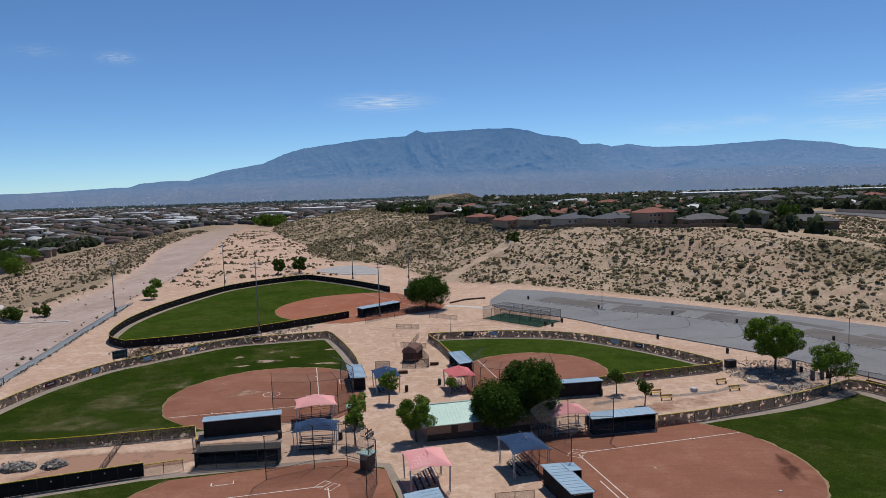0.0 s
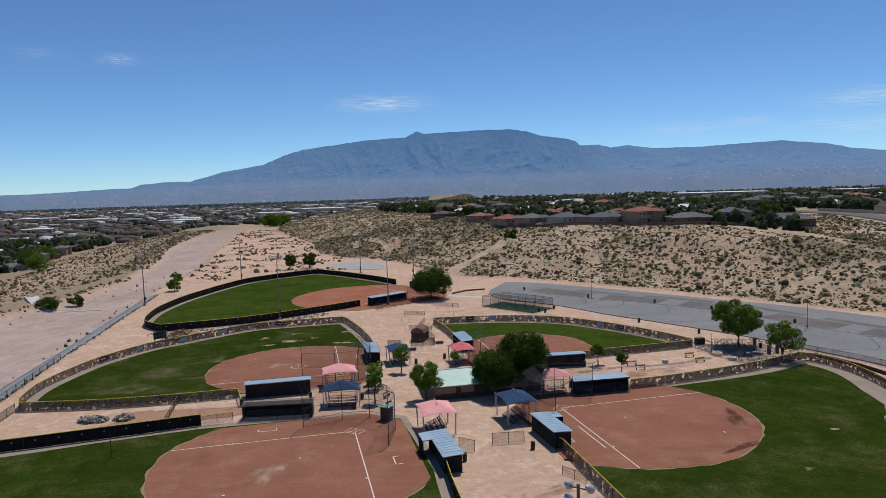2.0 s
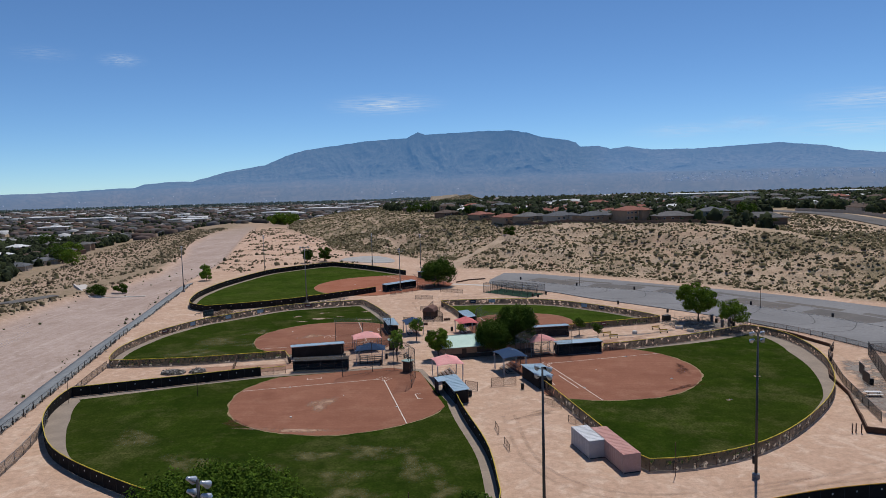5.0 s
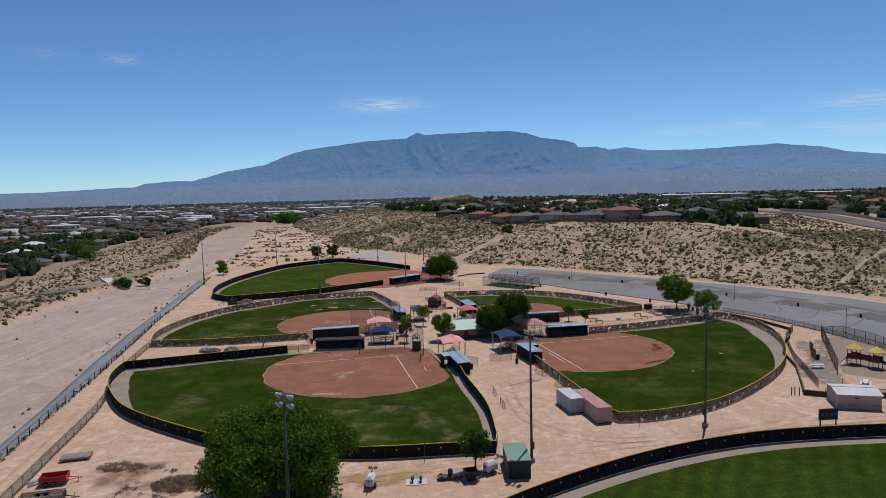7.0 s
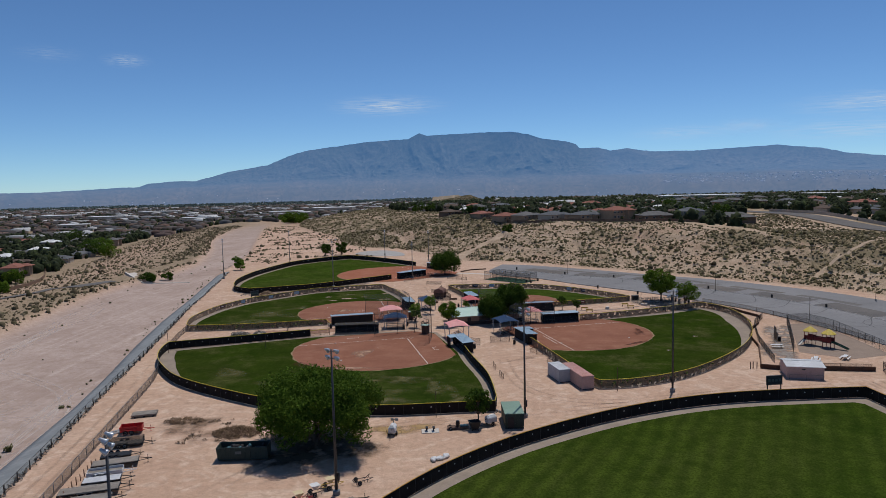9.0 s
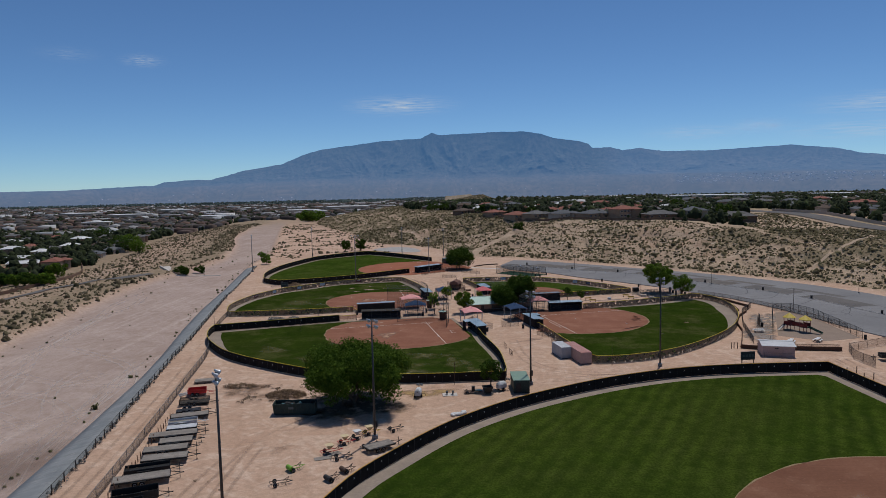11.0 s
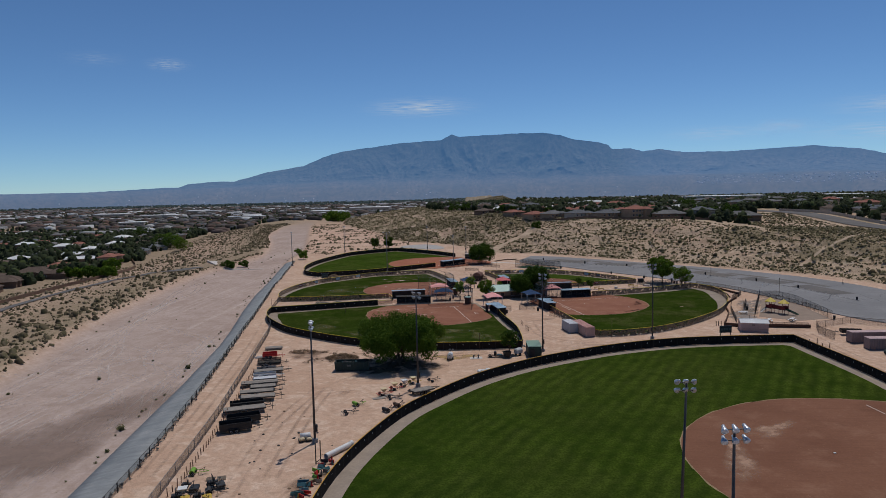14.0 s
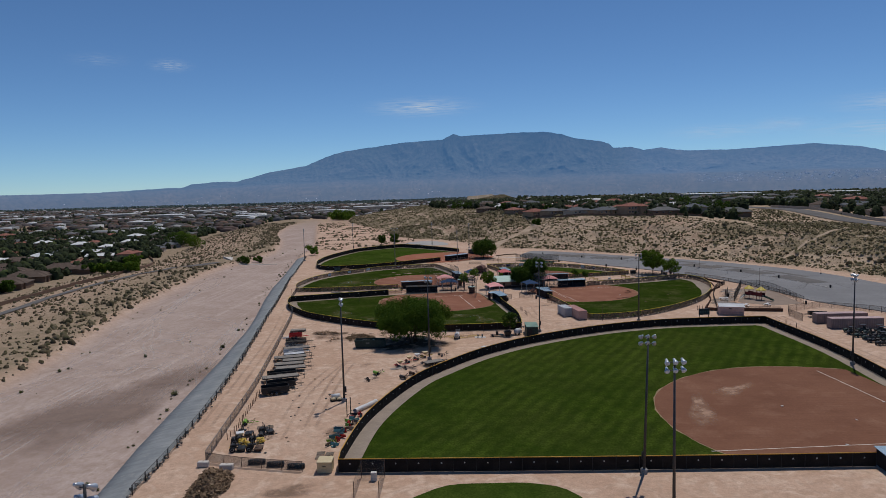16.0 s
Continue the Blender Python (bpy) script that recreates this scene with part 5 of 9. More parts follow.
# ---- trees ----
def leaf_material(name, c1, c2, c3):
    m, nt, bsdf = blank(name)
    geo = nt.nodes.new("ShaderNodeNewGeometry")
    col = blend(nt, geo.outputs["Random Per Island"], c1, c2)
    col = blend(nt, times(nt, ramp_noise(nt, 0.7, 3, 0.4, 0.65, geo.outputs["Position"]), 0.6), col, c3)
    nt.links.new(col, bsdf.inputs["Base Color"])
    bsdf.inputs["Roughness"].default_value = 0.75
    bsdf.inputs["Specular IOR Level"].default_value = 0.02
    thin = nt.nodes.new("ShaderNodeBsdfTranslucent")
    nt.links.new(col, thin.inputs["Color"])
    mix = nt.nodes.new("ShaderNodeMixShader")
    mix.inputs[0].default_value = 0.27
    nt.links.new(bsdf.outputs[0], mix.inputs[1])
    nt.links.new(thin.outputs[0], mix.inputs[2])
    nt.links.new(mix.outputs[0], nt.nodes["Material Output"].inputs["Surface"])
    return m


LEAF = leaf_material("green_leaves", (0.075, 0.135, 0.015), (0.17, 0.25, 0.03), (0.04, 0.076, 0.011))
LEAF_DARK = leaf_material("dark_leaves", (0.042, 0.078, 0.012), (0.085, 0.135, 0.02), (0.028, 0.055, 0.01))
LEAF_LIGHT = leaf_material("light_leaves", (0.1, 0.175, 0.022), (0.17, 0.26, 0.04), (0.065, 0.115, 0.016))
LEAF_DEEP = leaf_material("deep_green_leaves", (0.05, 0.096, 0.012), (0.11, 0.172, 0.021), (0.029, 0.058, 0.009))
BARK = surf("bark", (0.11, 0.08, 0.06), (0.15, 0.115, 0.09), None, 1.2, 9, 0.95, relief=0.02)


def leaf_cloud(rs, centres, radii, count, size):
    """Quads for leaves in a shell round each centre: points (n, 3) and faces."""
    which = rs.choice(len(centres), count, p=np.array([r[0] * r[1] for r in radii]) / sum(r[0] * r[1] for r in radii))
    way = rs.normal(size=(count, 3))
    way /= np.linalg.norm(way, axis=1)[:, None]
    dist = rs.uniform(0.3, 1.0, count) ** 0.4 * (1 + 0.08 * rs.normal(size=count))
    place = np.array(centres)[which] + way * np.array(radii)[which] * dist[:, None]
    normal = way * 0.9 + rs.normal(size=(count, 3)) * 0.6 + np.array([0, 0, 0.3])
    normal /= np.linalg.norm(normal, axis=1)[:, None]
    a = np.cross(normal, rs.normal(size=(count, 3)))
    a /= np.linalg.norm(a, axis=1)[:, None]
    b = np.cross(normal, a)
    s = size * rs.uniform(0.55, 1.35, (count, 1))
    pts = np.stack([place - a * s, place - b * s * 0.55 + normal * s * 0.15, place + a * s, place + b * s * 0.55 + normal * s * 0.1], 1).reshape(-1, 3)
    return pts, np.arange(count * 4).reshape(-1, 4)


def tree(x, y, h, w, clear, leaves, seed, label, leaf=LEAF, size=0.26, lobes=14, flat_top=0.0, trunk_r=None, stems=1, dome=False):
    rs, root = np.random.RandomState(seed), thing("tree", x, y, level(x, y), 0, label, "tree", "trees of the park")
    trunk_r = trunk_r or 0.02 * h + 0.03
    wood = Mesh()
    centres, radii = [], []
    crown_h = h - clear
    for k in range(lobes):
        t = (k + 0.5) / lobes
        zz = clear + crown_h * (0.18 + 0.68 * t)
        out = math.sqrt(max(1 - (2 * (0.12 + 0.76 * t) - 0.9 + flat_top * 0.2) ** 2 / 1.4, 0.05))
        ang = k * 2.399 + rs.uniform(-0.5, 0.5)
        rr = w / 2 * out * rs.uniform(0.3, 0.86)
        centres.append((rr * math.cos(ang), rr * math.sin(ang), zz))
        q = rs.uniform(0.7, 1.25) * (w * 0.55 / math.sqrt(lobes) + 0.15)
        radii.append((q, q, q * rs.uniform(0.65, 0.9)))
        if dome:
            q = w * rs.uniform(0.2, 0.34) / (lobes / 12) ** 0.5
            el, reach = math.asin(min(0.04 + 0.95 * t, 1.0)), rs.uniform(0.78, 1.0) if k % 4 else rs.uniform(0.3, 0.6)
            rr = (w / 2 - q) * math.cos(el) ** 0.8 * reach
            centres[-1] = (rr * math.cos(ang), rr * math.sin(ang), clear + q * 0.7 + (crown_h - 1.7 * q) * math.sin(el) ** 0.9 * reach ** 0.4)
            radii[-1] = (q, q, q * rs.uniform(0.7, 0.95))
    fork = Vector((rs.uniform(-0.1, 0.1), rs.uniform(-0.1, 0.1), clear * 0.8 + 0.2 + 0.6 * (stems > 1)))
    for s in range(stems):
        foot = Vector((0.65 * s * math.cos(s * 2.4), 0.65 * s * math.sin(s * 2.4), -0.1))
        top = fork + Vector((rs.uniform(-0.5, 0.5) * (stems - 1), rs.uniform(-0.5, 0.5) * (stems - 1), 0))
        wood.tube(foot, foot.lerp(top, 0.12) + Vector((0, 0, 0)), trunk_r * 1.4, trunk_r, 9).tube(foot.lerp(top, 0.12), top, trunk_r, trunk_r * 0.72, 9)
        for k, c in enumerate(centres):
            if k % stems != s:
                continue
            mid = top.lerp(Vector(c), 0.5) + Vector((rs.uniform(-0.2, 0.2), rs.uniform(-0.2, 0.2), 0.12 * crown_h * rs.uniform(0, 1)))
            wood.tube(top, mid, trunk_r * 0.42, trunk_r * 0.26, 6).tube(mid, c, trunk_r * 0.26, trunk_r * 0.08, 5)
    part("trunk", wood, BARK, root, smooth=True)
    if dome:
        sprays = []
        for (a, b, c), (q, _, qz) in zip(centres, radii):
            for k in range(13):
                way = Vector((a, b, 0)).normalized() * 0.55 + Vector((rs.normal(), rs.normal(), 0.25 + rs.normal() * 0.9))
                way.normalize()
                e = q * rs.uniform(0.3, 0.55)
                sprays.append(((a + way.x * q * 0.82, b + way.y * q * 0.82, c + way.z * qz * 0.82 - 0.12 * q), (e, e, e * rs.uniform(0.7, 1.3))))
        centres, radii = [v[0] for v in sprays], [v[1] for v in sprays]
    pts, faces = leaf_cloud(rs, centres, radii, leaves, size)
    pts[:, 2] = np.maximum(pts[:, 2], clear * 0.45)
    part("crown", fast_mesh("crown", pts, faces, leaf), None, root)
    return root


tree(-20.2, 1.5, 12.2, 21.5, 2.9, 82000, 1, "wide spreading green cottonwood with several stems in the yard", LEAF_DEEP, 0.2, 30, stems=5, trunk_r=0.24, dome=True)
tree(10.4, 92.6, 9.2, 10.2, 1.8, 21000, 2, "dense dark green shade tree beside the green-roofed building", LEAF_DARK, 0.18, 22, dome=True)
tree(15.6, 94.9, 12.0, 10.6, 2.4, 24000, 3, "tall dense green shade tree beside the green-roofed building", LEAF_DARK, 0.18, 24, dome=True)
tree(-1.9, 90.2, 6.8, 6.6, 1.8, 8000, 4, "rounded light green young tree on the plaza", LEAF, 0.15, 20)
tree(-10.9, 88.9, 6.4, 3.2, 2.2, 1000, 5, "slim sparse young tree beside a backstop", LEAF_LIGHT, 0.21, 9)
tree(-11.9, 97.6, 5.4, 3.4, 1.8, 1000, 6, "slim sparse young tree on the plaza", LEAF_LIGHT, 0.21, 9)
tree(-8.0, 109.0, 5.8, 3.6, 2.3, 1100, 7, "thin young tree in front of a navy canopy", LEAF_LIGHT, 0.21, 9)
tree(32.5, 111.2, 4.6, 2.7, 1.9, 900, 8, "small round dark tree on bare dirt", LEAF_DARK, 0.18, 8)
tree(35.8, 104.6, 4.4, 2.5, 1.8, 900, 9, "small round dark tree beside yellow benches", LEAF_DARK, 0.18, 8)
tree(66.2, 124.3, 10.8, 13.5, 2.4, 17000, 10, "large spreading green tree in a rock bed", LEAF, 0.18, 26)
tree(70.2, 111.8, 7.8, 9.0, 2.2, 6000, 11, "leaning green tree with an open crown in a rock bed", LEAF, 0.18, 18)
tree(-5.8, 199.2, 11.8, 15.4, 1.8, 17000, 12, "broad dark green shade tree behind the far backstop", LEAF_DARK, 0.25, 22, dome=True)
tree(4.6, 10.4, 6.1, 4.6, 1.6, 1500, 13, "small green tree beside the black outfield fence", LEAF_DARK, 0.22, 11)
tree(3.0, 113.2, 3.2, 2.2, 1.2, 700, 14, "little light green tree beside a coral canopy", LEAF_LIGHT, 0.18, 7)
tree(-76, 292, 7.4, 6.4, 0.6, 2600, 15, "bushy dark green tree behind the far outfield", LEAF_DARK, 0.3, 10)
tree(-68, 297, 8.0, 7.6, 0.6, 3000, 16, "bushy dark green tree behind the far outfield", LEAF_DARK, 0.3, 11)
tree(-106, 232, 5.2, 5.8, 0.3, 2200, 17, "low bright green desert willow in the wash", LEAF_LIGHT, 0.28, 9)
tree(28.2, 309, 5.2, 6.2, 0.4, 1800, 18, "lone dark juniper on the hillside", LEAF_DARK, 0.3, 9)
tree(-203, 735, 12, 36, 0.5, 4200, 19, "broad green thicket at the end of the hill", LEAF, 0.9, 18)
tree(-118, 262, 3.6, 4.6, 0.2, 1200, 20, "low green willow bush on the wash bank", LEAF_LIGHT, 0.26, 7)
tree(-138, 204, 4.2, 7, 0.2, 1800, 21, "grey-green bush beside the concrete drop", LEAF_DARK, 0.3, 8)
tree(-133, 212, 3.6, 5, 0.2, 1300, 22, "grey-green bush on the wash bank", LEAF_DARK, 0.28, 7)

for k, (x, y, h, w) in enumerate(((150, 303, 9.5, 12), (134, 313, 7.5, 8.5), (143, 316, 6, 7), (-38, 519, 8, 13), (-27, 531, 7, 12), (7, 426, 7, 6), (15, 409, 6, 5.5), (40, 361, 6.5, 6), (76, 329, 5.5, 6), (156, 425, 10, 14))):
    tree(x, y, h, w, 0.8, 2000, 40 + k, "dense dark green yard tree on the mesa rim", LEAF_DARK, 0.36, 10)
for k, (x, y, h, w) in enumerate(((-230, 347, 10, 15), (-252, 375, 11, 17), (-275, 407, 11, 18), (-282, 439, 10, 16), (-361, 539, 12, 20), (-222, 196, 6, 9), (-214, 192, 5.5, 9), (-205, 187, 6, 10), (-196, 182, 5, 8), (-189, 178, 5.5, 9), (-247, 140, 7, 8), (-222, 128, 6, 9), (-215, 228, 7.5, 11))):
    tree(x, y, h, w, 0.5, 2200, 60 + k, "broad dark green tree beside the valley houses", LEAF_DARK if k % 3 else LEAF, 0.4, 11)


def clumps(x, y, h, w, tris, seed, spread_z=0.5, size=0.4, lift=0.35):
    """Many small plants at once: triangles round each plant's middle. Returns points, faces and a tone for each point."""
    rs = np.random.RandomState(seed)
    n = len(x)
    z = land(x, y)[0]
    way = rs.normal(size=(n, tris, 3))
    way /= np.linalg.norm(way, axis=2)[:, :, None]
    way[:, :, 2] = np.abs(way[:, :, 2]) * 1.0 - (1 - spread_z) * 0.2
    r = rs.uniform(0.45, 1.05, (n, tris, 1))
    mid = np.stack([x, y, z + h * lift], 1)[:, None]
    dims = np.stack([w / 2, w / 2, h * (1 - lift)], 1)[:, None]
    place = mid + way * dims * r
    normal = way * 0.6 + rs.normal(size=(n, tris, 3)) * 0.4 + np.array([0, 0, 0.7])
    normal /= np.linalg.norm(normal, axis=2)[:, :, None]
    a = np.cross(normal, rs.normal(size=(n, tris, 3)))
    a /= np.linalg.norm(a, axis=2)[:, :, None]
    b = np.cross(normal, a)
    s = (w * size)[:, None, None] * rs.uniform(0.6, 1.3, (n, tris, 1))
    pts = np.stack([place - a * s, place + a * s * 0.8 - b * s * 0.3, place + b * s], 2).reshape(-1, 3)
    tone = np.repeat(rs.uniform(0, 1, n), tris * 3)
    return pts, np.arange(n * tris * 3).reshape(-1, 3), tone


def bushes(x, y, h, w, seed, sides=6, rings=3):
    """Many small rounded, lumpy plants at once: a ragged dome each. Returns points, faces and a tone for each point."""
    rs = np.random.RandomState(seed)
    n = len(x)
    z = land(x, y)[0]
    turn = rs.uniform(0, 6.28, (n, 1))
    tone = rs.uniform(0, 1, n)
    pts, tones = [], []
    shape = ((0.86, -0.08, 0.0), (1.0, 0.42, 0.5), (0.58, 0.82, 1.0)) if rings == 3 else ((1.0, -0.05, 0.0), (0.72, 0.68, 0.5))
    for k, (r, up, twist) in enumerate(shape):
        a = turn + (np.arange(sides) + twist * 0.5) * 2 * math.pi / sides + rs.normal(0, 0.16, (n, sides))
        q = (w / 2)[:, None] * r * rs.uniform(0.55, 1.35, (n, sides))
        zz = z[:, None] + h[:, None] * (up + rs.uniform(-0.15, 0.15, (n, sides)) * (k > 0))
        pts.append(np.stack([x[:, None] + q * np.cos(a), y[:, None] + q * np.sin(a), zz], -1))
        tones.append(np.clip(tone[:, None] + rs.normal(0, 0.2, (n, sides)), 0, 1))
    pts.append(np.stack([x + rs.normal(0, 0.1, n) * w, y + rs.normal(0, 0.1, n) * w, z + h * rs.uniform(0.85, 1.1, n)], -1)[:, None])
    tones.append(np.clip(tone + rs.normal(0, 0.2, n), 0, 1)[:, None])
    pts, tones = np.concatenate(pts, 1), np.concatenate(tones, 1)
    f = []
    for k in range(rings - 1):
        for i in range(sides):
            a, b, c, d = k * sides + i, k * sides + (i + 1) % sides, (k + 1) * sides + i, (k + 1) * sides + (i + 1) % sides
            f += [(a, b, c), (b, d, c)]
    top = (rings - 1) * sides
    f += [(top + i, top + (i + 1) % sides, rings * sides) for i in range(sides)]
    faces = (np.arange(n)[:, None, None] * (rings * sides + 1) + np.array(f)).reshape(-1, 3)
    return pts.reshape(-1, 3), faces, tones.ravel()


def tone_material(name, stops, rough=0.9, thin=0.0):
    """Plants whose colour follows each one's own tone."""
    m, nt, bsdf = blank(name)
    a = nt.nodes.new("ShaderNodeAttribute")
    a.attribute_name = "tone"
    ramp = nt.nodes.new("ShaderNodeValToRGB")
    ramp.color_ramp.elements[0].color, ramp.color_ramp.elements[1].color = (*stops[0], 1), (*stops[-1], 1)
    for k, c in enumerate(stops[1:-1]):
        ramp.color_ramp.elements.new((k + 1) / (len(stops) - 1)).color = (*c, 1)
    nt.links.new(a.outputs["Fac"], ramp.inputs[0])
    geo = nt.nodes.new("ShaderNodeNewGeometry")
    col = blend(nt, times(nt, geo.outputs["Random Per Island"], 0.5), ramp.outputs[0], tuple(0.5 * c for c in stops[0]))
    nt.links.new(col, bsdf.inputs["Base Color"])
    bsdf.inputs["Roughness"].default_value = rough
    bsdf.inputs["Specular IOR Level"].default_value = 0.05
    if thin:
        through_leaf = nt.nodes.new("ShaderNodeBsdfTranslucent")
        nt.links.new(col, through_leaf.inputs["Color"])
        mix = nt.nodes.new("ShaderNodeMixShader")
        mix.inputs[0].default_value = thin
        nt.links.new(bsdf.outputs[0], mix.inputs[1])
        nt.links.new(through_leaf.outputs[0], mix.inputs[2])
        nt.links.new(mix.outputs[0], nt.nodes["Material Output"].inputs["Surface"])
    return m


SCRUB = tone_material("desert_scrub", [(0.13, 0.1, 0.066), (0.2, 0.165, 0.1), (0.125, 0.116, 0.06), (0.32, 0.255, 0.17)], thin=0.3)
HILL_SCRUB = tone_material("hill_scrub", [(0.13, 0.1, 0.062), (0.2, 0.165, 0.092), (0.135, 0.122, 0.06), (0.25, 0.215, 0.115), (0.4, 0.33, 0.23)], thin=0.3)
FAR_LEAF = tone_material("far_tree_leaves", [(0.032, 0.041, 0.024), (0.05, 0.063, 0.03), (0.042, 0.052, 0.032), (0.082, 0.105, 0.04)], thin=0.22)


def scatter(rs, n, x0, x1, y0, y1, keep):
    x, y = rs.uniform(x0, x1, n), rs.uniform(y0, y1, n)
    k = keep(x, y, rs.uniform(0, 1, n))
    return x[k], y[k]


rs = np.random.RandomState(7)


def on_hill(x, y, u):
    d = hill_depth(x, y)
    ramp_x = np.interp(y, [255, 265, 288.5, 308], [-2, 2.5, 13, 27.5])
    trail_y = np.interp(x, [133, 145, 155, 175], [160, 171, 175.6, 189])
    path1 = ((np.abs(x - ramp_x) < 4.2) & (y > 252) & (y < 309)) | ((np.abs(y - trail_y) < 1.4) & (x > 131))
    shelf = (x > 148) & (x < 192) & (y < 335)
    return (d > 2) & ((d < hill_width(x, y) + 3) | shelf) & (np.hypot(x - 153, y - 291) > 13) & (u < 0.15 + 0.95 * plant_cover(x, y)) & ~path1


hx, hy = scatter(rs, 205000, -120, 240, 40, 440, on_hill)
fx, fy = scatter(rs, 60000, -260, 160, 400, 1500, lambda x, y, u: (hill_depth(x, y) > 1) & (hill_depth(x, y) < 135) & (u < plant_cover(x, y) + 0.2))
hw = rs.gamma(1.7, 0.37, len(hx)).clip(0.22, 3.2)
P, Fc, T = bushes(hx, hy, hw * rs.uniform(0.3, 0.58, len(hx)), hw, 1, 4, 2)
tagged(new("hill_scrub", fast_mesh("hill_scrub", P, Fc, HILL_SCRUB, tone=T)), "grey-green desert scrub bushes dotted over the hillside", "shrubs", kind="stuff")
fw = rs.uniform(0.7, 2.4, len(fx))
P, Fc, T = bushes(fx, fy, fw * 0.42, fw, 2, 4, 2)
tagged(new("far_hill_scrub", fast_mesh("far_hill_scrub", P, Fc, HILL_SCRUB, tone=T)), "desert scrub on the far end of the hill", "shrubs", kind="stuff")


BANK_ROAD = [(-168, -40), (-172, 57), (-178, 92), (-178, 124), (-171, 156), (-158, 180), (-149, 194)]


def on_bank(x, y, u):
    road_x = np.interp(y, [p[1] for p in BANK_ROAD], [p[0] for p in BANK_ROAD])
    left = np.interp(y, WASH_Y, WASH_L)
    out = left - x
    dense = np.where(out < 16, 0.95, 0.5) + 0.3 * waves(x, y, 13, 1.4)
    right = np.interp(y, BANK_Y, BANK_R)
    u = np.where(np.abs(x - road_x) < 4.6, 2.0, u)
    east = (x > right + 2) & (x < right + 75) & (y > 255) & (hill_depth(x, y) < 2)
    east = east & ~((x > -97) & (y < 284)) & (waves(x + 0.6 * y, y - 0.5 * x, 15, 2.2) + 0.6 * waves(x - y, y + x, 7, 0.4) > 0.1)
    return ((out > 1) & (out < 75) & (u < dense)) | (east & (u < 0.55))


bx, by = scatter(rs, 76000, -290, -40, -110, 640, on_bank)
bw = rs.gamma(2.2, 0.33, len(bx)).clip(0.3, 3.4) * np.where(np.interp(by, WASH_Y, WASH_L) - bx < 14, 1.1, 0.85)
P, Fc, T = bushes(bx, by, bw * rs.uniform(0.4, 0.7, len(bx)), bw, 3, 5, 2)
tagged(new("bank_scrub", fast_mesh("bank_scrub", P, Fc, SCRUB, tone=T)), "grey-green desert scrub along the wash bank", "shrubs", kind="stuff")
wx, wy = scatter(rs, 4200, -140, -48, -95, 330, lambda x, y, u: (x > np.interp(y, WASH_Y, WASH_L) + 1) & (x < np.interp(y, BANK_Y, BANK_R) - 1.0) & (((x < np.interp(y, WASH_Y, WASH_L) + 13) & (u < 0.14)) | (x > np.interp(y, BANK_Y, BANK_R) - 3.5) | (u < 0.015)))
ww = rs.gamma(2.0, 0.24, len(wx)).clip(0.18, 1.7)
WEED = tone_material("green_weeds", [(0.15, 0.13, 0.07), (0.13, 0.15, 0.055), (0.2, 0.19, 0.1), (0.11, 0.14, 0.045)], thin=0.4)
P, Fc, T = bushes(wx, wy, ww * 0.5, ww * 0.7, 4, 6)
P2, F2, T2 = clumps(wx, wy, ww * 0.8, ww * 1.05, 26, 44, size=0.17, lift=0.25)
P, Fc, T = np.concatenate([P, P2]), np.concatenate([Fc, F2 + len(P)]), np.concatenate([T, T2])
tagged(new("wash_weeds", fast_mesh("wash_weeds", P, Fc, WEED, tone=T)), "small green weeds scattered over the dry wash bed", "shrubs", kind="stuff")


# ---- houses ----
ROOFS = [surf("grey_shingles", (0.135, 0.13, 0.13), (0.185, 0.18, 0.176), None, 0.4, 3, 0.9, vary=0.3), surf("brown_tiles", (0.105, 0.078, 0.064), (0.15, 0.112, 0.092), None, 0.4, 3, 0.9, vary=0.3),
         surf("red_tiles", (0.27, 0.115, 0.088), (0.33, 0.155, 0.12), None, 0.4, 3, 0.9, vary=0.3), surf("slate_shingles", (0.115, 0.12, 0.13), (0.15, 0.155, 0.165), None, 0.4, 3, 0.9, vary=0.2),
         surf("pale_roofing", (0.62, 0.62, 0.62), (0.7, 0.7, 0.7), None, 0.4, 3, 0.8)]
STUCCO = [surf("tan_stucco", (0.36, 0.25, 0.17), (0.42, 0.31, 0.22), None, 0.5, 4, 0.9, vary=0.3), surf("brown_stucco", (0.20, 0.13, 0.095), (0.25, 0.17, 0.125), None, 0.5, 4, 0.9, vary=0.3),
          surf("pale_stucco", (0.48, 0.4, 0.32), (0.54, 0.46, 0.38), None, 0.5, 4, 0.9, vary=0.2)]
PANE = surf("window_glass", (0.03, 0.04, 0.05), (0.05, 0.06, 0.075), None, 1, 5, 0.1, spec=0.6)
TRIM = surf("white_trim", (0.55, 0.54, 0.52), (0.6, 0.59, 0.57), None, 1, 5, 0.7)
WINDOW = Mesh().box((0, 0, 0), (1.5, 0.1, 1.15), 0, 0.02).done("window", TRIM)
GLASS = Mesh().box((0, -0.03, 0), (1.3, 0.1, 0.95), 0, 0.01).done("pane", PANE)


def hip_roof(L, W, z, rise, over):
    a, b = L / 2 + over, W / 2 + over
    r = max(L / 2 - W / 2, 0.4)
    m = Mesh().add([(-a, -b, z), (a, -b, z), (a, b, z), (-a, b, z), (-r, 0, z + rise), (r, 0, z + rise), (-a, -b, z - 0.18), (a, -b, z - 0.18), (a, b, z - 0.18), (-a, b, z - 0.18)],
                   [(0, 1, 5, 4), (1, 2, 5), (2, 3, 4, 5), (3, 0, 4), (0, 1, 7, 6), (1, 2, 8, 7), (2, 3, 9, 8), (3, 0, 6, 9), (6, 7, 8, 9)])
    return m


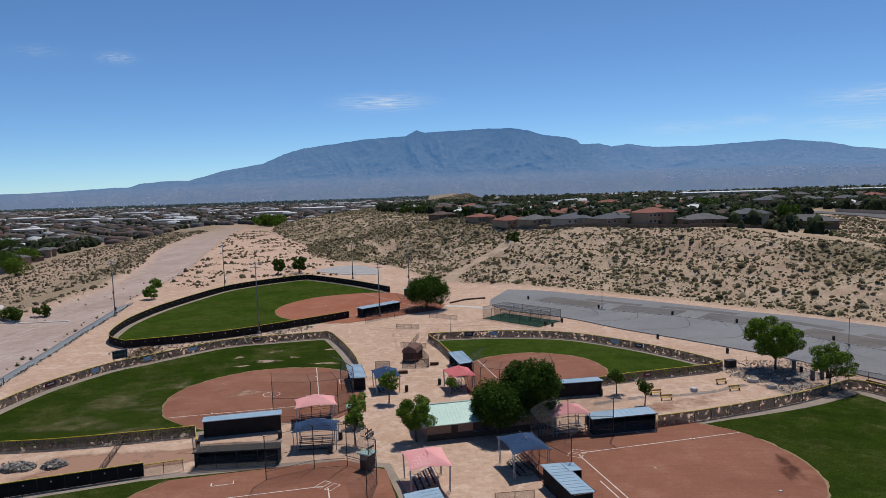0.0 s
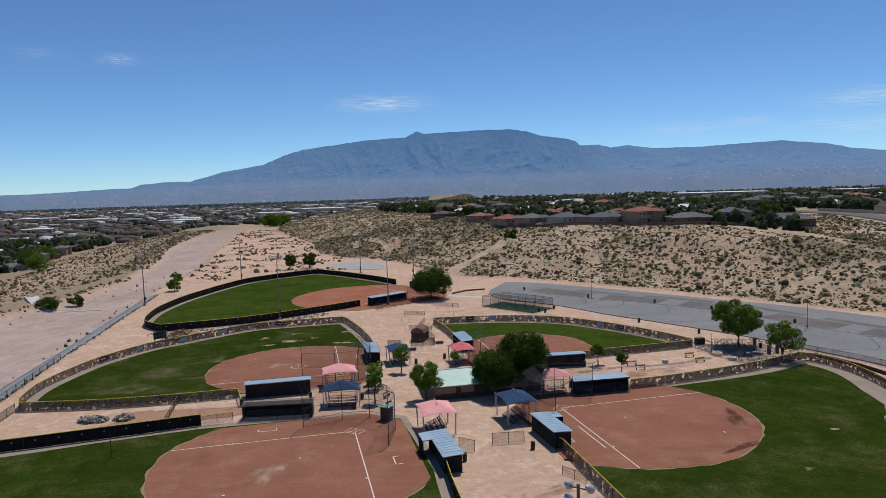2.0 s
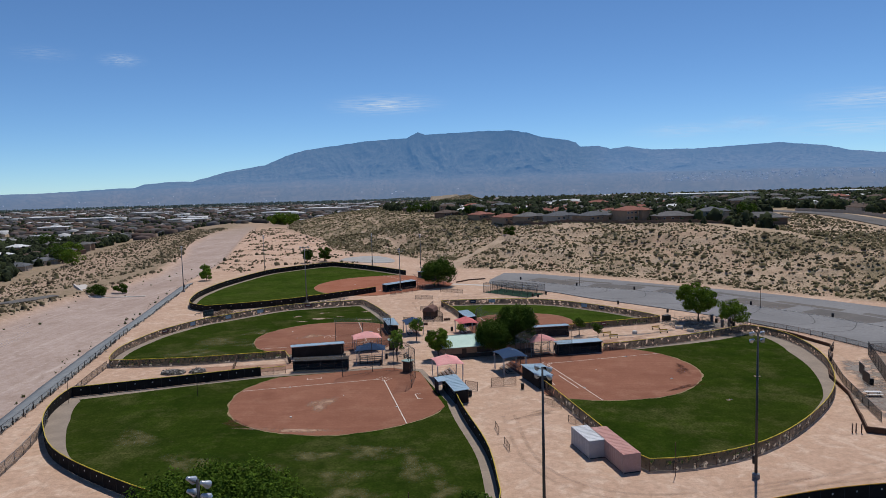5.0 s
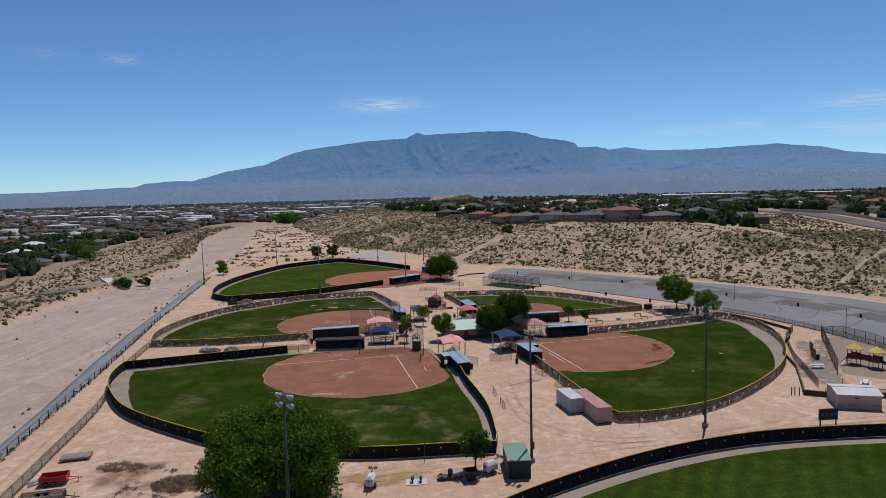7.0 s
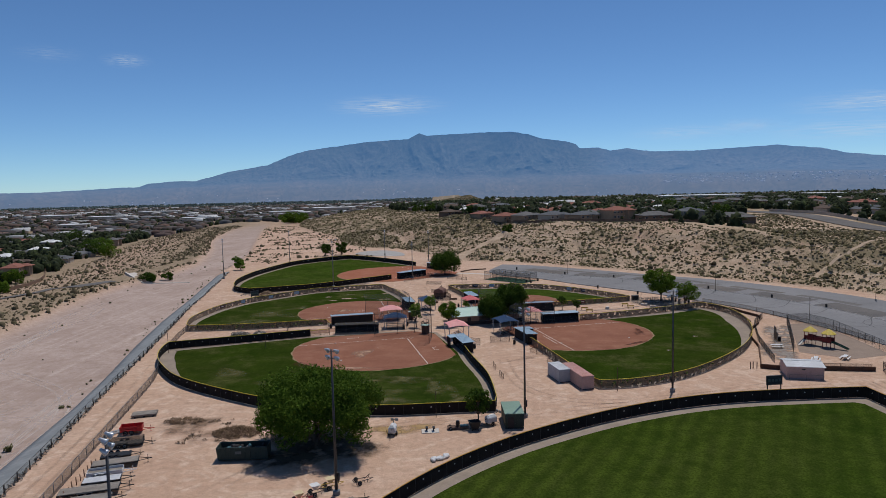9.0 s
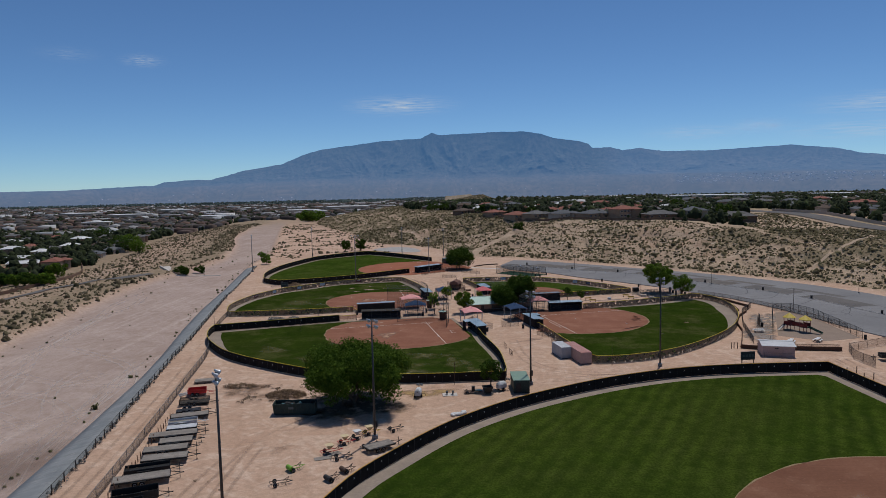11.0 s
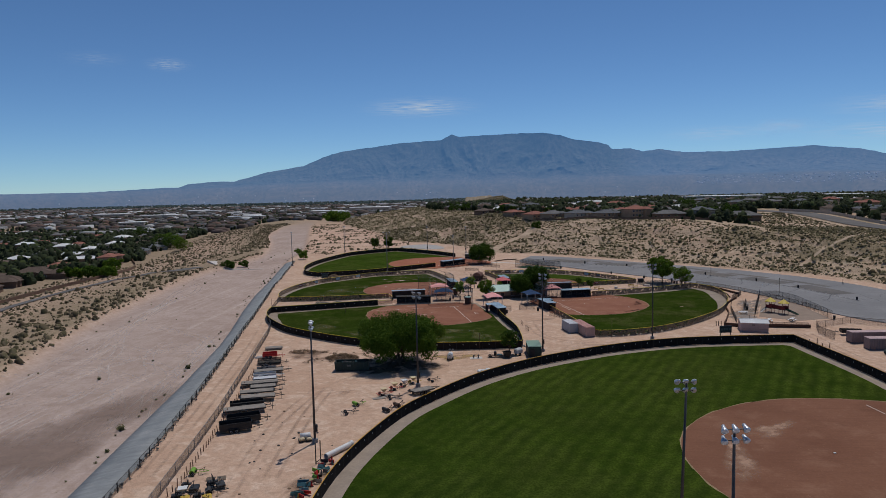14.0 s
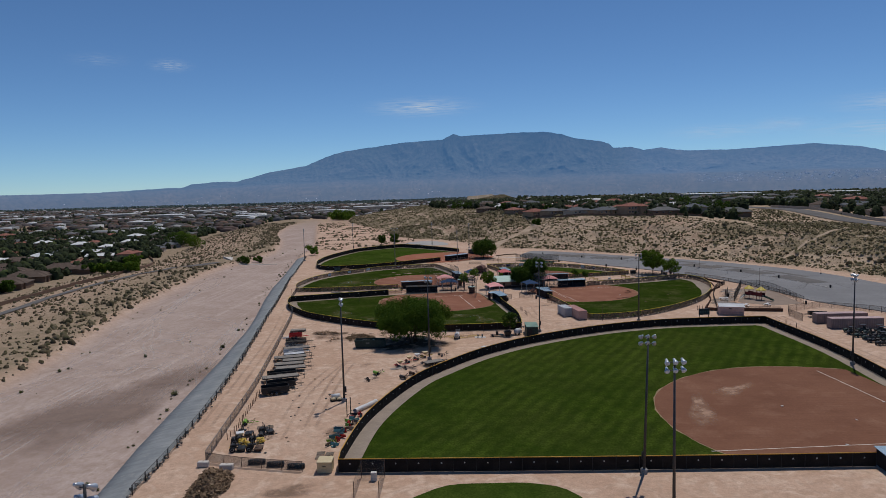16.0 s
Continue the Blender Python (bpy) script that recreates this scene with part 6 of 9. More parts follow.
def house(x, y, turn, L, W, wall_h, roof, wall, label, windows=4, wing=True, group="houses on the mesa", z=None):
    root = thing("house", x, y, level(x, y) if z is None else z, turn, label, "house", group)
    part("wall", Mesh().box((0, 0, wall_h / 2 - 0.5), (L, W, wall_h + 1)), wall, root)
    part("roof", hip_roof(L, W, wall_h, W * 0.2, 0.5), roof, root)
    if wing:
        part("wing_wall", Mesh().box((L * 0.28, -W * 0.5, wall_h / 2 - 0.5), (L * 0.36, W * 0.5, wall_h + 1)), wall, root)
        w = hip_roof(W * 0.7, L * 0.36, wall_h, W * 0.13, 0.5)
        w.v = [(L * 0.28 + q, -W * 0.48 - p, zz) for p, q, zz in w.v]
        part("wing_roof", w, roof, root)
    for k in range(windows):
        for s in range(2 if wall_h > 4.5 else 1):
            xx = -L / 2 + 1.6 + (L * 0.52 if wing else L - 3.2) * k / max(windows - 1, 1)
            win = part("window", WINDOW, None, root, m=pose(xx, -W / 2 - 0.03, 1.55 + 2.6 * s))
            part("pane", GLASS, None, win)
    part("chimney", Mesh().box((-L * 0.2, W * 0.1, wall_h + W * 0.2), (0.7, 0.7, 1.0), 0, 0.05), wall, root)
    return root


FRONT = [(111.5, 301, 12, 17.5, 11, 2.9, 0, 1, "brown brick house with a pale grey hipped roof"), (153, 291, -8, 20, 12, 2.9, 0, 1, "long brown house with a grey hipped roof"),
         (93.5, 317, 30, 15, 11, 5.4, 2, 0, "two-storey tan house with a red tiled roof"), (131, 300, 5, 12, 11, 5.2, 3, 2, "grey two-storey house with a slate roof"),
         (75, 322, 35, 15, 11, 2.9, 3, 0, "low tan house with a dark grey roof"), (58, 332, 38, 15, 11, 2.9, 3, 2, "low pale house with a dark slate roof"),
         (42, 345, 40, 14, 11, 2.9, 0, 0, "low tan house with a grey roof"), (30, 358, 42, 14, 11, 3.0, 2, 0, "low house with a bright red tiled roof"),
         (15, 386, 46, 12, 9, 3.0, 2, 0, "low tan house with a red tiled roof"), (-8, 425, 48, 13, 9, 2.9, 1, 1, "low brown house with a brown roof"),
        
         (238, 276, -8, 18, 12, 3.0, 1, 2, "low pale house above the road"), (240, 240, -6, 16, 11, 3.0, 0, 0, "low tan house above the road")]
for x, y, a, L, W, hh, r, w, say in FRONT:
    house(x, y, a, L, W, hh, ROOFS[r], STUCCO[w], say, 3 if hh < 4 else 4)

rnd = random.Random(11)
protos = {}
SAY = ["house with a grey shingle roof", "house with a brown tiled roof", "house with a red tiled roof", "house with a slate roof", "house with a pale flat-toned roof"]
WALL_SAY = ["tan stucco", "brown stucco", "pale stucco"]


def tract_house(x, y, turn, group):
    key = (rnd.choices(range(5), (28, 25, 15, 20, 12))[0], rnd.randrange(3), rnd.randrange(2))
    if key not in protos:
        L, W = 11.5 + 2.5 * key[2], 9.2
        protos[key] = house(x, y, turn, L, W, 2.9 + (2.4 if key[1] == 0 and key[2] else 0), ROOFS[key[0]], STUCCO[key[1]], WALL_SAY[key[1]] + " " + SAY[key[0]], 1, group=group)
        return
    ob = copy_thing(protos[key], pose(x, y, level(x, y), 0, 0, turn))
    tagged(ob, group=group)


taken = [(f[0], f[1]) for f in FRONT]
for iy in range(14):
    for ix in range(30):
        x, y = -70 + ix * 24 + rnd.uniform(-4, 4) + (iy % 2) * 12, 262 + iy * 27 + rnd.uniform(-4, 4)
        d = float(hill_depth(np.array([x]), np.array([y]))[0])
        if d < 108 or abs(math.atan2(x, y + 60)) > 0.62 or any(math.hypot(x - a, y - b) < 20 for a, b in taken):
            continue
        if (abs(x - 199) < 30 and y < 430) or (150 < x < 200 and y < 330):
            continue
        taken.append((x, y))
        tract_house(x, y, rnd.choice((0, 90, 180, 35)) + rnd.uniform(-8, 8), "houses on the mesa")
for x, y, a, L in ((-239, 168, 20, 21), (-262, 186, 20, 22), (-284, 206, 22, 20), (-246, 206, 24, 19), (-300, 246, 20, 19), (-232, 142, 18, 20)):
    taken.append((x, y))
    house(x, y, a, L, 12, 3.0, ROOFS[1], STUCCO[1], "long brown stucco house with a brown tiled roof", 3, group="houses in the valley")
for iy in range(17):
    for ix in range(16):
        y = 95 + iy * 27 + rnd.uniform(-5, 5)
        left = float(np.interp(y, WASH_Y, WASH_L))
        x = left - 92 - ix * 23 + rnd.uniform(-5, 5)
        if x < -160 - (y + 160) * 0.62 or rnd.random() < 0.2 or any(math.hypot(x - a, y - b) < 19 for a, b in taken):
            continue
        taken.append((x, y))
        tract_house(x, y, rnd.choice((0, 90, 20, 110)) + rnd.uniform(-8, 8), "houses in the valley")


def far_buildings(name, n, x0, x1, y0, y1, keep, seed, label):
    """Roofed boxes far off, joined."""
    rs = np.random.RandomState(seed)
    x, y = scatter(rs, n, x0, x1, y0, y1, keep)
    n = len(x)
    z = land(x, y)[0]
    L, W, H = rs.uniform(9, 17, n), rs.uniform(8, 11, n), rs.uniform(2.6, 4.0, n)
    big = rs.uniform(0, 1, n) < 0.035
    L, W, H = np.where(big, L * 2.5, L), np.where(big, W * 1.5, W), np.where(big, H * 1.4, H)
    t = rs.uniform(0, 3.14, n)
    c, s = np.cos(t), np.sin(t)
    pts = []
    for u, v, w in ((-1, -1, 0), (1, -1, 0), (1, 1, 0), (-1, 1, 0), (-1, -1, 1), (1, -1, 1), (1, 1, 1), (-1, 1, 1), (-0.4, 0, 2), (0.4, 0, 2)):
        zz = np.where(w == 0, z - 1, np.where(w == 1, z + H, z + H + np.where(big, 0.6, W * 0.16)))
        pts.append(np.stack([x + c * u * L / 2 - s * v * W / 2, y + s * u * L / 2 + c * v * W / 2, zz], 1))
    pts = np.stack(pts, 1).reshape(-1, 3)
    faces = np.array([(0, 1, 5, 4), (1, 2, 6, 5), (2, 3, 7, 6), (3, 0, 4, 7), (4, 5, 9, 8), (6, 7, 8, 9), (5, 6, 9, 9), (7, 4, 8, 8)])[:6]
    tris = np.array([(5, 6, 9), (7, 4, 8)])
    f4 = (np.arange(n)[:, None, None] * 10 + faces).reshape(-1, 4)
    f3 = (np.arange(n)[:, None, None] * 10 + tris).reshape(-1, 3)
    tone = np.repeat(np.where(big | (rs.uniform(0, 1, n) < 0.06), 1.0, rs.uniform(0, 0.9, n)), 10)
    m = tone_material(name + "_paint", [(0.06, 0.053, 0.05), (0.12, 0.098, 0.083), (0.17, 0.105, 0.083), (0.13, 0.13, 0.136), (0.085, 0.078, 0.076), (0.62, 0.62, 0.62)])
    f = np.concatenate([f4[:, [0, 1, 2]], f4[:, [0, 2, 3]], f3])
    tagged(new(name, fast_mesh(name, pts, f, m, tone=tone)), label, "buildings", kind="stuff")


def in_valley(x, y, u):
    return (hill_depth(x, y) < -12) & ((x < np.interp(y, WASH_Y, WASH_L) - 50) | (y > 780))


far_buildings("far_valley_buildings", 4400, -1900, -60, 560, 2300, in_valley, 5, "many small far houses and sheds on the valley floor")
far_buildings("far_mesa_buildings", 1500, -90, 900, 560, 1080, lambda x, y, u: hill_depth(x, y) > 108, 6, "many small far houses on the mesa")


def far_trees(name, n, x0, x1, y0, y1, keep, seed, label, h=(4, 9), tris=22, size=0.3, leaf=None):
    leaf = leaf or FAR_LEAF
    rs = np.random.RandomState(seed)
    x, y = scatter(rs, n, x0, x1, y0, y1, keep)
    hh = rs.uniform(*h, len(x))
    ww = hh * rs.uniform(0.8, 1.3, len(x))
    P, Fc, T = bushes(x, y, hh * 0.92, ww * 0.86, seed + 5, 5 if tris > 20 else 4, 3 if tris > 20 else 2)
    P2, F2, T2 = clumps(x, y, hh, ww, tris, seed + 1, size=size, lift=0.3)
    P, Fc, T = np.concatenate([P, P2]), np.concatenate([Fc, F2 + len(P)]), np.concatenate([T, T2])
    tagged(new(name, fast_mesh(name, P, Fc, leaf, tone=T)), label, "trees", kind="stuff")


tx, ty = np.array([t[0] for t in taken]), np.array([t[1] for t in taken])


def clear_of_houses(x, y):
    return np.array([np.hypot(tx - a, ty - b).min() > 6.6 for a, b in zip(x, y)])


far_trees("valley_trees", 9000, -620, -150, 90, 620, lambda x, y, u: in_valley(x, y, u) & (x < np.interp(y, WASH_Y, WASH_L) - 88 - 10 * waves(x, y, 30, 0.6)) & (u < 0.6 + 0.5 * waves(x, y, 40, 1.1)) & clear_of_houses(x, y), 21, "dark green yard trees between valley houses", (2.6, 7.8), 24, 0.18)
far_trees("far_valley_trees", 11000, -1900, -60, 600, 2400, in_valley, 23, "dark green trees spread over the far valley", (2.4, 6), 5, 0.32)
far_trees("mesa_trees", 5200, -110, 460, 262, 800, lambda x, y, u: (hill_depth(x, y) > 99) & ((x < 150) | (x > 205) | (y > 330)) & ((np.abs(x - 199) > 20) | (y > 420)) & clear_of_houses(x, y), 25, "dark green yard trees between mesa houses", (2.6, 8), 22, 0.18)
far_trees("rim_trees", 1500, -20, 330, 230, 460, lambda x, y, u: (hill_depth(x, y) > 89) & (hill_depth(x, y) < 108) & (u < 0.8) & (x < 150) & clear_of_houses(x, y) & ((np.abs(x - 199) > 20) | (y > 420)), 35, "dark green yard trees and bushes along the mesa rim", (1.6, 5), 30, 0.17)
far_trees("far_mesa_trees", 3600, -110, 900, 640, 1120, lambda x, y, u: hill_depth(x, y) > 100, 27, "dark green trees on the far mesa", (3.5, 8), 5, 0.32)
# River woods: paler, bluer leaves carry the distance haze in their colour.
far_trees("river_woods", 5200, -2400, 900, 2300, 3300, lambda x, y, u: (hill_depth(x, y) < 0) | (y > 2500), 29, "long belt of river woods paled by painted haze", (4, 8), 3, 0.45, tone_material("hazed_river_leaves", [(0.07, 0.105, 0.1), (0.1, 0.135, 0.125), (0.085, 0.12, 0.115)]))
for x, y, a, L, W, H in ((-420, 1010, 5, 60, 24, 6), (-640, 1150, 4, 70, 30, 7), (-250, 1250, 0, 80, 40, 8), (-340, 1240, 3, 60, 34, 7), (-820, 1300, 2, 70, 40, 7), (268, 690, -6, 86, 30, 7), (420, 720, -5, 46, 26, 6), (-520, 820, 12, 36, 22, 6), (-700, 1500, 0, 90, 30, 7), (-150, 1120, 0, 50, 30, 7)):
    root = thing("warehouse", x, y, level(x, y), a, "long pale warehouse with a flat white roof", "warehouse", "far warehouses")
    part("wall", Mesh().box((0, 0, H / 2 - 1), (L, W, H + 2), 0, 0.1), STUCCO[2], root)
    part("roof", Mesh().box((0, 0, H + 0.2), (L + 0.6, W + 0.6, 0.4), 0, 0.1), ROOFS[4], root)
    for k in range(6):
        part("dock_door", Mesh().box((-L * 0.4 + L * 0.16 * k, -W / 2 - 0.1, 2), (4, 0.2, 4), 0, 0.05), DOOR, root)
for x, y, a, L in ((-262, 276, 12, 20), (-290, 312, 8, 17)):
    root = thing("metal_barn", x, y, level(x, y), a, "low barn with a bright white metal roof", "barn", "white-roofed barns")
    gable_house(root, L, 10, 3.0, 1.2, 0.4, ROOFS[4], STUCCO[0])

# road and garden walls on the mesa, and a road by the valley houses
road = curve_through([(200, 60), (202, 160), (204, 220), (204, 280), (200, 345), (190, 420)], 4)


def ribbon(name, line, w, material, lift, label, category, kind="structure"):
    pts, faces = [], []
    for i, p in enumerate(line):
        d = (line[min(i + 1, len(line) - 1)] - line[max(i - 1, 0)]).normalized()
        n = Vector((-d.y, d.x))
        for s in (-1, -0.5, 0, 0.5, 1):
            q = p + n * s * w / 2
            pts.append((q.x, q.y, lift))
    pts = np.array(pts)
    pts[:, 2] += land(pts[:, 0], pts[:, 1])[0]
    for i in range(len(line) - 1):
        for k in range(4):
            faces.append((i * 5 + k, i * 5 + k + 1, (i + 1) * 5 + k + 1, (i + 1) * 5 + k))
    return tagged(new(name, fast_mesh(name, pts, faces, material, True, fade=np.tile([0.0, 0.8, 1.0, 0.8, 0.0], len(line)))), label, category, kind=kind)


SAND = surf("path_sand", (0.40, 0.3, 0.215), (0.46, 0.355, 0.265), (0.33, 0.24, 0.17), 0.3, 2.0, 0.97)
ribbon("hill_ramp", curve_through([(-2, 255), (2.5, 265), (13, 288.5), (27.5, 308)], 2), 5.5, SAND, 0.1, "bare sandy ramp cut up the scrub hillside", "path")
ribbon("hill_trail", curve_through([(131, 157), (137, 163.5), (145, 171), (155, 175.6), (164, 182), (175, 189)], 2), 1.5, SAND, 0.1, "thin sandy footpath up the scrub hillside", "path")
ribbon("road", road, 14, ASPHALT_OLD, 0.35, "grey asphalt street along the mesa rim", "road")
wall_line = curve_through([(207, 372), (215, 320), (217, 270), (216, 215), (215, 150)], 6)
gw = thing("garden_wall", wall_line[0].x, wall_line[0].y, 0, 0, "long pale block wall beside the mesa street", "wall")
for p, q in zip(wall_line, wall_line[1:]):
    mid, d = (p + q) / 2, q - p
    part("wall_panel", Mesh().box((mid.x - wall_line[0].x, mid.y - wall_line[0].y, level(mid.x, mid.y) + 0.7), (d.length + 0.05, 0.25, 2.2), math.atan2(d.y, d.x), 0.02), STUCCO[2], gw)
rim_wall = [Vector(p) for p in ((-14, 462), (0, 424), (20, 374), (35, 342), (54, 320), (68, 312), (84, 302), (101, 291), (120, 288), (142, 280))]
gw = thing("garden_wall", rim_wall[0].x, rim_wall[0].y, 0, 0, "dark brown garden wall along the mesa rim", "wall")
for p, q in zip(rim_wall, rim_wall[1:]):
    for k in range(5):
        a, b = p.lerp(q, k / 5), p.lerp(q, (k + 1) / 5)
        mid, d = (a + b) / 2, b - a
        part("wall_panel", Mesh().box((mid.x - rim_wall[0].x, mid.y - rim_wall[0].y, level(mid.x, mid.y) + 0.5), (d.length + 0.05, 0.2, 2.0), math.atan2(d.y, d.x), 0.02), STUCCO[1], gw)
bank_road = curve_through(BANK_ROAD, 5)
ribbon("road", bank_road, 5.5, ASPHALT_OLD, 0.3, "narrow grey road beside the wash bank", "road")
back_wall = curve_through([(-192, 60), (-194, 120), (-193, 150), (-192, 185), (-205, 232), (-235, 285)], 8)
gw = thing("garden_wall", back_wall[0].x, back_wall[0].y, 0, 0, "brown block wall behind the valley houses", "wall")
for p, q in zip(back_wall, back_wall[1:]):
    mid, d = (p + q) / 2, q - p
    part("wall_panel", Mesh().box((mid.x - back_wall[0].x, mid.y - back_wall[0].y, level(mid.x, mid.y) + 0.4), (d.length + 0.05, 0.25, 2.2), math.atan2(d.y, d.x), 0.02), STUCCO[1], gw)


# ---- concrete channel slope ----
def slope_material():
    m, nt, bsdf = blank("stained_concrete")
    pos = world_coord(nt)
    run = nt.nodes.new("ShaderNodeMapping")
    run.inputs["Rotation"].default_value = (0, 0, radians(-12))
    run.inputs["Scale"].default_value = (0.12, 1.1, 1)
    nt.links.new(pos, run.inputs["Vector"])
    col = blend(nt, ramp_noise(nt, 0.2, 6, 0.35, 0.65, pos), (0.2, 0.215, 0.225), (0.265, 0.275, 0.28))
    col = blend(nt, times(nt, ramp_noise(nt, 1.0, 7, 0.42, 0.68, run.outputs[0]), 0.6), col, (0.15, 0.16, 0.168))
    col = blend(nt, times(nt, ramp_noise(nt, 0.9, 6, 0.58, 0.7, pos), 0.5), col, (0.34, 0.33, 0.315))
    nt.links.new(col, bsdf.inputs["Base Color"])
    bsdf.inputs["Roughness"].default_value = 0.92
    bsdf.inputs["Specular IOR Level"].default_value = 0.06
    bump(nt, bsdf, ramp_noise(nt, 2.0, 6, 0.3, 0.7, pos), 0.5, 0.04)
    return m


SLOPE = slope_material()


def apron():
    ys_ = np.arange(-230, 227, 4.0)
    pts, faces = [], []
    for y in ys_:
        lo, hi = float(np.interp(y, BANK_Y, BANK_R)) - 0.3, float(np.interp(y, PIPE_Y, PIPE_X)) - 0.5
        for f, z in ((0, -2.4), (0, -1.42), (0.33, -0.82), (0.66, -0.28), (1.0, 0.14), (1.0, -0.6)):
            pts.append((lo + (hi - lo) * f, y, z))
    for i in range(len(ys_) - 1):
        for k in range(5):
            faces.append((i * 6 + k, i * 6 + k + 1, (i + 1) * 6 + k + 1, (i + 1) * 6 + k))
    return tagged(new("channel_slope", fast_mesh("channel_slope", pts, faces, SLOPE)), "sloping grey concrete bank lining of the wash", "channel lining", kind="structure")


apron()
rs = np.random.RandomState(31)
ry = rs.uniform(-120, 224, 900)
rx = np.interp(ry, PIPE_Y, PIPE_X) - 0.2 + rs.normal(0, 0.28, 900)
rw = rs.uniform(0.15, 0.42, 900)
P, Fc, T = clumps(rx, ry, rw, rw, 8, 33, size=0.55, lift=0.3)
tagged(new("riprap_stones", fast_mesh("riprap_stones", P + np.array([0, 0, 0.1]), Fc, tone_material("dark_stones", [(0.09, 0.088, 0.085), (0.17, 0.16, 0.15), (0.26, 0.24, 0.22)]), tone=T)), "dark loose stones along the top of the channel slope", "stones", kind="stuff")
drop = thing("drop_structure", -146, 208, 0, 0, "pale concrete chute and sill across the wash", "concrete sill")
part("chute", Mesh().add([(-9.5, 10, 1.1), (-6.5, 13, 1.1), (9.5, -5.5, -1.1), (7, -9, -1.1), (-9.5, 10, -1.4), (-6.5, 13, -1.4), (9.5, -5.5, -2.4), (7, -9, -2.4)], [(0, 1, 2, 3), (4, 5, 6, 7), (0, 1, 5, 4), (1, 2, 6, 5), (2, 3, 7, 6), (3, 0, 4, 7)]), CONCRETE_PALE, drop)
part("side_wall", Mesh().add([(-9.8, 9.7, 1.7), (-9.4, 10.1, 1.7), (7.2, -8.8, -0.7), (6.8, -9.2, -0.7), (-9.8, 9.7, -1.4), (-9.4, 10.1, -1.4), (7.2, -8.8, -2.4), (6.8, -9.2, -2.4)], [(0, 1, 2, 3), (4, 5, 6, 7), (0, 1, 5, 4), (1, 2, 6, 5), (2, 3, 7, 6), (3, 0, 4, 7)]), CONCRETE_PALE, drop)
part("sill", Mesh().box((17, -6.0, -1.75), (19, 1.0, 0.4), 0.12, 0.08), CONCRETE_PALE, drop)


# ---- storage yard ----
BLACK = surf("black_paint", (0.018, 0.018, 0.019), (0.03, 0.029, 0.028), None, 1, 7, 0.5)
RUBBER = surf("tyre_rubber", (0.018, 0.018, 0.018), (0.03, 0.03, 0.03), None, 1, 7, 0.9)
RIM = surf("wheel_rim", (0.45, 0.45, 0.45), (0.35, 0.35, 0.35), None, 2, 7, 0.4, 0.5)
DECK = surf("deck_boards", (0.25, 0.222, 0.195), (0.35, 0.315, 0.28), (0.15, 0.13, 0.115), 0.8, 5, 0.9, vary=0.45)
RED = surf("red_paint", (0.45, 0.025, 0.025), (0.5, 0.04, 0.035), None, 1, 6, 0.45)
WHITE_PAINT = surf("white_paint", (0.66, 0.66, 0.66), (0.58, 0.58, 0.58), None, 1, 6, 0.5)
LIME = surf("lime_green_paint", (0.16, 0.33, 0.03), (0.2, 0.38, 0.045), None, 1, 6, 0.5)
MUSTARD = surf("yellow_paint", (0.5, 0.34, 0.05), (0.42, 0.27, 0.04), None, 1, 6, 0.55)
TAN = surf("tan_plastic", (0.56, 0.45, 0.27), (0.6, 0.49, 0.31), None, 1, 6, 0.6)
TEAL = surf("teal_plastic", (0.05, 0.14, 0.17), (0.07, 0.18, 0.2), None, 1, 6, 0.6)
TYRE = Mesh().lathe([(0.2, -0.11), (0.32, -0.11), (0.36, -0.06), (0.36, 0.06), (0.32, 0.11), (0.2, 0.11)], 16).done("tyre", RUBBER, True)
HUB = Mesh().lathe([(0.05, -0.1), (0.2, -0.115), (0.22, -0.08), (0.22, 0.08), (0.2, 0.115), (0.05, 0.1)], 12).done("rim", RIM, True)


def wheel(root, x, y, z=0.36, scale=1.0):
    m = pose(x, y, z, 90, 0, 0) @ Matrix.Diagonal((scale, scale, scale, 1))
    w = part("wheel", TYRE, None, root, m=m)
    part("rim", HUB, None, w)


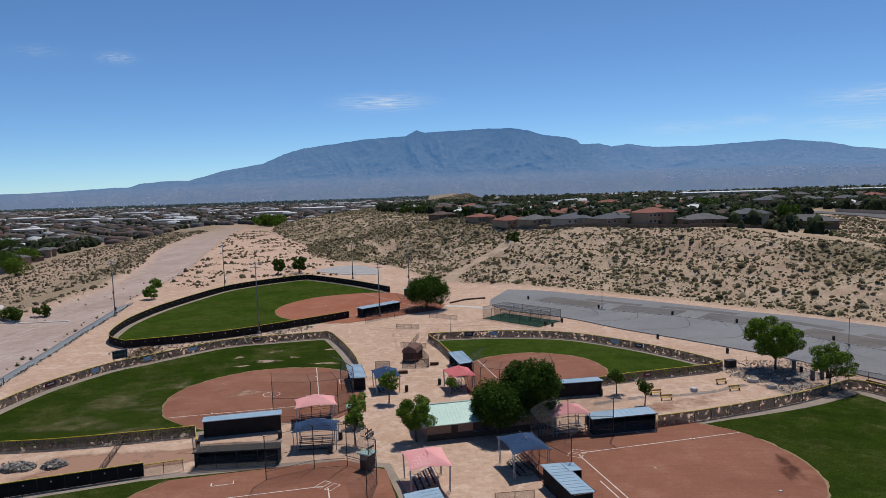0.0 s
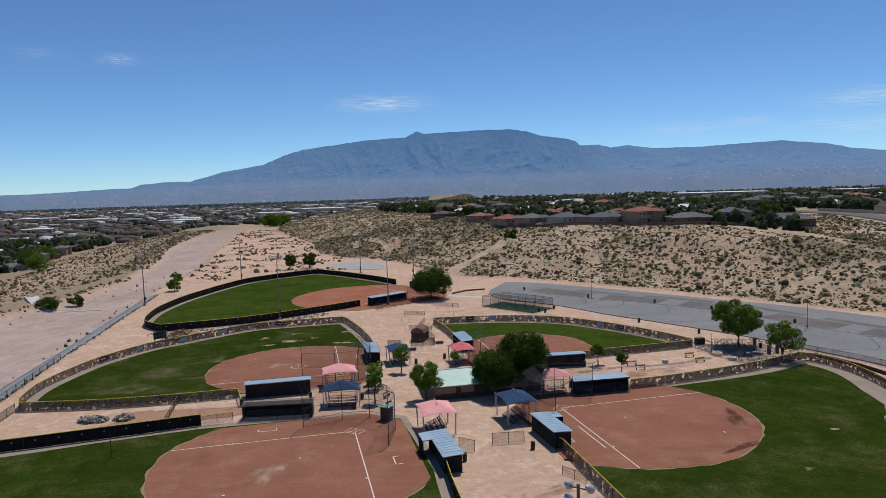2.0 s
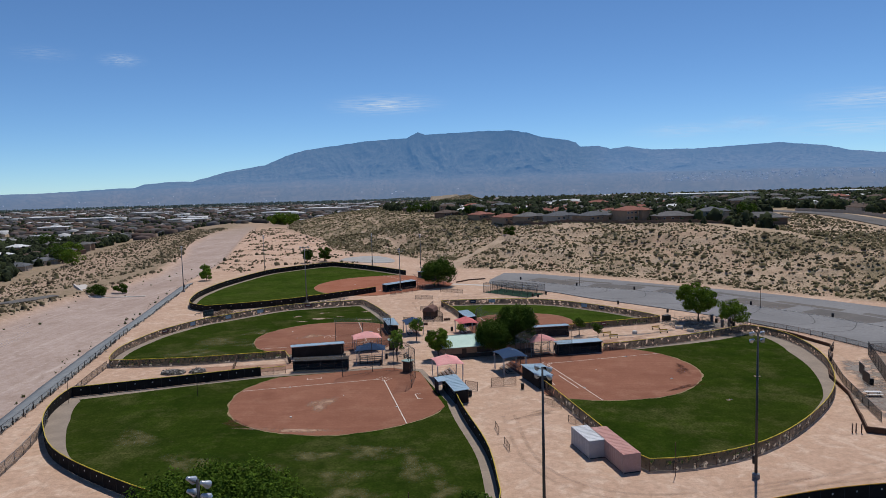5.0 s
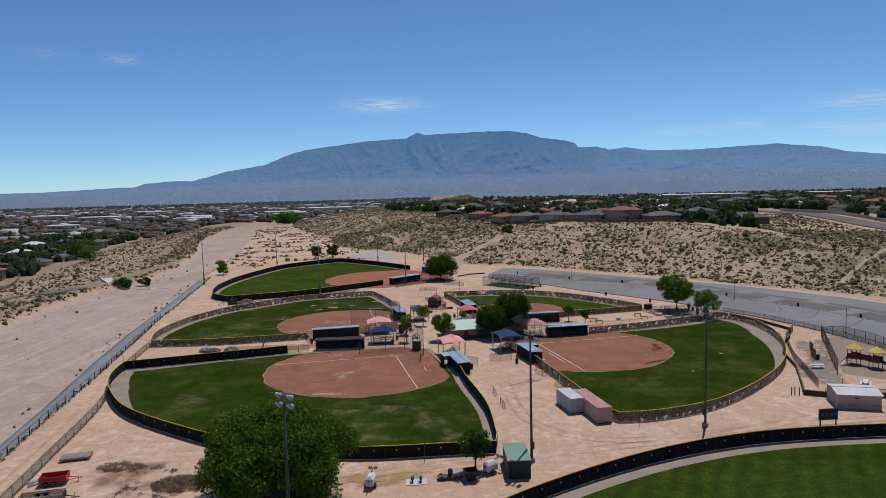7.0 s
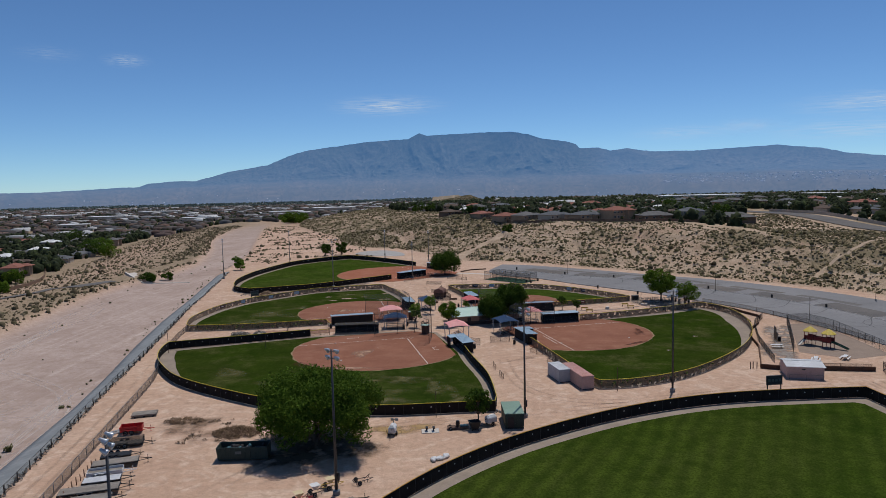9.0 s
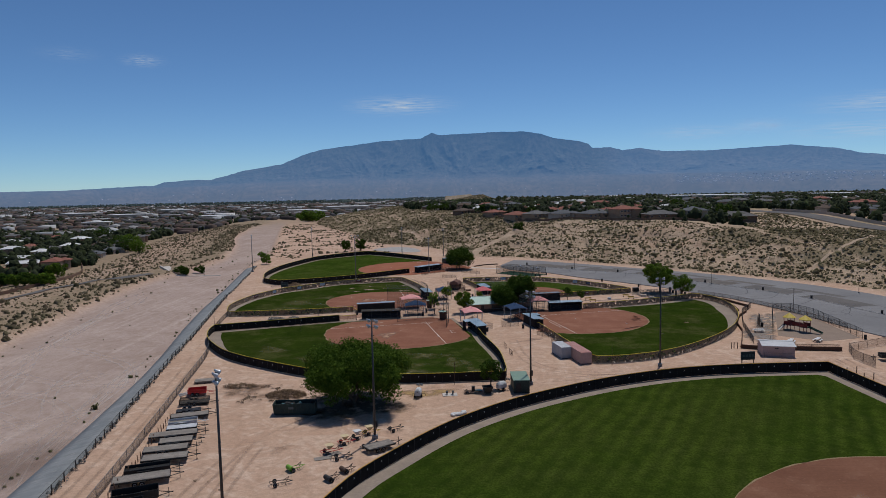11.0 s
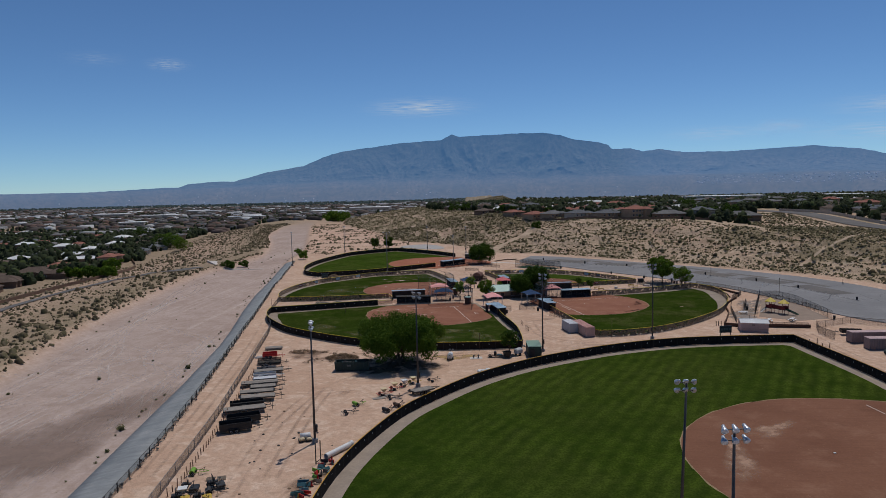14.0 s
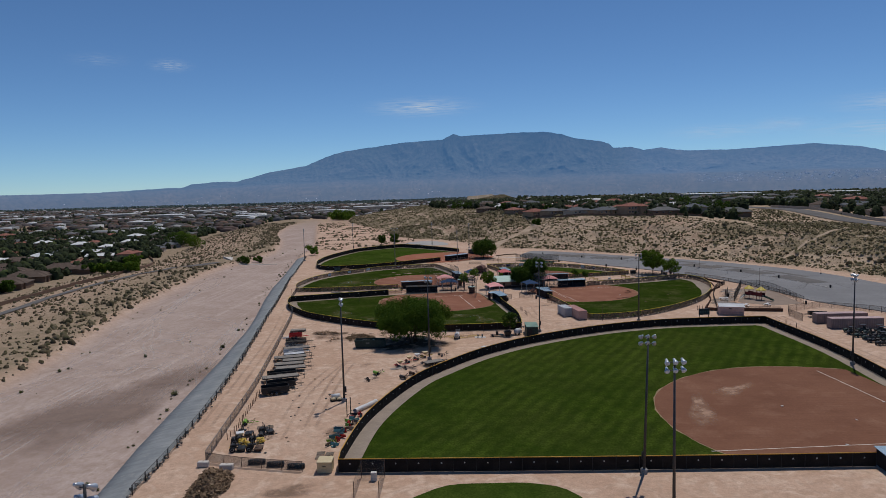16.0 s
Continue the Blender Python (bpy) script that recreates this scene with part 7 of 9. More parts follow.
def trailer(x, y, turn, L, W, deck_h, label, sides=0.0, body=BLACK, deck=DECK, ramp=False, boards=9, side_mat=None):
    """A flatbed trailer with its tongue towards +x; local origin at the middle of its deck, on the ground."""
    root = thing("trailer", x, y, 0, turn, label, "trailer", "parked trailers")
    part("frame", Mesh().box((0, -W / 2 + 0.06, deck_h - 0.13), (L, 0.12, 0.22), 0, 0.02).box((0, W / 2 - 0.06, deck_h - 0.13), (L, 0.12, 0.22), 0, 0.02)
         .box((-L / 2 + 0.05, 0, deck_h - 0.13), (0.1, W, 0.22), 0, 0.02).box((L / 2 - 0.05, 0, deck_h - 0.13), (0.1, W, 0.22), 0, 0.02), body, root)
    plank = Mesh().box((0, 0, 0), (L - 0.16, (W - 0.2) / boards - 0.015, 0.045), 0, 0.008).done("deck_board", deck)
    for k in range(boards):
        part("deck_board", plank, None, root, m=pose(0, -W / 2 + 0.1 + (W - 0.2) * (k + 0.5) / boards, deck_h))
    part("tongue", Mesh().path([(L / 2, -W * 0.32, deck_h - 0.15), (L / 2 + 1.5, 0, deck_h - 0.22), (L / 2, W * 0.32, deck_h - 0.15)], 0.06, 6), body, root)
    part("coupler", Mesh().box((L / 2 + 1.62, 0, deck_h - 0.2), (0.3, 0.12, 0.12), 0, 0.02), body, root)
    part("jack", Mesh().tube((L / 2 + 1.2, 0.12, 0), (L / 2 + 1.2, 0.12, deck_h + 0.35), 0.04, n=8).lathe([(0.1, 0), (0.1, 0.03), (0.03, 0.05)], 8, pose(L / 2 + 1.2, 0.12, 0)), body, root)
    for s in (-1, 1):
        for k in (-0.5, 0.4):
            wheel(root, k - 0.3, s * (W / 2 - 0.02 if deck_h > 0.75 else W / 2 + 0.14))
        part("fender", Mesh().box((-0.35, s * (W / 2 + 0.1), 0.8), (1.9, 0.3, 0.05), 0, 0.01), body, root)
        if sides:
            part("side_board", Mesh().box((0, s * (W / 2 - 0.03), deck_h + sides / 2), (L, 0.05, sides), 0, 0.01), side_mat or body, root)
            part("side_rail", Mesh().tube((-L / 2, s * (W / 2 - 0.03), deck_h + sides + 0.04), (L / 2, s * (W / 2 - 0.03), deck_h + sides + 0.04), 0.04, n=6), side_mat or body, root)
    if sides:
        for e in (-1, 1):
            part("end_board", Mesh().box((e * (L / 2 - 0.03), 0, deck_h + sides / 2), (0.05, W, sides), 0, 0.01), side_mat or body, root)
    if ramp:
        part("ramp", Mesh().box((-L / 2 - 0.1, 0, deck_h + 0.75), (0.08, W - 0.2, 1.5), 0, 0.02), body, root)
    return root


trailer(-41.9, -41.4, 24, 5.2, 2.3, 0.7, "black dump trailer with high sides on dirt", sides=0.9, deck=BLACK)
trailer(-42.0, -37.4, 24, 5.6, 2.3, 0.7, "black dump trailer with a rail and dark load bed", sides=0.75, deck=BLACK)
trailer(-43.8, -32.0, 22, 7.4, 2.6, 0.95, "black flatbed trailer with weathered plank deck", sides=0)
trailer(-44.6, -28.6, 22, 6.0, 2.2, 0.6, "black low trailer with dark deck", deck=BLACK, sides=0.4)
trailer(-43.8, -24.8, 16, 6.4, 2.5, 0.95, "flatbed trailer with pale plank deck")
trailer(-45.2, -21.4, 18, 6.4, 2.4, 0.9, "flatbed trailer with grey plank deck and ramp")
trailer(-45.1, -18.0, 18, 5.0, 2.4, 0.9, "short flatbed trailer with pale plank deck")
trailer(-46.8, -15.0, 18, 7.3, 2.4, 0.85, "flatbed trailer with worn plank deck")
trailer(-46.8, -11.8, 18, 4.8, 2.1, 0.8, "light trailer with pale deck", deck=WHITE_METAL)
trailer(-47.8, -9.0, 20, 4.6, 2.0, 0.6, "white-framed equipment trailer on dirt", body=WHITE_PAINT, sides=0.3)
trailer(-48.0, -5.7, 20, 6.2, 2.3, 0.8, "flatbed trailer with grey deck")
trailer(-49.6, -2.4, 20, 4.2, 1.9, 0.5, "small dark low trailer", deck=BLACK)
trailer(-50.4, 2.2, 15, 5.2, 2.1, 0.55, "grey mesh-sided utility trailer", sides=0.6, side_mat=NET)
trailer(-52.2, 8.0, 16, 3.4, 1.9, 0.7, "red dump trailer on two wheels", sides=0.55, body=RED, deck=RED, side_mat=RED)
stack = thing("plank_stack", -54.0, 16.6, 0, 16, "stack of dark weathered plank decking on bearers", "planks")
bearer = Mesh().box((0, 0, 0.1), (0.2, 2.4, 0.2), 0, 0.02).done("bearer", BROWN)
long_plank = Mesh().box((0, 0, 0), (4.0, 0.3, 0.07), 0, 0.01).done("plank", DECK)
for sx in (-1.5, 0, 1.5):
    part("bearer", bearer, None, stack, m=pose(sx, 0, 0))
for layer in range(4):
    for k in range(7):
        part("plank", long_plank, None, stack, m=pose(random.Random(layer * 9 + k).uniform(-0.12, 0.12), -1.0 + 0.335 * k, 0.25 + 0.085 * layer, 0, 0, random.Random(k).uniform(-1, 1)))
trailer(-12.9, -20.2, 38, 4.6, 2.2, 0.85, "flatbed trailer with pale deck beside the black fence")
for k in range(4):
    pipe = thing("loose_pipe", -54.4 + 0.25 * k, 10.0 - 0.4 * k, 0.08 + 0.05 * (k % 2), 52 + k, "long white plastic pipe lying on the ground", "pipe", "loose pipes")
    part("tube", Mesh().tube((-2.6, 0, 0), (2.6, 0, 0), 0.09, n=10), WHITE_PAINT, pipe, smooth=True)

stub = Mesh().tube((0, 0, 0), (0, 0, 1.0), 0.07, 0.065, 8).done("stub", surf("orange_rust", (0.2, 0.105, 0.06), (0.13, 0.075, 0.05), None, 2.0, 9, 0.8), True)
for k in range(44):
    y = -66 + k * 1.42
    x = float(np.interp(y, [-62.5, -38.7, -13.8, 12], [-42.1, -45.6, -50.2, -54.6])) + 0.3
    post = thing("wooden_stake", x, y, 0, 0, "short rusty steel stake in the dirt", "stake", "stakes beside the trailers")
    part("shaft", stub, None, post, m=pose(0, 0, 0, random.Random(k).uniform(-6, 6), random.Random(k + 50).uniform(-6, 6), 0) @ Matrix.Diagonal((1, 1, random.Random(k).uniform(0.8, 1.35), 1)))
    part("tip", Mesh().lathe([(0.08, 0), (0.1, 0.04), (0.02, 0.08)], 8), RUST, post)

bin_ = thing("roll_off_dumpster", -30.0, -3.2, 0, 4, "long dark green roll-off dumpster under the big tree", "dumpster")
part("hull", Mesh().add([(-3.6, -1.2, 0.25), (3.6, -1.2, 0.25), (3.6, 1.2, 0.25), (-3.6, 1.2, 0.25), (-3.8, -1.25, 2.1), (3.6, -1.25, 2.1), (3.6, 1.25, 2.1), (-3.8, 1.25, 2.1), (-3.7, -1.15, 2.1), (3.5, -1.15, 2.1), (3.5, 1.15, 2.1), (-3.7, 1.15, 2.1), (-3.5, -1.1, 0.5), (3.5, -1.1, 0.5), (3.5, 1.1, 0.5), (-3.5, 1.1, 0.5)],
     [(0, 1, 2, 3), (0, 1, 5, 4), (1, 2, 6, 5), (2, 3, 7, 6), (3, 0, 4, 7), (4, 5, 9, 8), (5, 6, 10, 9), (6, 7, 11, 10), (7, 4, 8, 11), (8, 9, 13, 12), (9, 10, 14, 13), (10, 11, 15, 14), (11, 8, 12, 15), (12, 13, 14, 15)]), GREEN_METAL, bin_)
for k in range(10):
    part("rib", Mesh().box((-3.3 + 0.73 * k, -1.28, 1.15), (0.1, 0.1, 1.8), 0, 0.01), GREEN_METAL, bin_)
part("skid", Mesh().box((0, -0.5, 0.12), (7, 0.2, 0.24)).box((0, 0.5, 0.12), (7, 0.2, 0.24)), DARK, bin_)
part("marking_bar", Mesh().box((-0.6, -1.35, 1.35), (0.9, 0.03, 0.4)), surf("faded_marking", (0.16, 0.18, 0.17), (0.12, 0.14, 0.13), None, 2, 6, 0.8), bin_)


junk = random.Random(4)
for k in range(16):
    part("rubbish_bag", Mesh().box((junk.uniform(-3.0, 3.0), junk.uniform(-0.7, 0.7), junk.uniform(1.3, 1.75)), (junk.uniform(0.5, 1.0), junk.uniform(0.4, 0.8), junk.uniform(0.4, 0.7)), junk.uniform(0, 3), 0.16), (BLACK, DARK, BLACK, TEAL, GALV)[k % 5], bin_)
sacks = thing("white_sacks", -1.3, -4.4, 0, 30, "pile of white plastic sheeting beside the black fence", "sheeting")
for k in range(7):
    part("sack", Mesh().box((-1.2 + 0.4 * k, junk.uniform(-0.3, 0.3), 0.22), (junk.uniform(0.6, 1.1), junk.uniform(0.5, 0.9), 0.4), junk.uniform(0, 3), 0.12), WHITE_PAINT, sacks)


def implement(x, y, turn, L, paint, label, hopper=None, reel=False):
    """A towed groundskeeping machine: bar frame, wheels, a tool body and maybe a hopper."""
    root = thing("field_implement", x, y, 0, turn, label, "farm implement", "parked implements")
    part("frame", Mesh().path([(-L / 2, -0.5, 0.45), (L / 2, -0.4, 0.45), (L / 2 + 0.8, 0, 0.4), (L / 2, 0.4, 0.45), (-L / 2, 0.5, 0.45), (-L / 2, -0.5, 0.45)], 0.05), paint, root)
    for s in (-1, 1):
        wheel(root, -L * 0.2, s * 0.75, 0.3, 0.83)
    part("axle", Mesh().tube((-L * 0.2, -0.75, 0.3), (-L * 0.2, 0.75, 0.3), 0.04, n=6), DARK, root)
    part("hitch", Mesh().path([(L / 2, 0, 0.4), (L / 2 + 0.3, 0, 1.0), (L / 2 - 0.5, 0, 0.5)], 0.04), DARK, root)
    if reel:
        part("reel", Mesh().tube((-L * 0.3, -0.7, 0.5), (-L * 0.3, 0.7, 0.5), 0.32, n=14), paint, root)
    tines = Mesh()
    for k in range(5):
        tines.path([(-L * 0.4 + L * 0.2 * k, -0.4, 0.45), (-L * 0.4 + L * 0.2 * k, -0.55, 0.12)], 0.03)
    part("tines", tines.tube((-L * 0.42, -0.4, 0.45), (L * 0.42, -0.4, 0.45), 0.03, n=6), DARK, root)
    if hopper:
        part("hopper", Mesh().add([(-0.6, -0.6, 1.35), (0.6, -0.6, 1.35), (0.6, 0.6, 1.35), (-0.6, 0.6, 1.35), (-0.15, -0.15, 0.7), (0.15, -0.15, 0.7), (0.15, 0.15, 0.7), (-0.15, 0.15, 0.7)],
             [(0, 1, 5, 4), (1, 2, 6, 5), (2, 3, 7, 6), (3, 0, 4, 7), (4, 5, 6, 7), (0, 1, 2, 3)]), hopper, root)
    return root


implement(-17.0, -15.6, 35, 1.6, DARK, "seed spreader with a white hopper on dirt", WHITE_PAINT)
implement(-18.6, -17.8, 30, 2.0, RED, "red spreader with a cream hopper", TAN)
implement(-20.2, -21.6, 28, 2.6, RED, "red tiller implement on dirt", TAN)
implement(-15.4, -13.6, 30, 2.2, MUSTARD, "yellow grading implement under the tree edge", TAN)
implement(-18.2, -23.8, 15, 2.4, DARK, "dark drag harrow on dirt")
implement(-24.0, -27.8, 40, 1.8, LIME, "lime green mower deck on dirt", reel=True)
implement(-24.8, -32.6, 20, 2.2, DARK, "dark rake implement lying on dirt")
implement(-14.6, -19.8, 35, 2.4, GALV, "grey frame harrow on dirt")
implement(-11.6, -12.2, 30, 2.0, DARK, "dark aerator implement near the fence")
implement(-18.0, -31.2, 45, 1.4, DARK, "small black roller near the fence", reel=True)
implement(-16.4, -28.4, 40, 1.4, RUST, "small rusty roller near the fence", reel=True)
implement(-41.0, -58.8, 10, 1.8, LIME, "lime green mower deck beside stakes", reel=True)
implement(-38.8, -69.6, 60, 2.4, MUSTARD, "yellow rusty harrow gang in the yard corner")
implement(-36.6, -68.6, 40, 2.4, MUSTARD, "yellow rusty disc gang in the yard corner", reel=True)
implement(-39.6, -66.2, 20, 2.4, DARK, "dark cultivator in the yard corner", WHITE_PAINT)
implement(-36.0, -64.8, 20, 2.2, DARK, "dark box scraper in the yard corner", reel=True)
mat_ = thing("plywood_sheet", -20.8, -23.6, 0.03, 22, "pale plywood sheets lying on dirt", "plywood")
part("sheet", Mesh().box((0, 0, 0.03), (2.4, 1.2, 0.05), 0, 0.01), DECK, mat_)
part("sheet", Mesh().box((1.7, 1.0, 0.05), (2.4, 1.2, 0.05), 0.3, 0.01), DECK, mat_)


def light_tower(x, y, turn):
    root = thing("light_tower_trailer", x, y, 0, turn, "white towable light tower generator on wheels", "generator", "towable light towers")
    part("cabinet", Mesh().box((0, 0, 0.95), (1.9, 1.1, 0.95), 0, 0.12), WHITE_PAINT, root)
    part("hood", Mesh().add([(-0.9, -0.5, 1.42), (0.9, -0.5, 1.42), (0.9, 0.5, 1.42), (-0.9, 0.5, 1.42), (-0.6, -0.2, 1.75), (0.7, -0.2, 1.75), (0.7, 0.2, 1.75), (-0.6, 0.2, 1.75)], [(0, 1, 5, 4), (1, 2, 6, 5), (2, 3, 7, 6), (3, 0, 4, 7), (4, 5, 6, 7)]), WHITE_PAINT, root)
    part("mast", Mesh().tube((-1.2, 0, 1.2), (1.6, 0, 1.95), 0.07, n=8), DARK, root)
    for s in (-1, 1):
        wheel(root, -0.1, s * 0.65)
        part("lamp", Mesh().box((1.7, s * 0.35, 1.95), (0.2, 0.5, 0.4), 0, 0.04), ALU, root)
        part("outrigger", Mesh().path([(0.8, s * 0.5, 0.5), (0.9, s * 1.2, 0.45), (0.9, s * 1.2, 0)], 0.035), DARK, root)
    part("drawbar", Mesh().tube((-0.9, 0, 0.5), (-2.4, 0, 0.4), 0.05, n=6), DARK, root)


light_tower(-9.1, 5.6, 85)
light_tower(6.6, 9.6, 40)
pad = thing("spring_rider_pad", -3.2, 7.0, 0, 5, "pale slab with two dark spring seats", "play equipment")
part("slab", Mesh().box((0, 0, 0.05), (2.8, 1.9, 0.1), 0, 0.02), CONCRETE_PALE, pad)
for s in (-0.55, 0.55):
    part("seat", Mesh().box((s, 0, 0.62), (0.4, 0.9, 0.25), 0, 0.08).tube((s, 0, 0.1), (s, 0, 0.5), 0.12, n=10), BLACK, pad)
cart = thing("hose_cart", 1.2, 8.0, 0, 8, "low steel cart with a black barrel and teal sheets", "cart")
part("bed", Mesh().box((0, 0, 0.4), (3.4, 1.2, 0.08), 0, 0.01), RUST, cart)
part("barrel", Mesh().lathe([(0.28, 0.45), (0.33, 0.7), (0.33, 1.1), (0.28, 1.35)], 12), BLACK, cart)
part("load", Mesh().box((1.0, 0, 0.52), (1.2, 0.8, 0.14), 0, 0.03), TEAL, cart)
for s in (-1, 1):
    wheel(cart, -1.2, s * 0.55, 0.3, 0.83)
hop = thing("steel_hopper", 3.9, 7.4, 0, 15, "black steel hopper bin beside a small tree", "hopper")
part("bin", Mesh().add([(-0.9, -0.8, 1.5), (0.9, -0.8, 1.5), (0.9, 0.8, 1.5), (-0.9, 0.8, 1.5), (-0.5, -0.5, 0.2), (0.5, -0.5, 0.2), (0.5, 0.5, 0.2), (-0.5, 0.5, 0.2), (-0.8, -0.7, 1.5), (0.8, -0.7, 1.5), (0.8, 0.7, 1.5), (-0.8, 0.7, 1.5), (-0.4, -0.4, 0.5), (0.4, -0.4, 0.5), (0.4, 0.4, 0.5), (-0.4, 0.4, 0.5)],
     [(0, 1, 5, 4), (1, 2, 6, 5), (2, 3, 7, 6), (3, 0, 4, 7), (4, 5, 6, 7), (0, 1, 9, 8), (1, 2, 10, 9), (2, 3, 11, 10), (3, 0, 8, 11), (8, 9, 13, 12), (9, 10, 14, 13), (10, 11, 15, 14), (11, 8, 12, 15), (12, 13, 14, 15)]), BLACK, hop)
part("leg", Mesh().tube((-0.5, -0.5, 0), (-0.5, -0.5, 0.4), 0.05).tube((0.5, 0.5, 0), (0.5, 0.5, 0.4), 0.05).tube((0.5, -0.5, 0), (0.5, -0.5, 0.4), 0.05).tube((-0.5, 0.5, 0), (-0.5, 0.5, 0.4), 0.05), BLACK, hop)
# pole-side tank, big pipe, frame and boxes
tank = thing("tank_skid", -28.9, -45.6, 0, 20, "white plastic tank and sacks on a low skid", "tank")
part("tank", Mesh().tube((-0.8, 0.2, 0.75), (0.8, 0.2, 0.75), 0.45, n=14), WHITE_PAINT, tank, smooth=True)
part("skid", Mesh().box((0, 0, 0.15), (2.2, 1.5, 0.3), 0, 0.04), DARK, tank)
part("sack", Mesh().box((-0.6, -0.6, 0.5), (0.9, 0.6, 0.45), 0.2, 0.15).box((0.5, -0.65, 0.45), (0.8, 0.55, 0.35), -0.2, 0.12), TAN, tank)
roll = thing("culvert_pipe", -22.4, -50.4, 0, 62, "fat white culvert pipe lying beside the fence", "pipe")
part("shell", Mesh().tube((-3, 0, 0.42), (3, 0, 0.42), 0.42, n=18, caps=False).tube((-3, 0, 0.42), (3, 0, 0.42), 0.37, n=18, caps=False), WHITE_PAINT, roll, smooth=True)
part("collar", Mesh().tube((2.6, 0, 0.42), (3.05, 0, 0.42), 0.47, n=18, caps=False), WHITE_PAINT, roll)
# Upright steel frame of unknown use; the gate category is only assumed.
gate = thing("steel_gateway", -24.6, -54.4, 0, 70, "tall black steel frame beside the fence", "gate")
part("upright", Mesh().box((-0.6, 0, 1.6), (0.12, 0.12, 3.2), 0, 0.01), BLACK, gate)
part("upright", Mesh().box((0.6, 0, 1.6), (0.12, 0.12, 3.2), 0, 0.01), BLACK, gate)
part("crossbar", Mesh().box((0, 0, 0.3), (1.2, 0.1, 0.1), 0, 0.01), BLACK, gate)
rnd = random.Random(5)
for k in range(34):
    f = k / 33
    x, y = -23.0 - 1.6 * f + rnd.uniform(-0.9, 0.9), -54 - 15 * f + rnd.uniform(-0.7, 0.7)
    paint, word = rnd.choice([(RED, "red"), (ORANGE, "orange"), (TEAL, "teal"), (BLACK, "black"), (LIME, "green"), (WOOD, "wooden"), (TEAL, "blue-green"), (RED, "red")])
    ob = thing("stored_barricade", x, y, 0, rnd.uniform(0, 180), word + " barricade and scrap piled beside the fence", "barricade", "piled barricades")
    if k % 3:
        part("panel", Mesh().box((0, 0, 0.45), (rnd.uniform(0.8, 1.9), 0.12, 0.5), 0, 0.03, Matrix.Rotation(rnd.uniform(-0.7, 0.7), 4, "X")), paint, ob)
        part("foot", Mesh().box((0, 0, 0.06), (0.5, 0.7, 0.12), 0, 0.02), paint, ob)
    else:
        part("cone", Mesh().lathe([(0.2, 0.05), (0.05, 0.75), (0.03, 0.78)], 10), paint, ob)
        part("foot", Mesh().box((0, 0, 0.04), (0.5, 0.5, 0.08), 0, 0.02), BLACK, ob)
box_ = thing("tan_storage_box", -23.0, -77.6, 0, 4, "tan plastic storage box at the fence corner", "storage box")
part("body", Mesh().box((0, 0, 0.75), (2.0, 2.2, 1.5), 0, 0.06), TAN, box_)
part("lid", Mesh().box((0, 0, 1.55), (2.15, 2.35, 0.16), 0, 0.05), TAN, box_, "cream lid")
part("handle", Mesh().box((0, -1.14, 1.0), (0.5, 0.06, 0.1), 0, 0.02), BLACK, box_)
for x, y, a, w in ((-37.4, -77.5, 4, 1.9), (-41.2, -76.6, 4, 1.6)):
    blk = thing("concrete_block", x, y, 0, a, "grey concrete barrier block on dirt", "concrete block", "barrier blocks")
    part("block", Mesh().box((0, 0, 0.4), (w, 0.8, 0.8), 0, 0.08), CONCRETE_PALE, blk)
    part("lifting_eye", Mesh().tube((-0.15, 0, 0.78), (0.15, 0, 0.9), 0.02), RUST, blk)
for x, y, a in ((-30.6, -76.4, 5), (-27.4, -77.0, 3), (-33.6, -75.6, 8)):
    pal = thing("bundled_netting", x, y, 0, a, "bundle of dark netting on the yard ground", "netting", "netting bundles")
    part("roll", Mesh().tube((-1.2, 0, 0.35), (1.2, 0, 0.35), 0.36, n=12).tube((-1.1, 0.5, 0.3), (1.0, 0.55, 0.3), 0.28, n=12), BLACK, pal, smooth=True)
    part("strap", Mesh().tube((-0.5, 0, 0.35), (-0.4, 0, 0.35), 0.38, n=12).tube((0.4, 0, 0.35), (0.5, 0, 0.35), 0.38, n=12), RUST, pal)
cage2 = thing("pitching_cage", -15.6, -83.5, 0, 3, "small chain-link pitching cage behind the fence", "cage")
for sx in (-1.6, 1.6):
    for sy in (-3.5, 3.5):
        part("post", Mesh().tube((sx, sy, 0), (sx, sy, 2.6), 0.045, n=8), RUST, cage2)
    part("net", Mesh().quad((sx, -3.5, 0.05), (sx, 3.5, 0.05), (sx, 3.5, 2.6), (sx, -3.5, 2.6)), LINK_FINE, cage2)
part("net", Mesh().quad((-1.6, 3.5, 0.05), (1.6, 3.5, 0.05), (1.6, 3.5, 2.6), (-1.6, 3.5, 2.6)), LINK_FINE, cage2)
part("box", Mesh().box((0.2, 2.6, 0.6), (0.8, 0.6, 1.2), 0, 0.04), PATCHY, cage2)


def mound(name, x, y, w, d, h, material, label, category, seed):
    rs = np.random.RandomState(seed)
    n = 30
    gx_, gy_ = np.meshgrid(np.linspace(-1, 1, n), np.linspace(-1, 1, n))
    r = np.hypot(gx_, gy_)
    z = h * ease(1 - r) * (1 + 0.25 * waves(gx_ * 6, gy_ * 6, 1.2, seed)) - 0.06 + rs.normal(0, 0.03, r.shape) * (r < 0.9)
    at = (np.arange(n - 1)[:, None] * n + np.arange(n - 1)).ravel()
    me = fast_mesh(name, np.stack([gx_ * w / 2, gy_ * d / 2, z], -1).reshape(-1, 3), np.stack([at, at + 1, at + n + 1, at + n], 1), material, True)
    ob = new(name, me)
    ob.matrix_basis = pose(x, y, level(x, y))
    return tagged(ob, label, category)


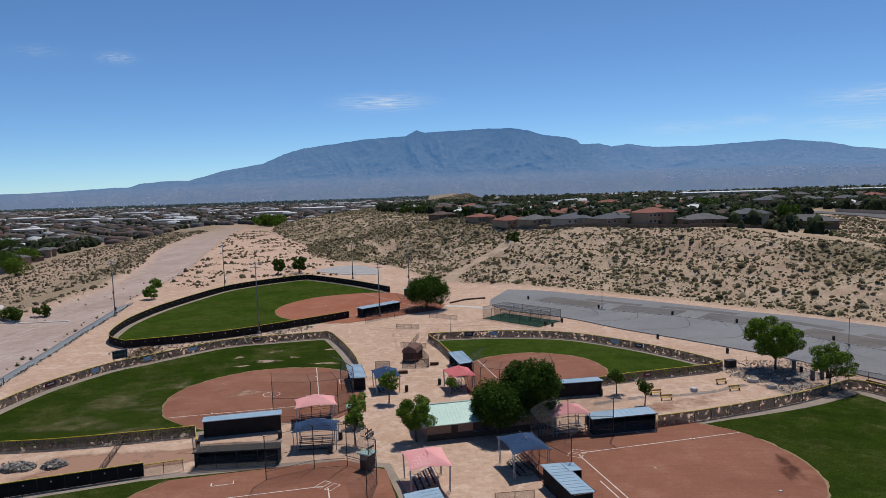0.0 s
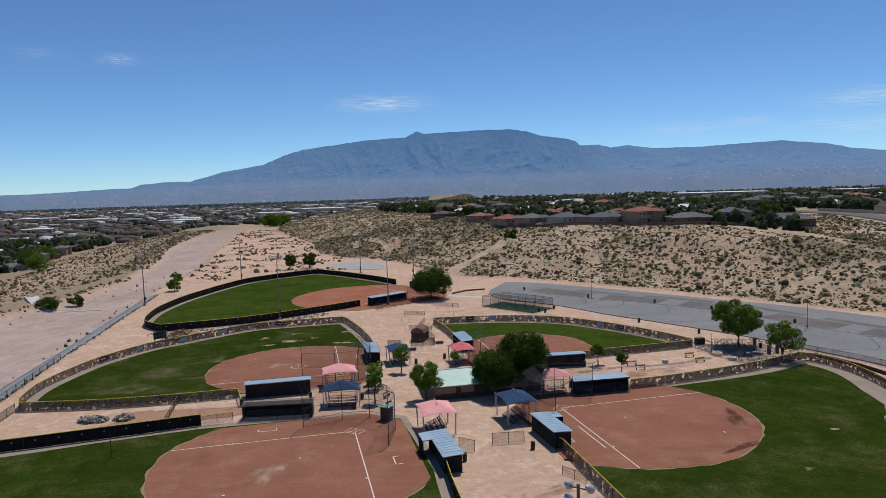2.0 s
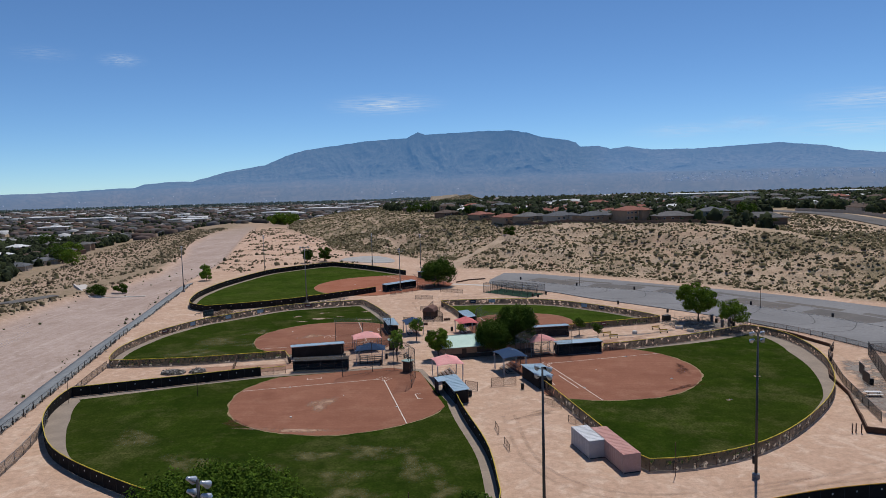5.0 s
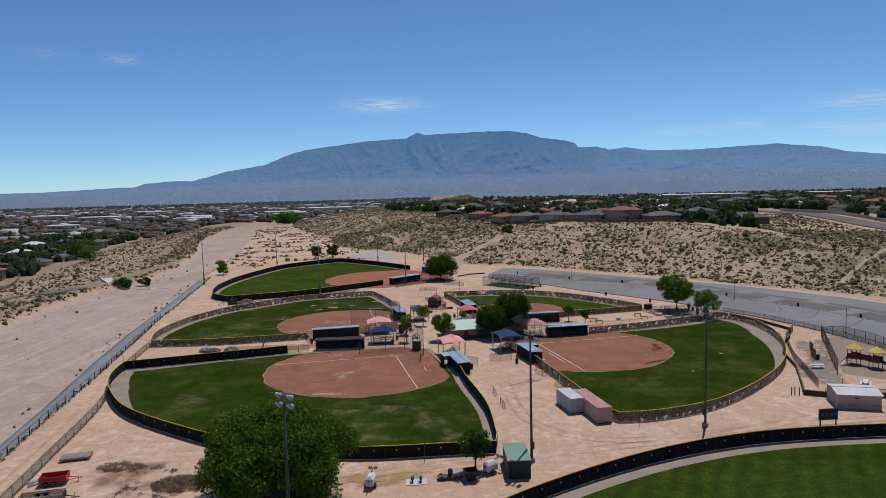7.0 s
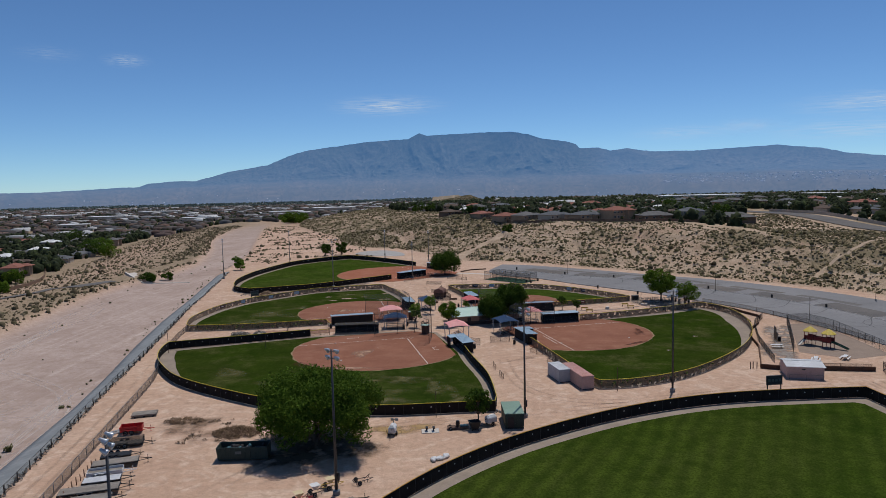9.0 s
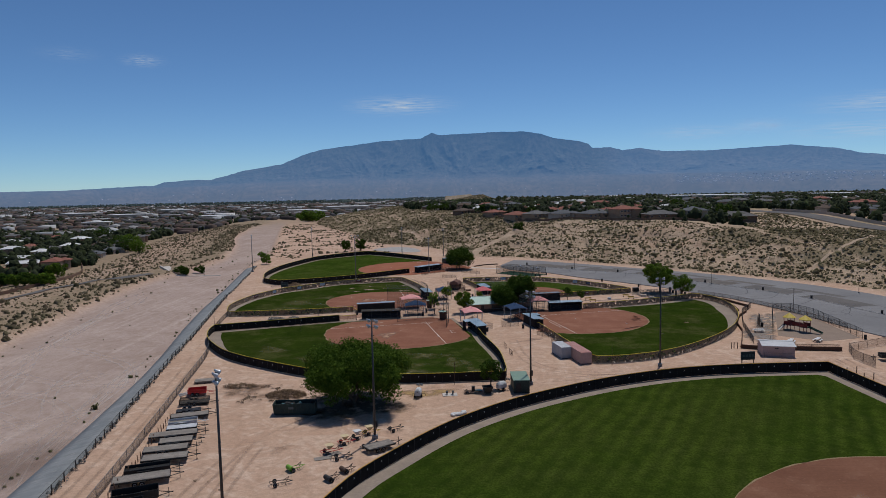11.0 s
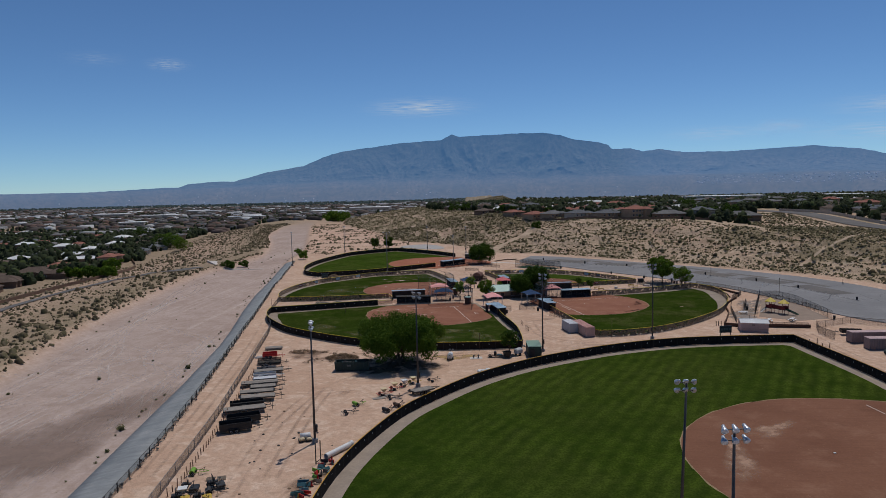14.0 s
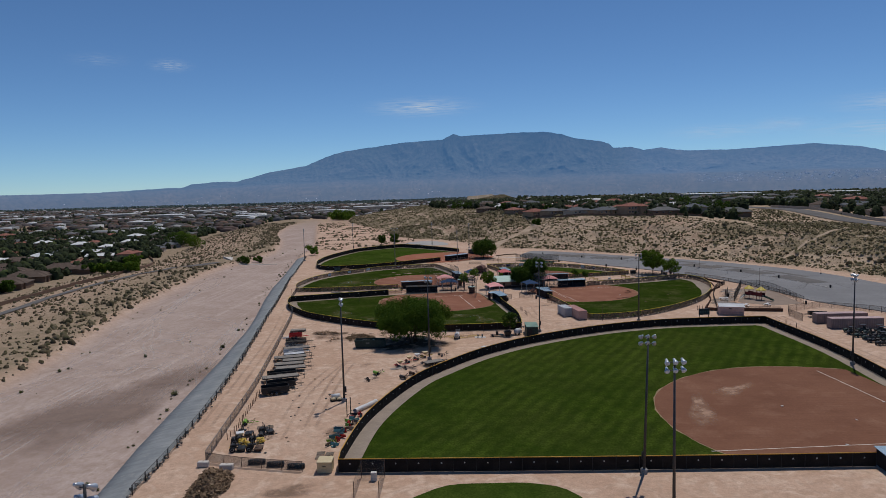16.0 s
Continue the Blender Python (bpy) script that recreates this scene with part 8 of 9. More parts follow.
STRAW = surf("dry_brush", (0.30, 0.21, 0.14), (0.36, 0.26, 0.18), (0.2, 0.14, 0.09), 1.2, 9, 0.95, relief=0.05)
mound("dry_brush_heap", -37.2, -84, 5.0, 11, 2.4, STRAW, "heap of dry tan grass and brush", "brush heap", 3)
mound("dirt_heap", -69.5, 148, 11, 13, 1.7, STRAW, "low heap of earth with dry scrub", "dirt heap", 4)
mound("rubble_mound", -58, 82.5, 5, 3, 0.35, surf("pale_rubble", (0.3, 0.26, 0.22), (0.42, 0.37, 0.31), (0.16, 0.14, 0.12), 1.0, 5, 0.95), "low heap of pale rubble in a sandy lane", "rubble", 5)
mound("rubble_mound", -53, 83.2, 3.6, 2.4, 0.5, surf("dark_rubble", (0.1, 0.09, 0.085), (0.16, 0.14, 0.13), None, 1.5, 7, 0.95), "heap of dark broken rubble in a sandy lane", "rubble", 6)
dx, dy = rs.uniform(-44, -26, 60), rs.uniform(2, 14, 60)
P, Fc, T = clumps(dx, dy, rs.uniform(0.1, 0.5, 60), rs.uniform(0.5, 1.6, 60), 40, 41, size=0.1)
tagged(new("yard_brush", fast_mesh("yard_brush", P, Fc, tone_material("yard_litter", [(0.16, 0.11, 0.075), (0.3, 0.22, 0.15), (0.22, 0.16, 0.11)]), tone=T)), "dry twigs and brush litter beside the big tree", "brush", kind="stuff")

# ---- barrels, benches and tables ----
body_mesh = Mesh().lathe([(0.26, 0), (0.31, 0.05), (0.33, 0.45), (0.31, 0.9), (0.3, 0.95)], 14).done("drum", BLACK, True)
rim_mesh = Mesh().lathe([(0.3, 0.93), (0.34, 0.95), (0.34, 1.0), (0.27, 1.02), (0.2, 0.98)], 14).done("rim", BLACK, True)
for x, y in ((26.3, 212.5), (45.2, 193.6), (63.1, 181.1), (75.9, 168.7), (89.4, 147.3), (102.7, 126.6), (110.7, 108), (117.8, 81), (96.2, 49.6), (51.4, 153.3), (62.2, 138.4), (31.8, 175.0), (28.6, 170), (26.9, 171.4),
             (4.8, 62.8), (14.6, 66.6), (24.6, 96.4), (-23.2, 92.6), (-13.6, 91.6), (-34.8, 89.4), (-14.2, 86.3), (-22.8, 87.3), (29.6, 110.6), (-5.4, 115.4), (0.6, 119.4), (73.2, 118.2), (70.4, 122.6), (78, 65.5)):
    ob = thing("trash_barrel", x, y, 0.04, 0, "black plastic trash barrel standing on the ground", "trash can", "trash barrels")
    part("drum", body_mesh, None, ob, m=Matrix.Diagonal((1.0, 1.0, 1.08, 1)))
    part("rim", rim_mesh, None, ob, m=Matrix.Diagonal((1.0, 1.0, 1.08, 1)))


crate = thing("waste_bin", 58.6, 127.2, 0, 20, "dark steel waste bin beside the fence corner", "bin")
part("body", Mesh().box((0, 0, 0.75), (2.0, 1.3, 1.3), 0, 0.05), BLACK, crate)
part("lid", Mesh().box((0, 0, 1.45), (2.1, 1.4, 0.1), 0, 0.03), DARK, crate)
part("foot", Mesh().box((0, 0, 0.05), (1.8, 1.1, 0.1)), DARK, crate)


def bench(x, y, turn, mat=MUSTARD, label="yellow wooden bench on dirt"):
    root = thing("bench", x, y, 0, turn, label, "bench", "park benches")
    part("seat", Mesh().box((0, 0, 0.46), (2.2, 0.4, 0.07), 0, 0.02), mat, root)
    part("backrest", Mesh().box((0, 0.26, 0.8), (2.2, 0.06, 0.3), 0, 0.02), mat, root)
    for s in (-0.9, 0.9):
        part("leg", Mesh().box((s, 0.05, 0.22), (0.08, 0.4, 0.44), 0, 0.01).box((s, 0.24, 0.6), (0.06, 0.05, 0.6)), DARK, root)


for x, y, a in ((39.2, 110.2, 10), (40.2, 107.2, 10), (52.8, 116, 15), (53.6, 111.8, 12)):
    bench(x, y, a)
bench(-9.2, 92.4, 70, DARK, "dark steel bench on the plaza")


def picnic_table(x, y, turn):
    root = thing("picnic_table", x, y, 0, turn, "white picnic table with attached benches", "picnic table", "picnic tables")
    part("tabletop", Mesh().box((0, 0, 0.75), (2.6, 0.85, 0.07), 0, 0.02), WHITE_PAINT, root)
    for s in (-1, 1):
        part("seat", Mesh().box((0, s * 0.75, 0.45), (2.6, 0.3, 0.06), 0, 0.02), WHITE_PAINT, root)
        part("leg", Mesh().path([(s * 0.9, -0.7, 0), (s * 0.9, -0.2, 0.72), (s * 0.9, 0.2, 0.72), (s * 0.9, 0.7, 0)], 0.05).tube((s * 0.9, -0.75, 0.42), (s * 0.9, 0.75, 0.42), 0.04), DARK, root)


for x, y, a in ((74.5, 59, -5), (77.4, 46.9, 60), (84.0, 47.8, 50)):
    picnic_table(x, y, a)
for x, y, r in ((46.4, 111.9, 0.62), (58.9, 117.0, 1.0), (60.6, 113.0, 0.85)):
    ob = thing("stone_planter", x, y, 0, 0, "round white concrete seat block", "planter", "round concrete blocks")
    part("drum", Mesh().lathe([(r * 0.95, 0), (r, 0.06), (r, 0.55), (r * 0.93, 0.66), (r * 0.8, 0.68)], 18), PATCHY if r < 0.7 else CONCRETE_PALE, ob)
    part("soil", Mesh().lathe([(r * 0.78, 0.66), (r * 0.7, 0.7), (r * 0.2, 0.72)], 18), STRAW if r > 0.7 else PATCHY, ob)
for x, y in ((69.9, 124.6), (72.0, 118.0), (70.0, 117.4)):
    ob = thing("stone_pillar", x, y, 0, 10, "square grey stone pillar in a rock bed", "pillar", "stone pillars")
    part("shaft", Mesh().box((0, 0, 0.9), (0.6, 0.6, 1.8), 0, 0.05), surf("dark_stone", (0.13, 0.12, 0.115), (0.18, 0.165, 0.155), None, 1, 6, 0.9), ob)
    part("cap", Mesh().box((0, 0, 1.86), (0.74, 0.74, 0.14), 0, 0.04), CONCRETE, ob)
rx, ry = rs.uniform(56, 78, 1500), rs.uniform(108, 132, 1500)
ok = (rx + ry * 0.5 > 116) & (rx * 0.86 + ry * 0.5 < 128.5) & (ry * 0.99 - rx * 0.42 < 104) & (ry > 104.3 + (rx - 61) * 0.6 + 1.5)
rx, ry = rx[ok], ry[ok]
rw = rs.uniform(0.15, 0.4, len(rx))
P, Fc, T = clumps(rx, ry, rw * 0.6, rw, 8, 43, size=0.5, lift=0.2)
tagged(new("rock_bed", fast_mesh("rock_bed", P, Fc, tone_material("pale_rocks", [(0.2, 0.18, 0.16), (0.32, 0.29, 0.26), (0.45, 0.41, 0.37)]), tone=T)), "bed of loose pale rocks under the trees", "rocks", kind="stuff")
rx, ry = rs.uniform(-80, -36, 2200), rs.uniform(150, 178, 2200)
f_line = np.interp(rx, [-80, -56, -37], [155, 164, 179.5])
c_line = np.interp(rx, [-80, -62.7, -52.9, -40, -30], [138, 146, 156.5, 160.5, 163])
ok = (ry < f_line - 1.5) & (ry > np.maximum(c_line + 1.5, f_line - 7))
rx, ry = rx[ok], ry[ok]
rw = rs.uniform(0.2, 0.55, len(rx))
P, Fc, T = clumps(rx, ry, rw * 0.6, rw, 8, 47, size=0.5, lift=0.2)
tagged(new("rock_strip", fast_mesh("rock_strip", P, Fc, bpy.data.materials["pale_rocks"], tone=T)), "strip of loose pale rocks between two outfields", "rocks", kind="stuff")


# ---- timber walls and bollards beside the playground ----
def timber_wall(line, h, label):
    root = thing("timber_wall", line[0][0], line[0][1], 0, 0, label, "retaining wall", "timber retaining walls")
    o = Vector(line[0])
    rows = max(2, round(h / 0.24))
    for p, q in zip(line, line[1:]):
        p, q = Vector(p), Vector(q)
        d = q - p
        n = max(1, round(d.length / 2.4))
        for k in range(n):
            a = p + d * ((k + 0.5) / n) - o
            for r in range(rows):
                part("timber", Mesh().box((a.x, a.y, 0.12 + 0.24 * r), (d.length / n - 0.02, 0.24, 0.23), math.atan2(d.y, d.x), 0.02), BROWN, root)


timber_wall([(66.0, 47.5), (63.6, 41.6), (66.8, 40.2), (75, 39.3), (84.8, 38.0)], 0.95, "dark brown railway-sleeper retaining wall")
timber_wall([(66.0, 47.5), (70.6, 59.5), (73.0, 70.5), (77.6, 80), (81.6, 86)], 0.7, "weathered railway-sleeper edging along the walkway")
timber_wall([(83.6, 90), (85.4, 94.4), (82.4, 106), (78.2, 114.6)], 0.7, "dark timber edging beside the lot fence")
timber_wall([(81.2, 104), (81.4, 95), (80.2, 88)], 0.5, "short dark timber edging behind the outfield fence")
timber_wall([(1, 208), (6, 214), (12.5, 216)], 0.6, "dark timber edging on the sandy plaza")
for x, y, h in ((61.4, 41.5, 1.4), (62.0, 41.6, 1.4), (62.7, 41.4, 1.4), (77.2, 21.2, 0.8), (78.5, 20.0, 1.3), (78.3, 16.9, 0.8), (79.2, 15.2, 1.3)):
    ob = thing("bollard", x, y, 0, 0, "short dark steel bollard in the dirt", "bollard", "bollards")
    part("shaft", Mesh().tube((0, 0, 0), (0, 0, h), 0.09, n=10), RUST, ob, smooth=True)
    part("cap", Mesh().lathe([(0.1, h), (0.08, h + 0.05), (0.02, h + 0.08)], 10), RUST, ob)


# ---- playground ----
play = thing("playground_tower", 84.3, 60.4, 0, -53, "red and yellow playground climbing tower with a green slide", "playground")
GREEN_PLASTIC = surf("green_plastic", (0.02, 0.07, 0.05), (0.03, 0.09, 0.06), None, 1, 6, 0.4)
YELLOW_ROOF = surf("yellow_roof_plastic", (0.62, 0.45, 0.06), (0.66, 0.5, 0.1), None, 1, 6, 0.5)
DARK_RED = surf("dark_red_plastic", (0.2, 0.03, 0.03), (0.25, 0.045, 0.04), None, 1, 6, 0.5)
for cx in (-1.6, 2.6):
    for sx in (-0.9, 0.9):
        for sy in (-0.9, 0.9):
            part("post", Mesh().tube((cx + sx, sy, 0), (cx + sx, sy, 3.3), 0.07, n=8), DARK_RED, play)
    part("platform", Mesh().box((cx, 0, 1.3), (2.0, 2.0, 0.12), 0, 0.02), DARK, play)
    for sy in (-0.95, 0.95):
        part("side_panel", Mesh().box((cx, sy, 1.85), (1.8, 0.06, 0.95), 0, 0.03), DARK_RED, play)
    part("roof", Mesh().lathe([(1.6, 3.2), (1.55, 3.32), (0.12, 4.35), (0.04, 4.4)], 10, pose(cx, 0, 0)), YELLOW_ROOF, play)
part("bridge", Mesh().box((0.5, 0, 1.3), (2.4, 1.1, 0.1), 0, 0.02), DARK, play)
part("bridge_rail", Mesh().box((0.5, -0.6, 1.8), (2.4, 0.05, 0.8), 0, 0.02).box((0.5, 0.6, 1.8), (2.4, 0.05, 0.8), 0, 0.02), DARK_RED, play)
part("slide", Mesh().add([(3.5, -0.4, 1.35), (3.5, 0.4, 1.35), (7.0, 0.4, 0.3), (7.0, -0.4, 0.3), (3.5, -0.45, 1.7), (7.0, -0.45, 0.6), (3.5, 0.45, 1.7), (7.0, 0.45, 0.6)], [(0, 1, 2, 3), (0, 3, 5, 4), (1, 2, 7, 6)]), GREEN_PLASTIC, play)
play.children[-1].modifiers.new("thickness", "SOLIDIFY").thickness = 0.06
part("small_slide", Mesh().add([(-2.6, -0.9, 1.3), (-2.0, -0.9, 1.3), (-2.2, -3.2, 0.25), (-2.8, -3.2, 0.25), (-2.65, -0.9, 1.55), (-2.85, -3.2, 0.45), (-1.95, -0.9, 1.55), (-2.15, -3.2, 0.45)], [(0, 1, 2, 3), (0, 3, 5, 4), (1, 2, 7, 6)]), PATCHY, play)
part("ladder", Mesh().path([(-2.6, 0.5, 0), (-2.6, 0.5, 1.4)], 0.04).path([(-2.6, -0.5, 0), (-2.6, -0.5, 1.4)], 0.04).tube((-2.6, -0.5, 0.5), (-2.6, 0.5, 0.5), 0.03).tube((-2.6, -0.5, 1.0), (-2.6, 0.5, 1.0), 0.03), DARK_RED, play)
flat("playground_sand", [(77.5, 54.5), (89.5, 85), (94, 86), (96.5, 78), (95.8, 51), (86, 48)], 0.03, surf("dark_sand", (0.26, 0.2, 0.16), (0.31, 0.24, 0.195), None, 0.4, 4, 0.95), "dull brown playground sand", "sand")
for x, y, a in ((77.5, 66.5, 80), (79.8, 72, 75)):
    ob = thing("swing_bench", x, y, 0, a, "dark bench and shade panel on the walkway", "bench", "walkway benches")
    part("panel", Mesh().box((0, 0, 1.2), (3.2, 0.1, 2.0), 0, 0.02), BLACK, ob)
    part("seat", Mesh().box((0, -0.5, 0.45), (2.4, 0.4, 0.08), 0, 0.02), DARK, ob)

# pen beside the far containers
jeep = trailer(91.0, 29.5, 170, 5.0, 2.2, 0.9, "dark trailer loaded with a pale boat frame", sides=0.5)
fence("chain_link_fence", line2((86.3, 38), (83.6, 30.5), (84.6, 24.4)), 2.0, "dark chain-link fence round the equipment pen", LINK_FINE, None, RUST)
fence("chain_link_fence", line2((86.3, 38), (98, 44), (110, 36), (120, 14)), 1.8, "chain-link fence at the edge of the lot", LINK, None, RUST)
light_pole(-27.8, -125.5, 19.2, 4, 80, wide=0.6)

# ---- parking lot marks ----
marks = Mesh()
FADED_LINE = see_through("faded_line_paint", (0.42, 0.41, 0.4), 0.6, 1.0, tear_scale=0.3)
front = curve_through(LOT_FRONT, 1.5)
back = curve_through(LOT_BACK, 1.5, (1,))


def strip(m, p, q, w, z):
    p, q = Vector(p), Vector(q)
    n = (q - p).orthogonal().normalized() * w / 2
    m.quad((*(p + n), z), (*(q + n), z), (*(q - n), z), (*(p - n), z))


cracks, stops, aged = Mesh(), Mesh(), Mesh()
middle = [(26.3, 211.0), (45.2, 192.2), (63.1, 179.4), (75.9, 167), (89.4, 145.8), (102.7, 125), (110.7, 106.6), (117.8, 79.6)]
mid_line = curve_through(middle, 2.7)
for i, (p, q) in enumerate(zip(mid_line, mid_line[1:])):
    d = (q - p).normalized()
    n = Vector((-d.y, d.x))
    strip(marks, p - n * 5, p - n * 0.4, 0.1, 0.052)
    strip(marks, p + n * 0.4, p + n * 5, 0.1, 0.052)
    strip(cracks, p, q, 0.12, 0.05)
for i in range(8, len(front) - 8, 2):
    p = front[i]
    d = (front[i + 1] - front[i - 1]).normalized()
    n = Vector((d.y, -d.x))
    strip(marks, p + n * 0.6, p + n * 5.2, 0.1, 0.052)
rnd = random.Random(3)
for i in range(3, len(mid_line) - 3, 5):
    a = mid_line[i]
    b = min(front, key=lambda e: (e - a).length)
    d = (mid_line[i + 1] - a).normalized()
    bend = a.lerp(b, 0.5) + d * rnd.uniform(4, 9)
    for p, q in zip(curve_through([a, bend, b.lerp(a, 0.1)], 2), curve_through([a, bend, b.lerp(a, 0.1)], 2)[1:]):
        strip(cracks, p, q, 0.24, 0.054)
for k in range(26):
    i = rnd.randrange(len(mid_line) - 2)
    p = mid_line[i] + Vector((rnd.uniform(-14, 14), rnd.uniform(-10, 10)))
    a = rnd.uniform(0, 6.3)
    for s in range(rnd.randrange(4, 10)):
        a += rnd.uniform(-0.5, 0.5)
        q = p + Vector((math.cos(a), math.sin(a))) * rnd.uniform(2, 4)
        edge_ok = min((q - e).length for e in front) > 1.5 and min((q - e).length for e in back) > 1.5
        if not edge_ok:
            break
        strip(cracks, p, q, 0.16, 0.056)
        p = q
for mesh_, nm, mat_, say in ((marks, "parking_lines", FADED_LINE, "faded white parking bay lines on asphalt"), (cracks, "tar_cracks", TAR, "dark sealed cracks in the asphalt")):
    tagged(new(nm, mesh_.done(nm, mat_)), say, "road marking", kind="structure")
for lo_, hi_, shift in ((0.5, 9.5, 0), (10.5, 13.5, 4)):
    for i in range(1 + shift, len(mid_line) - 9, 9):
        run = mid_line[i:i + 9]
        side = []
        for a, b in zip(run, run[1:]):
            d = (b - a).normalized()
            n = Vector((-d.y, d.x))
            n = n if n.x + n.y > 0 else -n
            side.append((a + n * lo_, a + n * hi_))
        flat("worn_patch", [p for p, _ in side] + [q for _, q in side[::-1]], 0.046, ASPHALT_OLD if (i // 9) % 3 else ASPHALT_BROWN, "older darker asphalt surface in the lot", "asphalt patch")
kerb = thing("log_kerb", front[0].x, front[0].y, 0, 0, "low concrete kerb along the parking lot edge", "kerb")
for p, q in zip(front[::3], front[3::3]):
    d, mid_ = q - p, (p + q) / 2 - front[0]
    part("kerb_stone", Mesh().box((mid_.x, mid_.y, 0.1), (d.length - 0.05, 0.22, 0.24), math.atan2(d.y, d.x), 0.03), CONCRETE, kerb)
flat("far_pond_slab", curve_through([(-61, 299), (-58, 312), (-47, 318), (-38, 310), (-32, 296), (-32, 284), (-45, 286), (-61, 299)], 2)[:-1], 0.12, surf("basin_concrete", (0.33, 0.32, 0.31), (0.4, 0.39, 0.375), (0.26, 0.25, 0.245), 0.3, 2, 0.9), "pale concrete basin floor at the foot of the hill", "slab")


# ---- clouds ----
def cloud(name, az, el, w, h, seed, thin=0.5):
    m = bpy.data.materials.new(name)
    m.use_nodes = True
    nt = m.node_tree
    nt.nodes.remove(nt.nodes["Principled BSDF"])
    tex = nt.nodes.new("ShaderNodeTexCoord")
    mapping = nt.nodes.new("ShaderNodeMapping")
    mapping.inputs["Location"].default_value = (seed, seed * 0.7, 0)
    mapping.inputs["Scale"].default_value = (2.2, 6.0, 1)
    nt.links.new(tex.outputs["Object"], mapping.inputs[0])
    puff = ramp_noise(nt, 1.6, 7, 0.38, 0.75, mapping.outputs[0])
    grad = nt.nodes.new("ShaderNodeTexGradient")
    grad.gradient_type = "QUADRATIC_SPHERE"
    nt.links.new(tex.outputs["Object"], grad.inputs[0])
    # The card glows white in place of sunlight on the cloud.
    emit = nt.nodes.new("ShaderNodeEmission")
    emit.inputs[0].default_value, emit.inputs[1].default_value = (0.8, 0.9, 1.0, 1), 1.15
    clear = nt.nodes.new("ShaderNodeBsdfTransparent")
    mix = nt.nodes.new("ShaderNodeMixShader")
    nt.links.new(times(nt, puff, grad.outputs["Fac"], thin * 2.2), mix.inputs[0])
    nt.links.new(clear.outputs[0], mix.inputs[1])
    nt.links.new(emit.outputs[0], mix.inputs[2])
    nt.links.new(mix.outputs[0], nt.nodes["Material Output"].inputs["Surface"])
    R = 4690
    a, e = radians(az), radians(el)
    p = Vector((R * math.sin(a) * math.cos(e), R * math.cos(a) * math.cos(e) - 80, 39 + R * math.sin(e)))
    ob = new("cloud", Mesh().quad((-1, -1, 0), (1, -1, 0), (1, 1, 0), (-1, 1, 0)).done("cloud", m))
    ob.matrix_basis = look(p, (0, -80, 39)) @ Matrix.Diagonal((w * R * 0.75, h * R * 0.7, 1, 1))
    ob.visible_shadow = False
    tagged(ob, "thin white wisp of cloud high over the mountains", "cloud", "wisps of cloud", "structure")


for k, (az, el, w, h, thin) in enumerate(((-6.0, 6.35, 0.14, 0.028, 0.62), (-25.5, 9.5, 0.05, 0.018, 0.35), (-30.5, 9.7, 0.07, 0.02, 0.12), (17.3, 3.5, 0.13, 0.022, 0.28), (21.8, 3.8, 0.08, 0.02, 0.3), (29, 3.2, 0.2, 0.03, 0.35), (30, 5.0, 0.17, 0.03, 0.5))):
    cloud("cloud_%d" % k, az, el, w, h, 3.1 * k + 1.0, thin)


# ---- tyre tracks and scuffs ----
def track_material(name, color, share, grain=0.35):
    m, nt, bsdf = blank(name)
    pos = world_coord(nt)
    nt.links.new(blend(nt, ramp_noise(nt, 2.5, 5, 0.3, 0.7, pos), color, tuple(0.8 * c for c in color)), bsdf.inputs["Base Color"])
    bsdf.inputs["Roughness"].default_value = 0.97
    bsdf.inputs["Specular IOR Level"].default_value = 0.1
    clear = nt.nodes.new("ShaderNodeBsdfTransparent")
    mix = nt.nodes.new("ShaderNodeMixShader")
    fade = nt.nodes.new("ShaderNodeAttribute")
    fade.attribute_name = "fade"
    worn = times(nt, ramp_noise(nt, grain, 6, 0.36, 0.66, pos), fade.outputs["Fac"], share)
    nt.links.new(worn, mix.inputs[0])
    nt.links.new(clear.outputs[0], mix.inputs[1])
    nt.links.new(bsdf.outputs[0], mix.inputs[2])
    nt.links.new(mix.outputs[0], nt.nodes["Material Output"].inputs["Surface"])
    return m


PALE_TRACK = track_material("pale_tyre_track", (0.66, 0.56, 0.5), 0.7, 0.07)
DARK_TRACK = track_material("dark_tyre_track", (0.31, 0.21, 0.15), 0.3, 0.08)
track_no = [0]


def tyre_track(pts, mat, w=0.7, gauge=2.0, label="faint tyre tracks pressed into the sand"):
    line = curve_through(pts, 2.0)
    for s in (-0.5, 0.5):
        moved = []
        for i, p in enumerate(line):
            d = (line[min(i + 1, len(line) - 1)] - line[max(i - 1, 0)]).normalized()
            moved.append(p + Vector((-d.y, d.x)) * gauge * s)
        track_no[0] += 1
        ribbon("tyre_track", moved, w, mat, 0.022 + 0.0007 * (track_no[0] % 9), label, "tyre track")


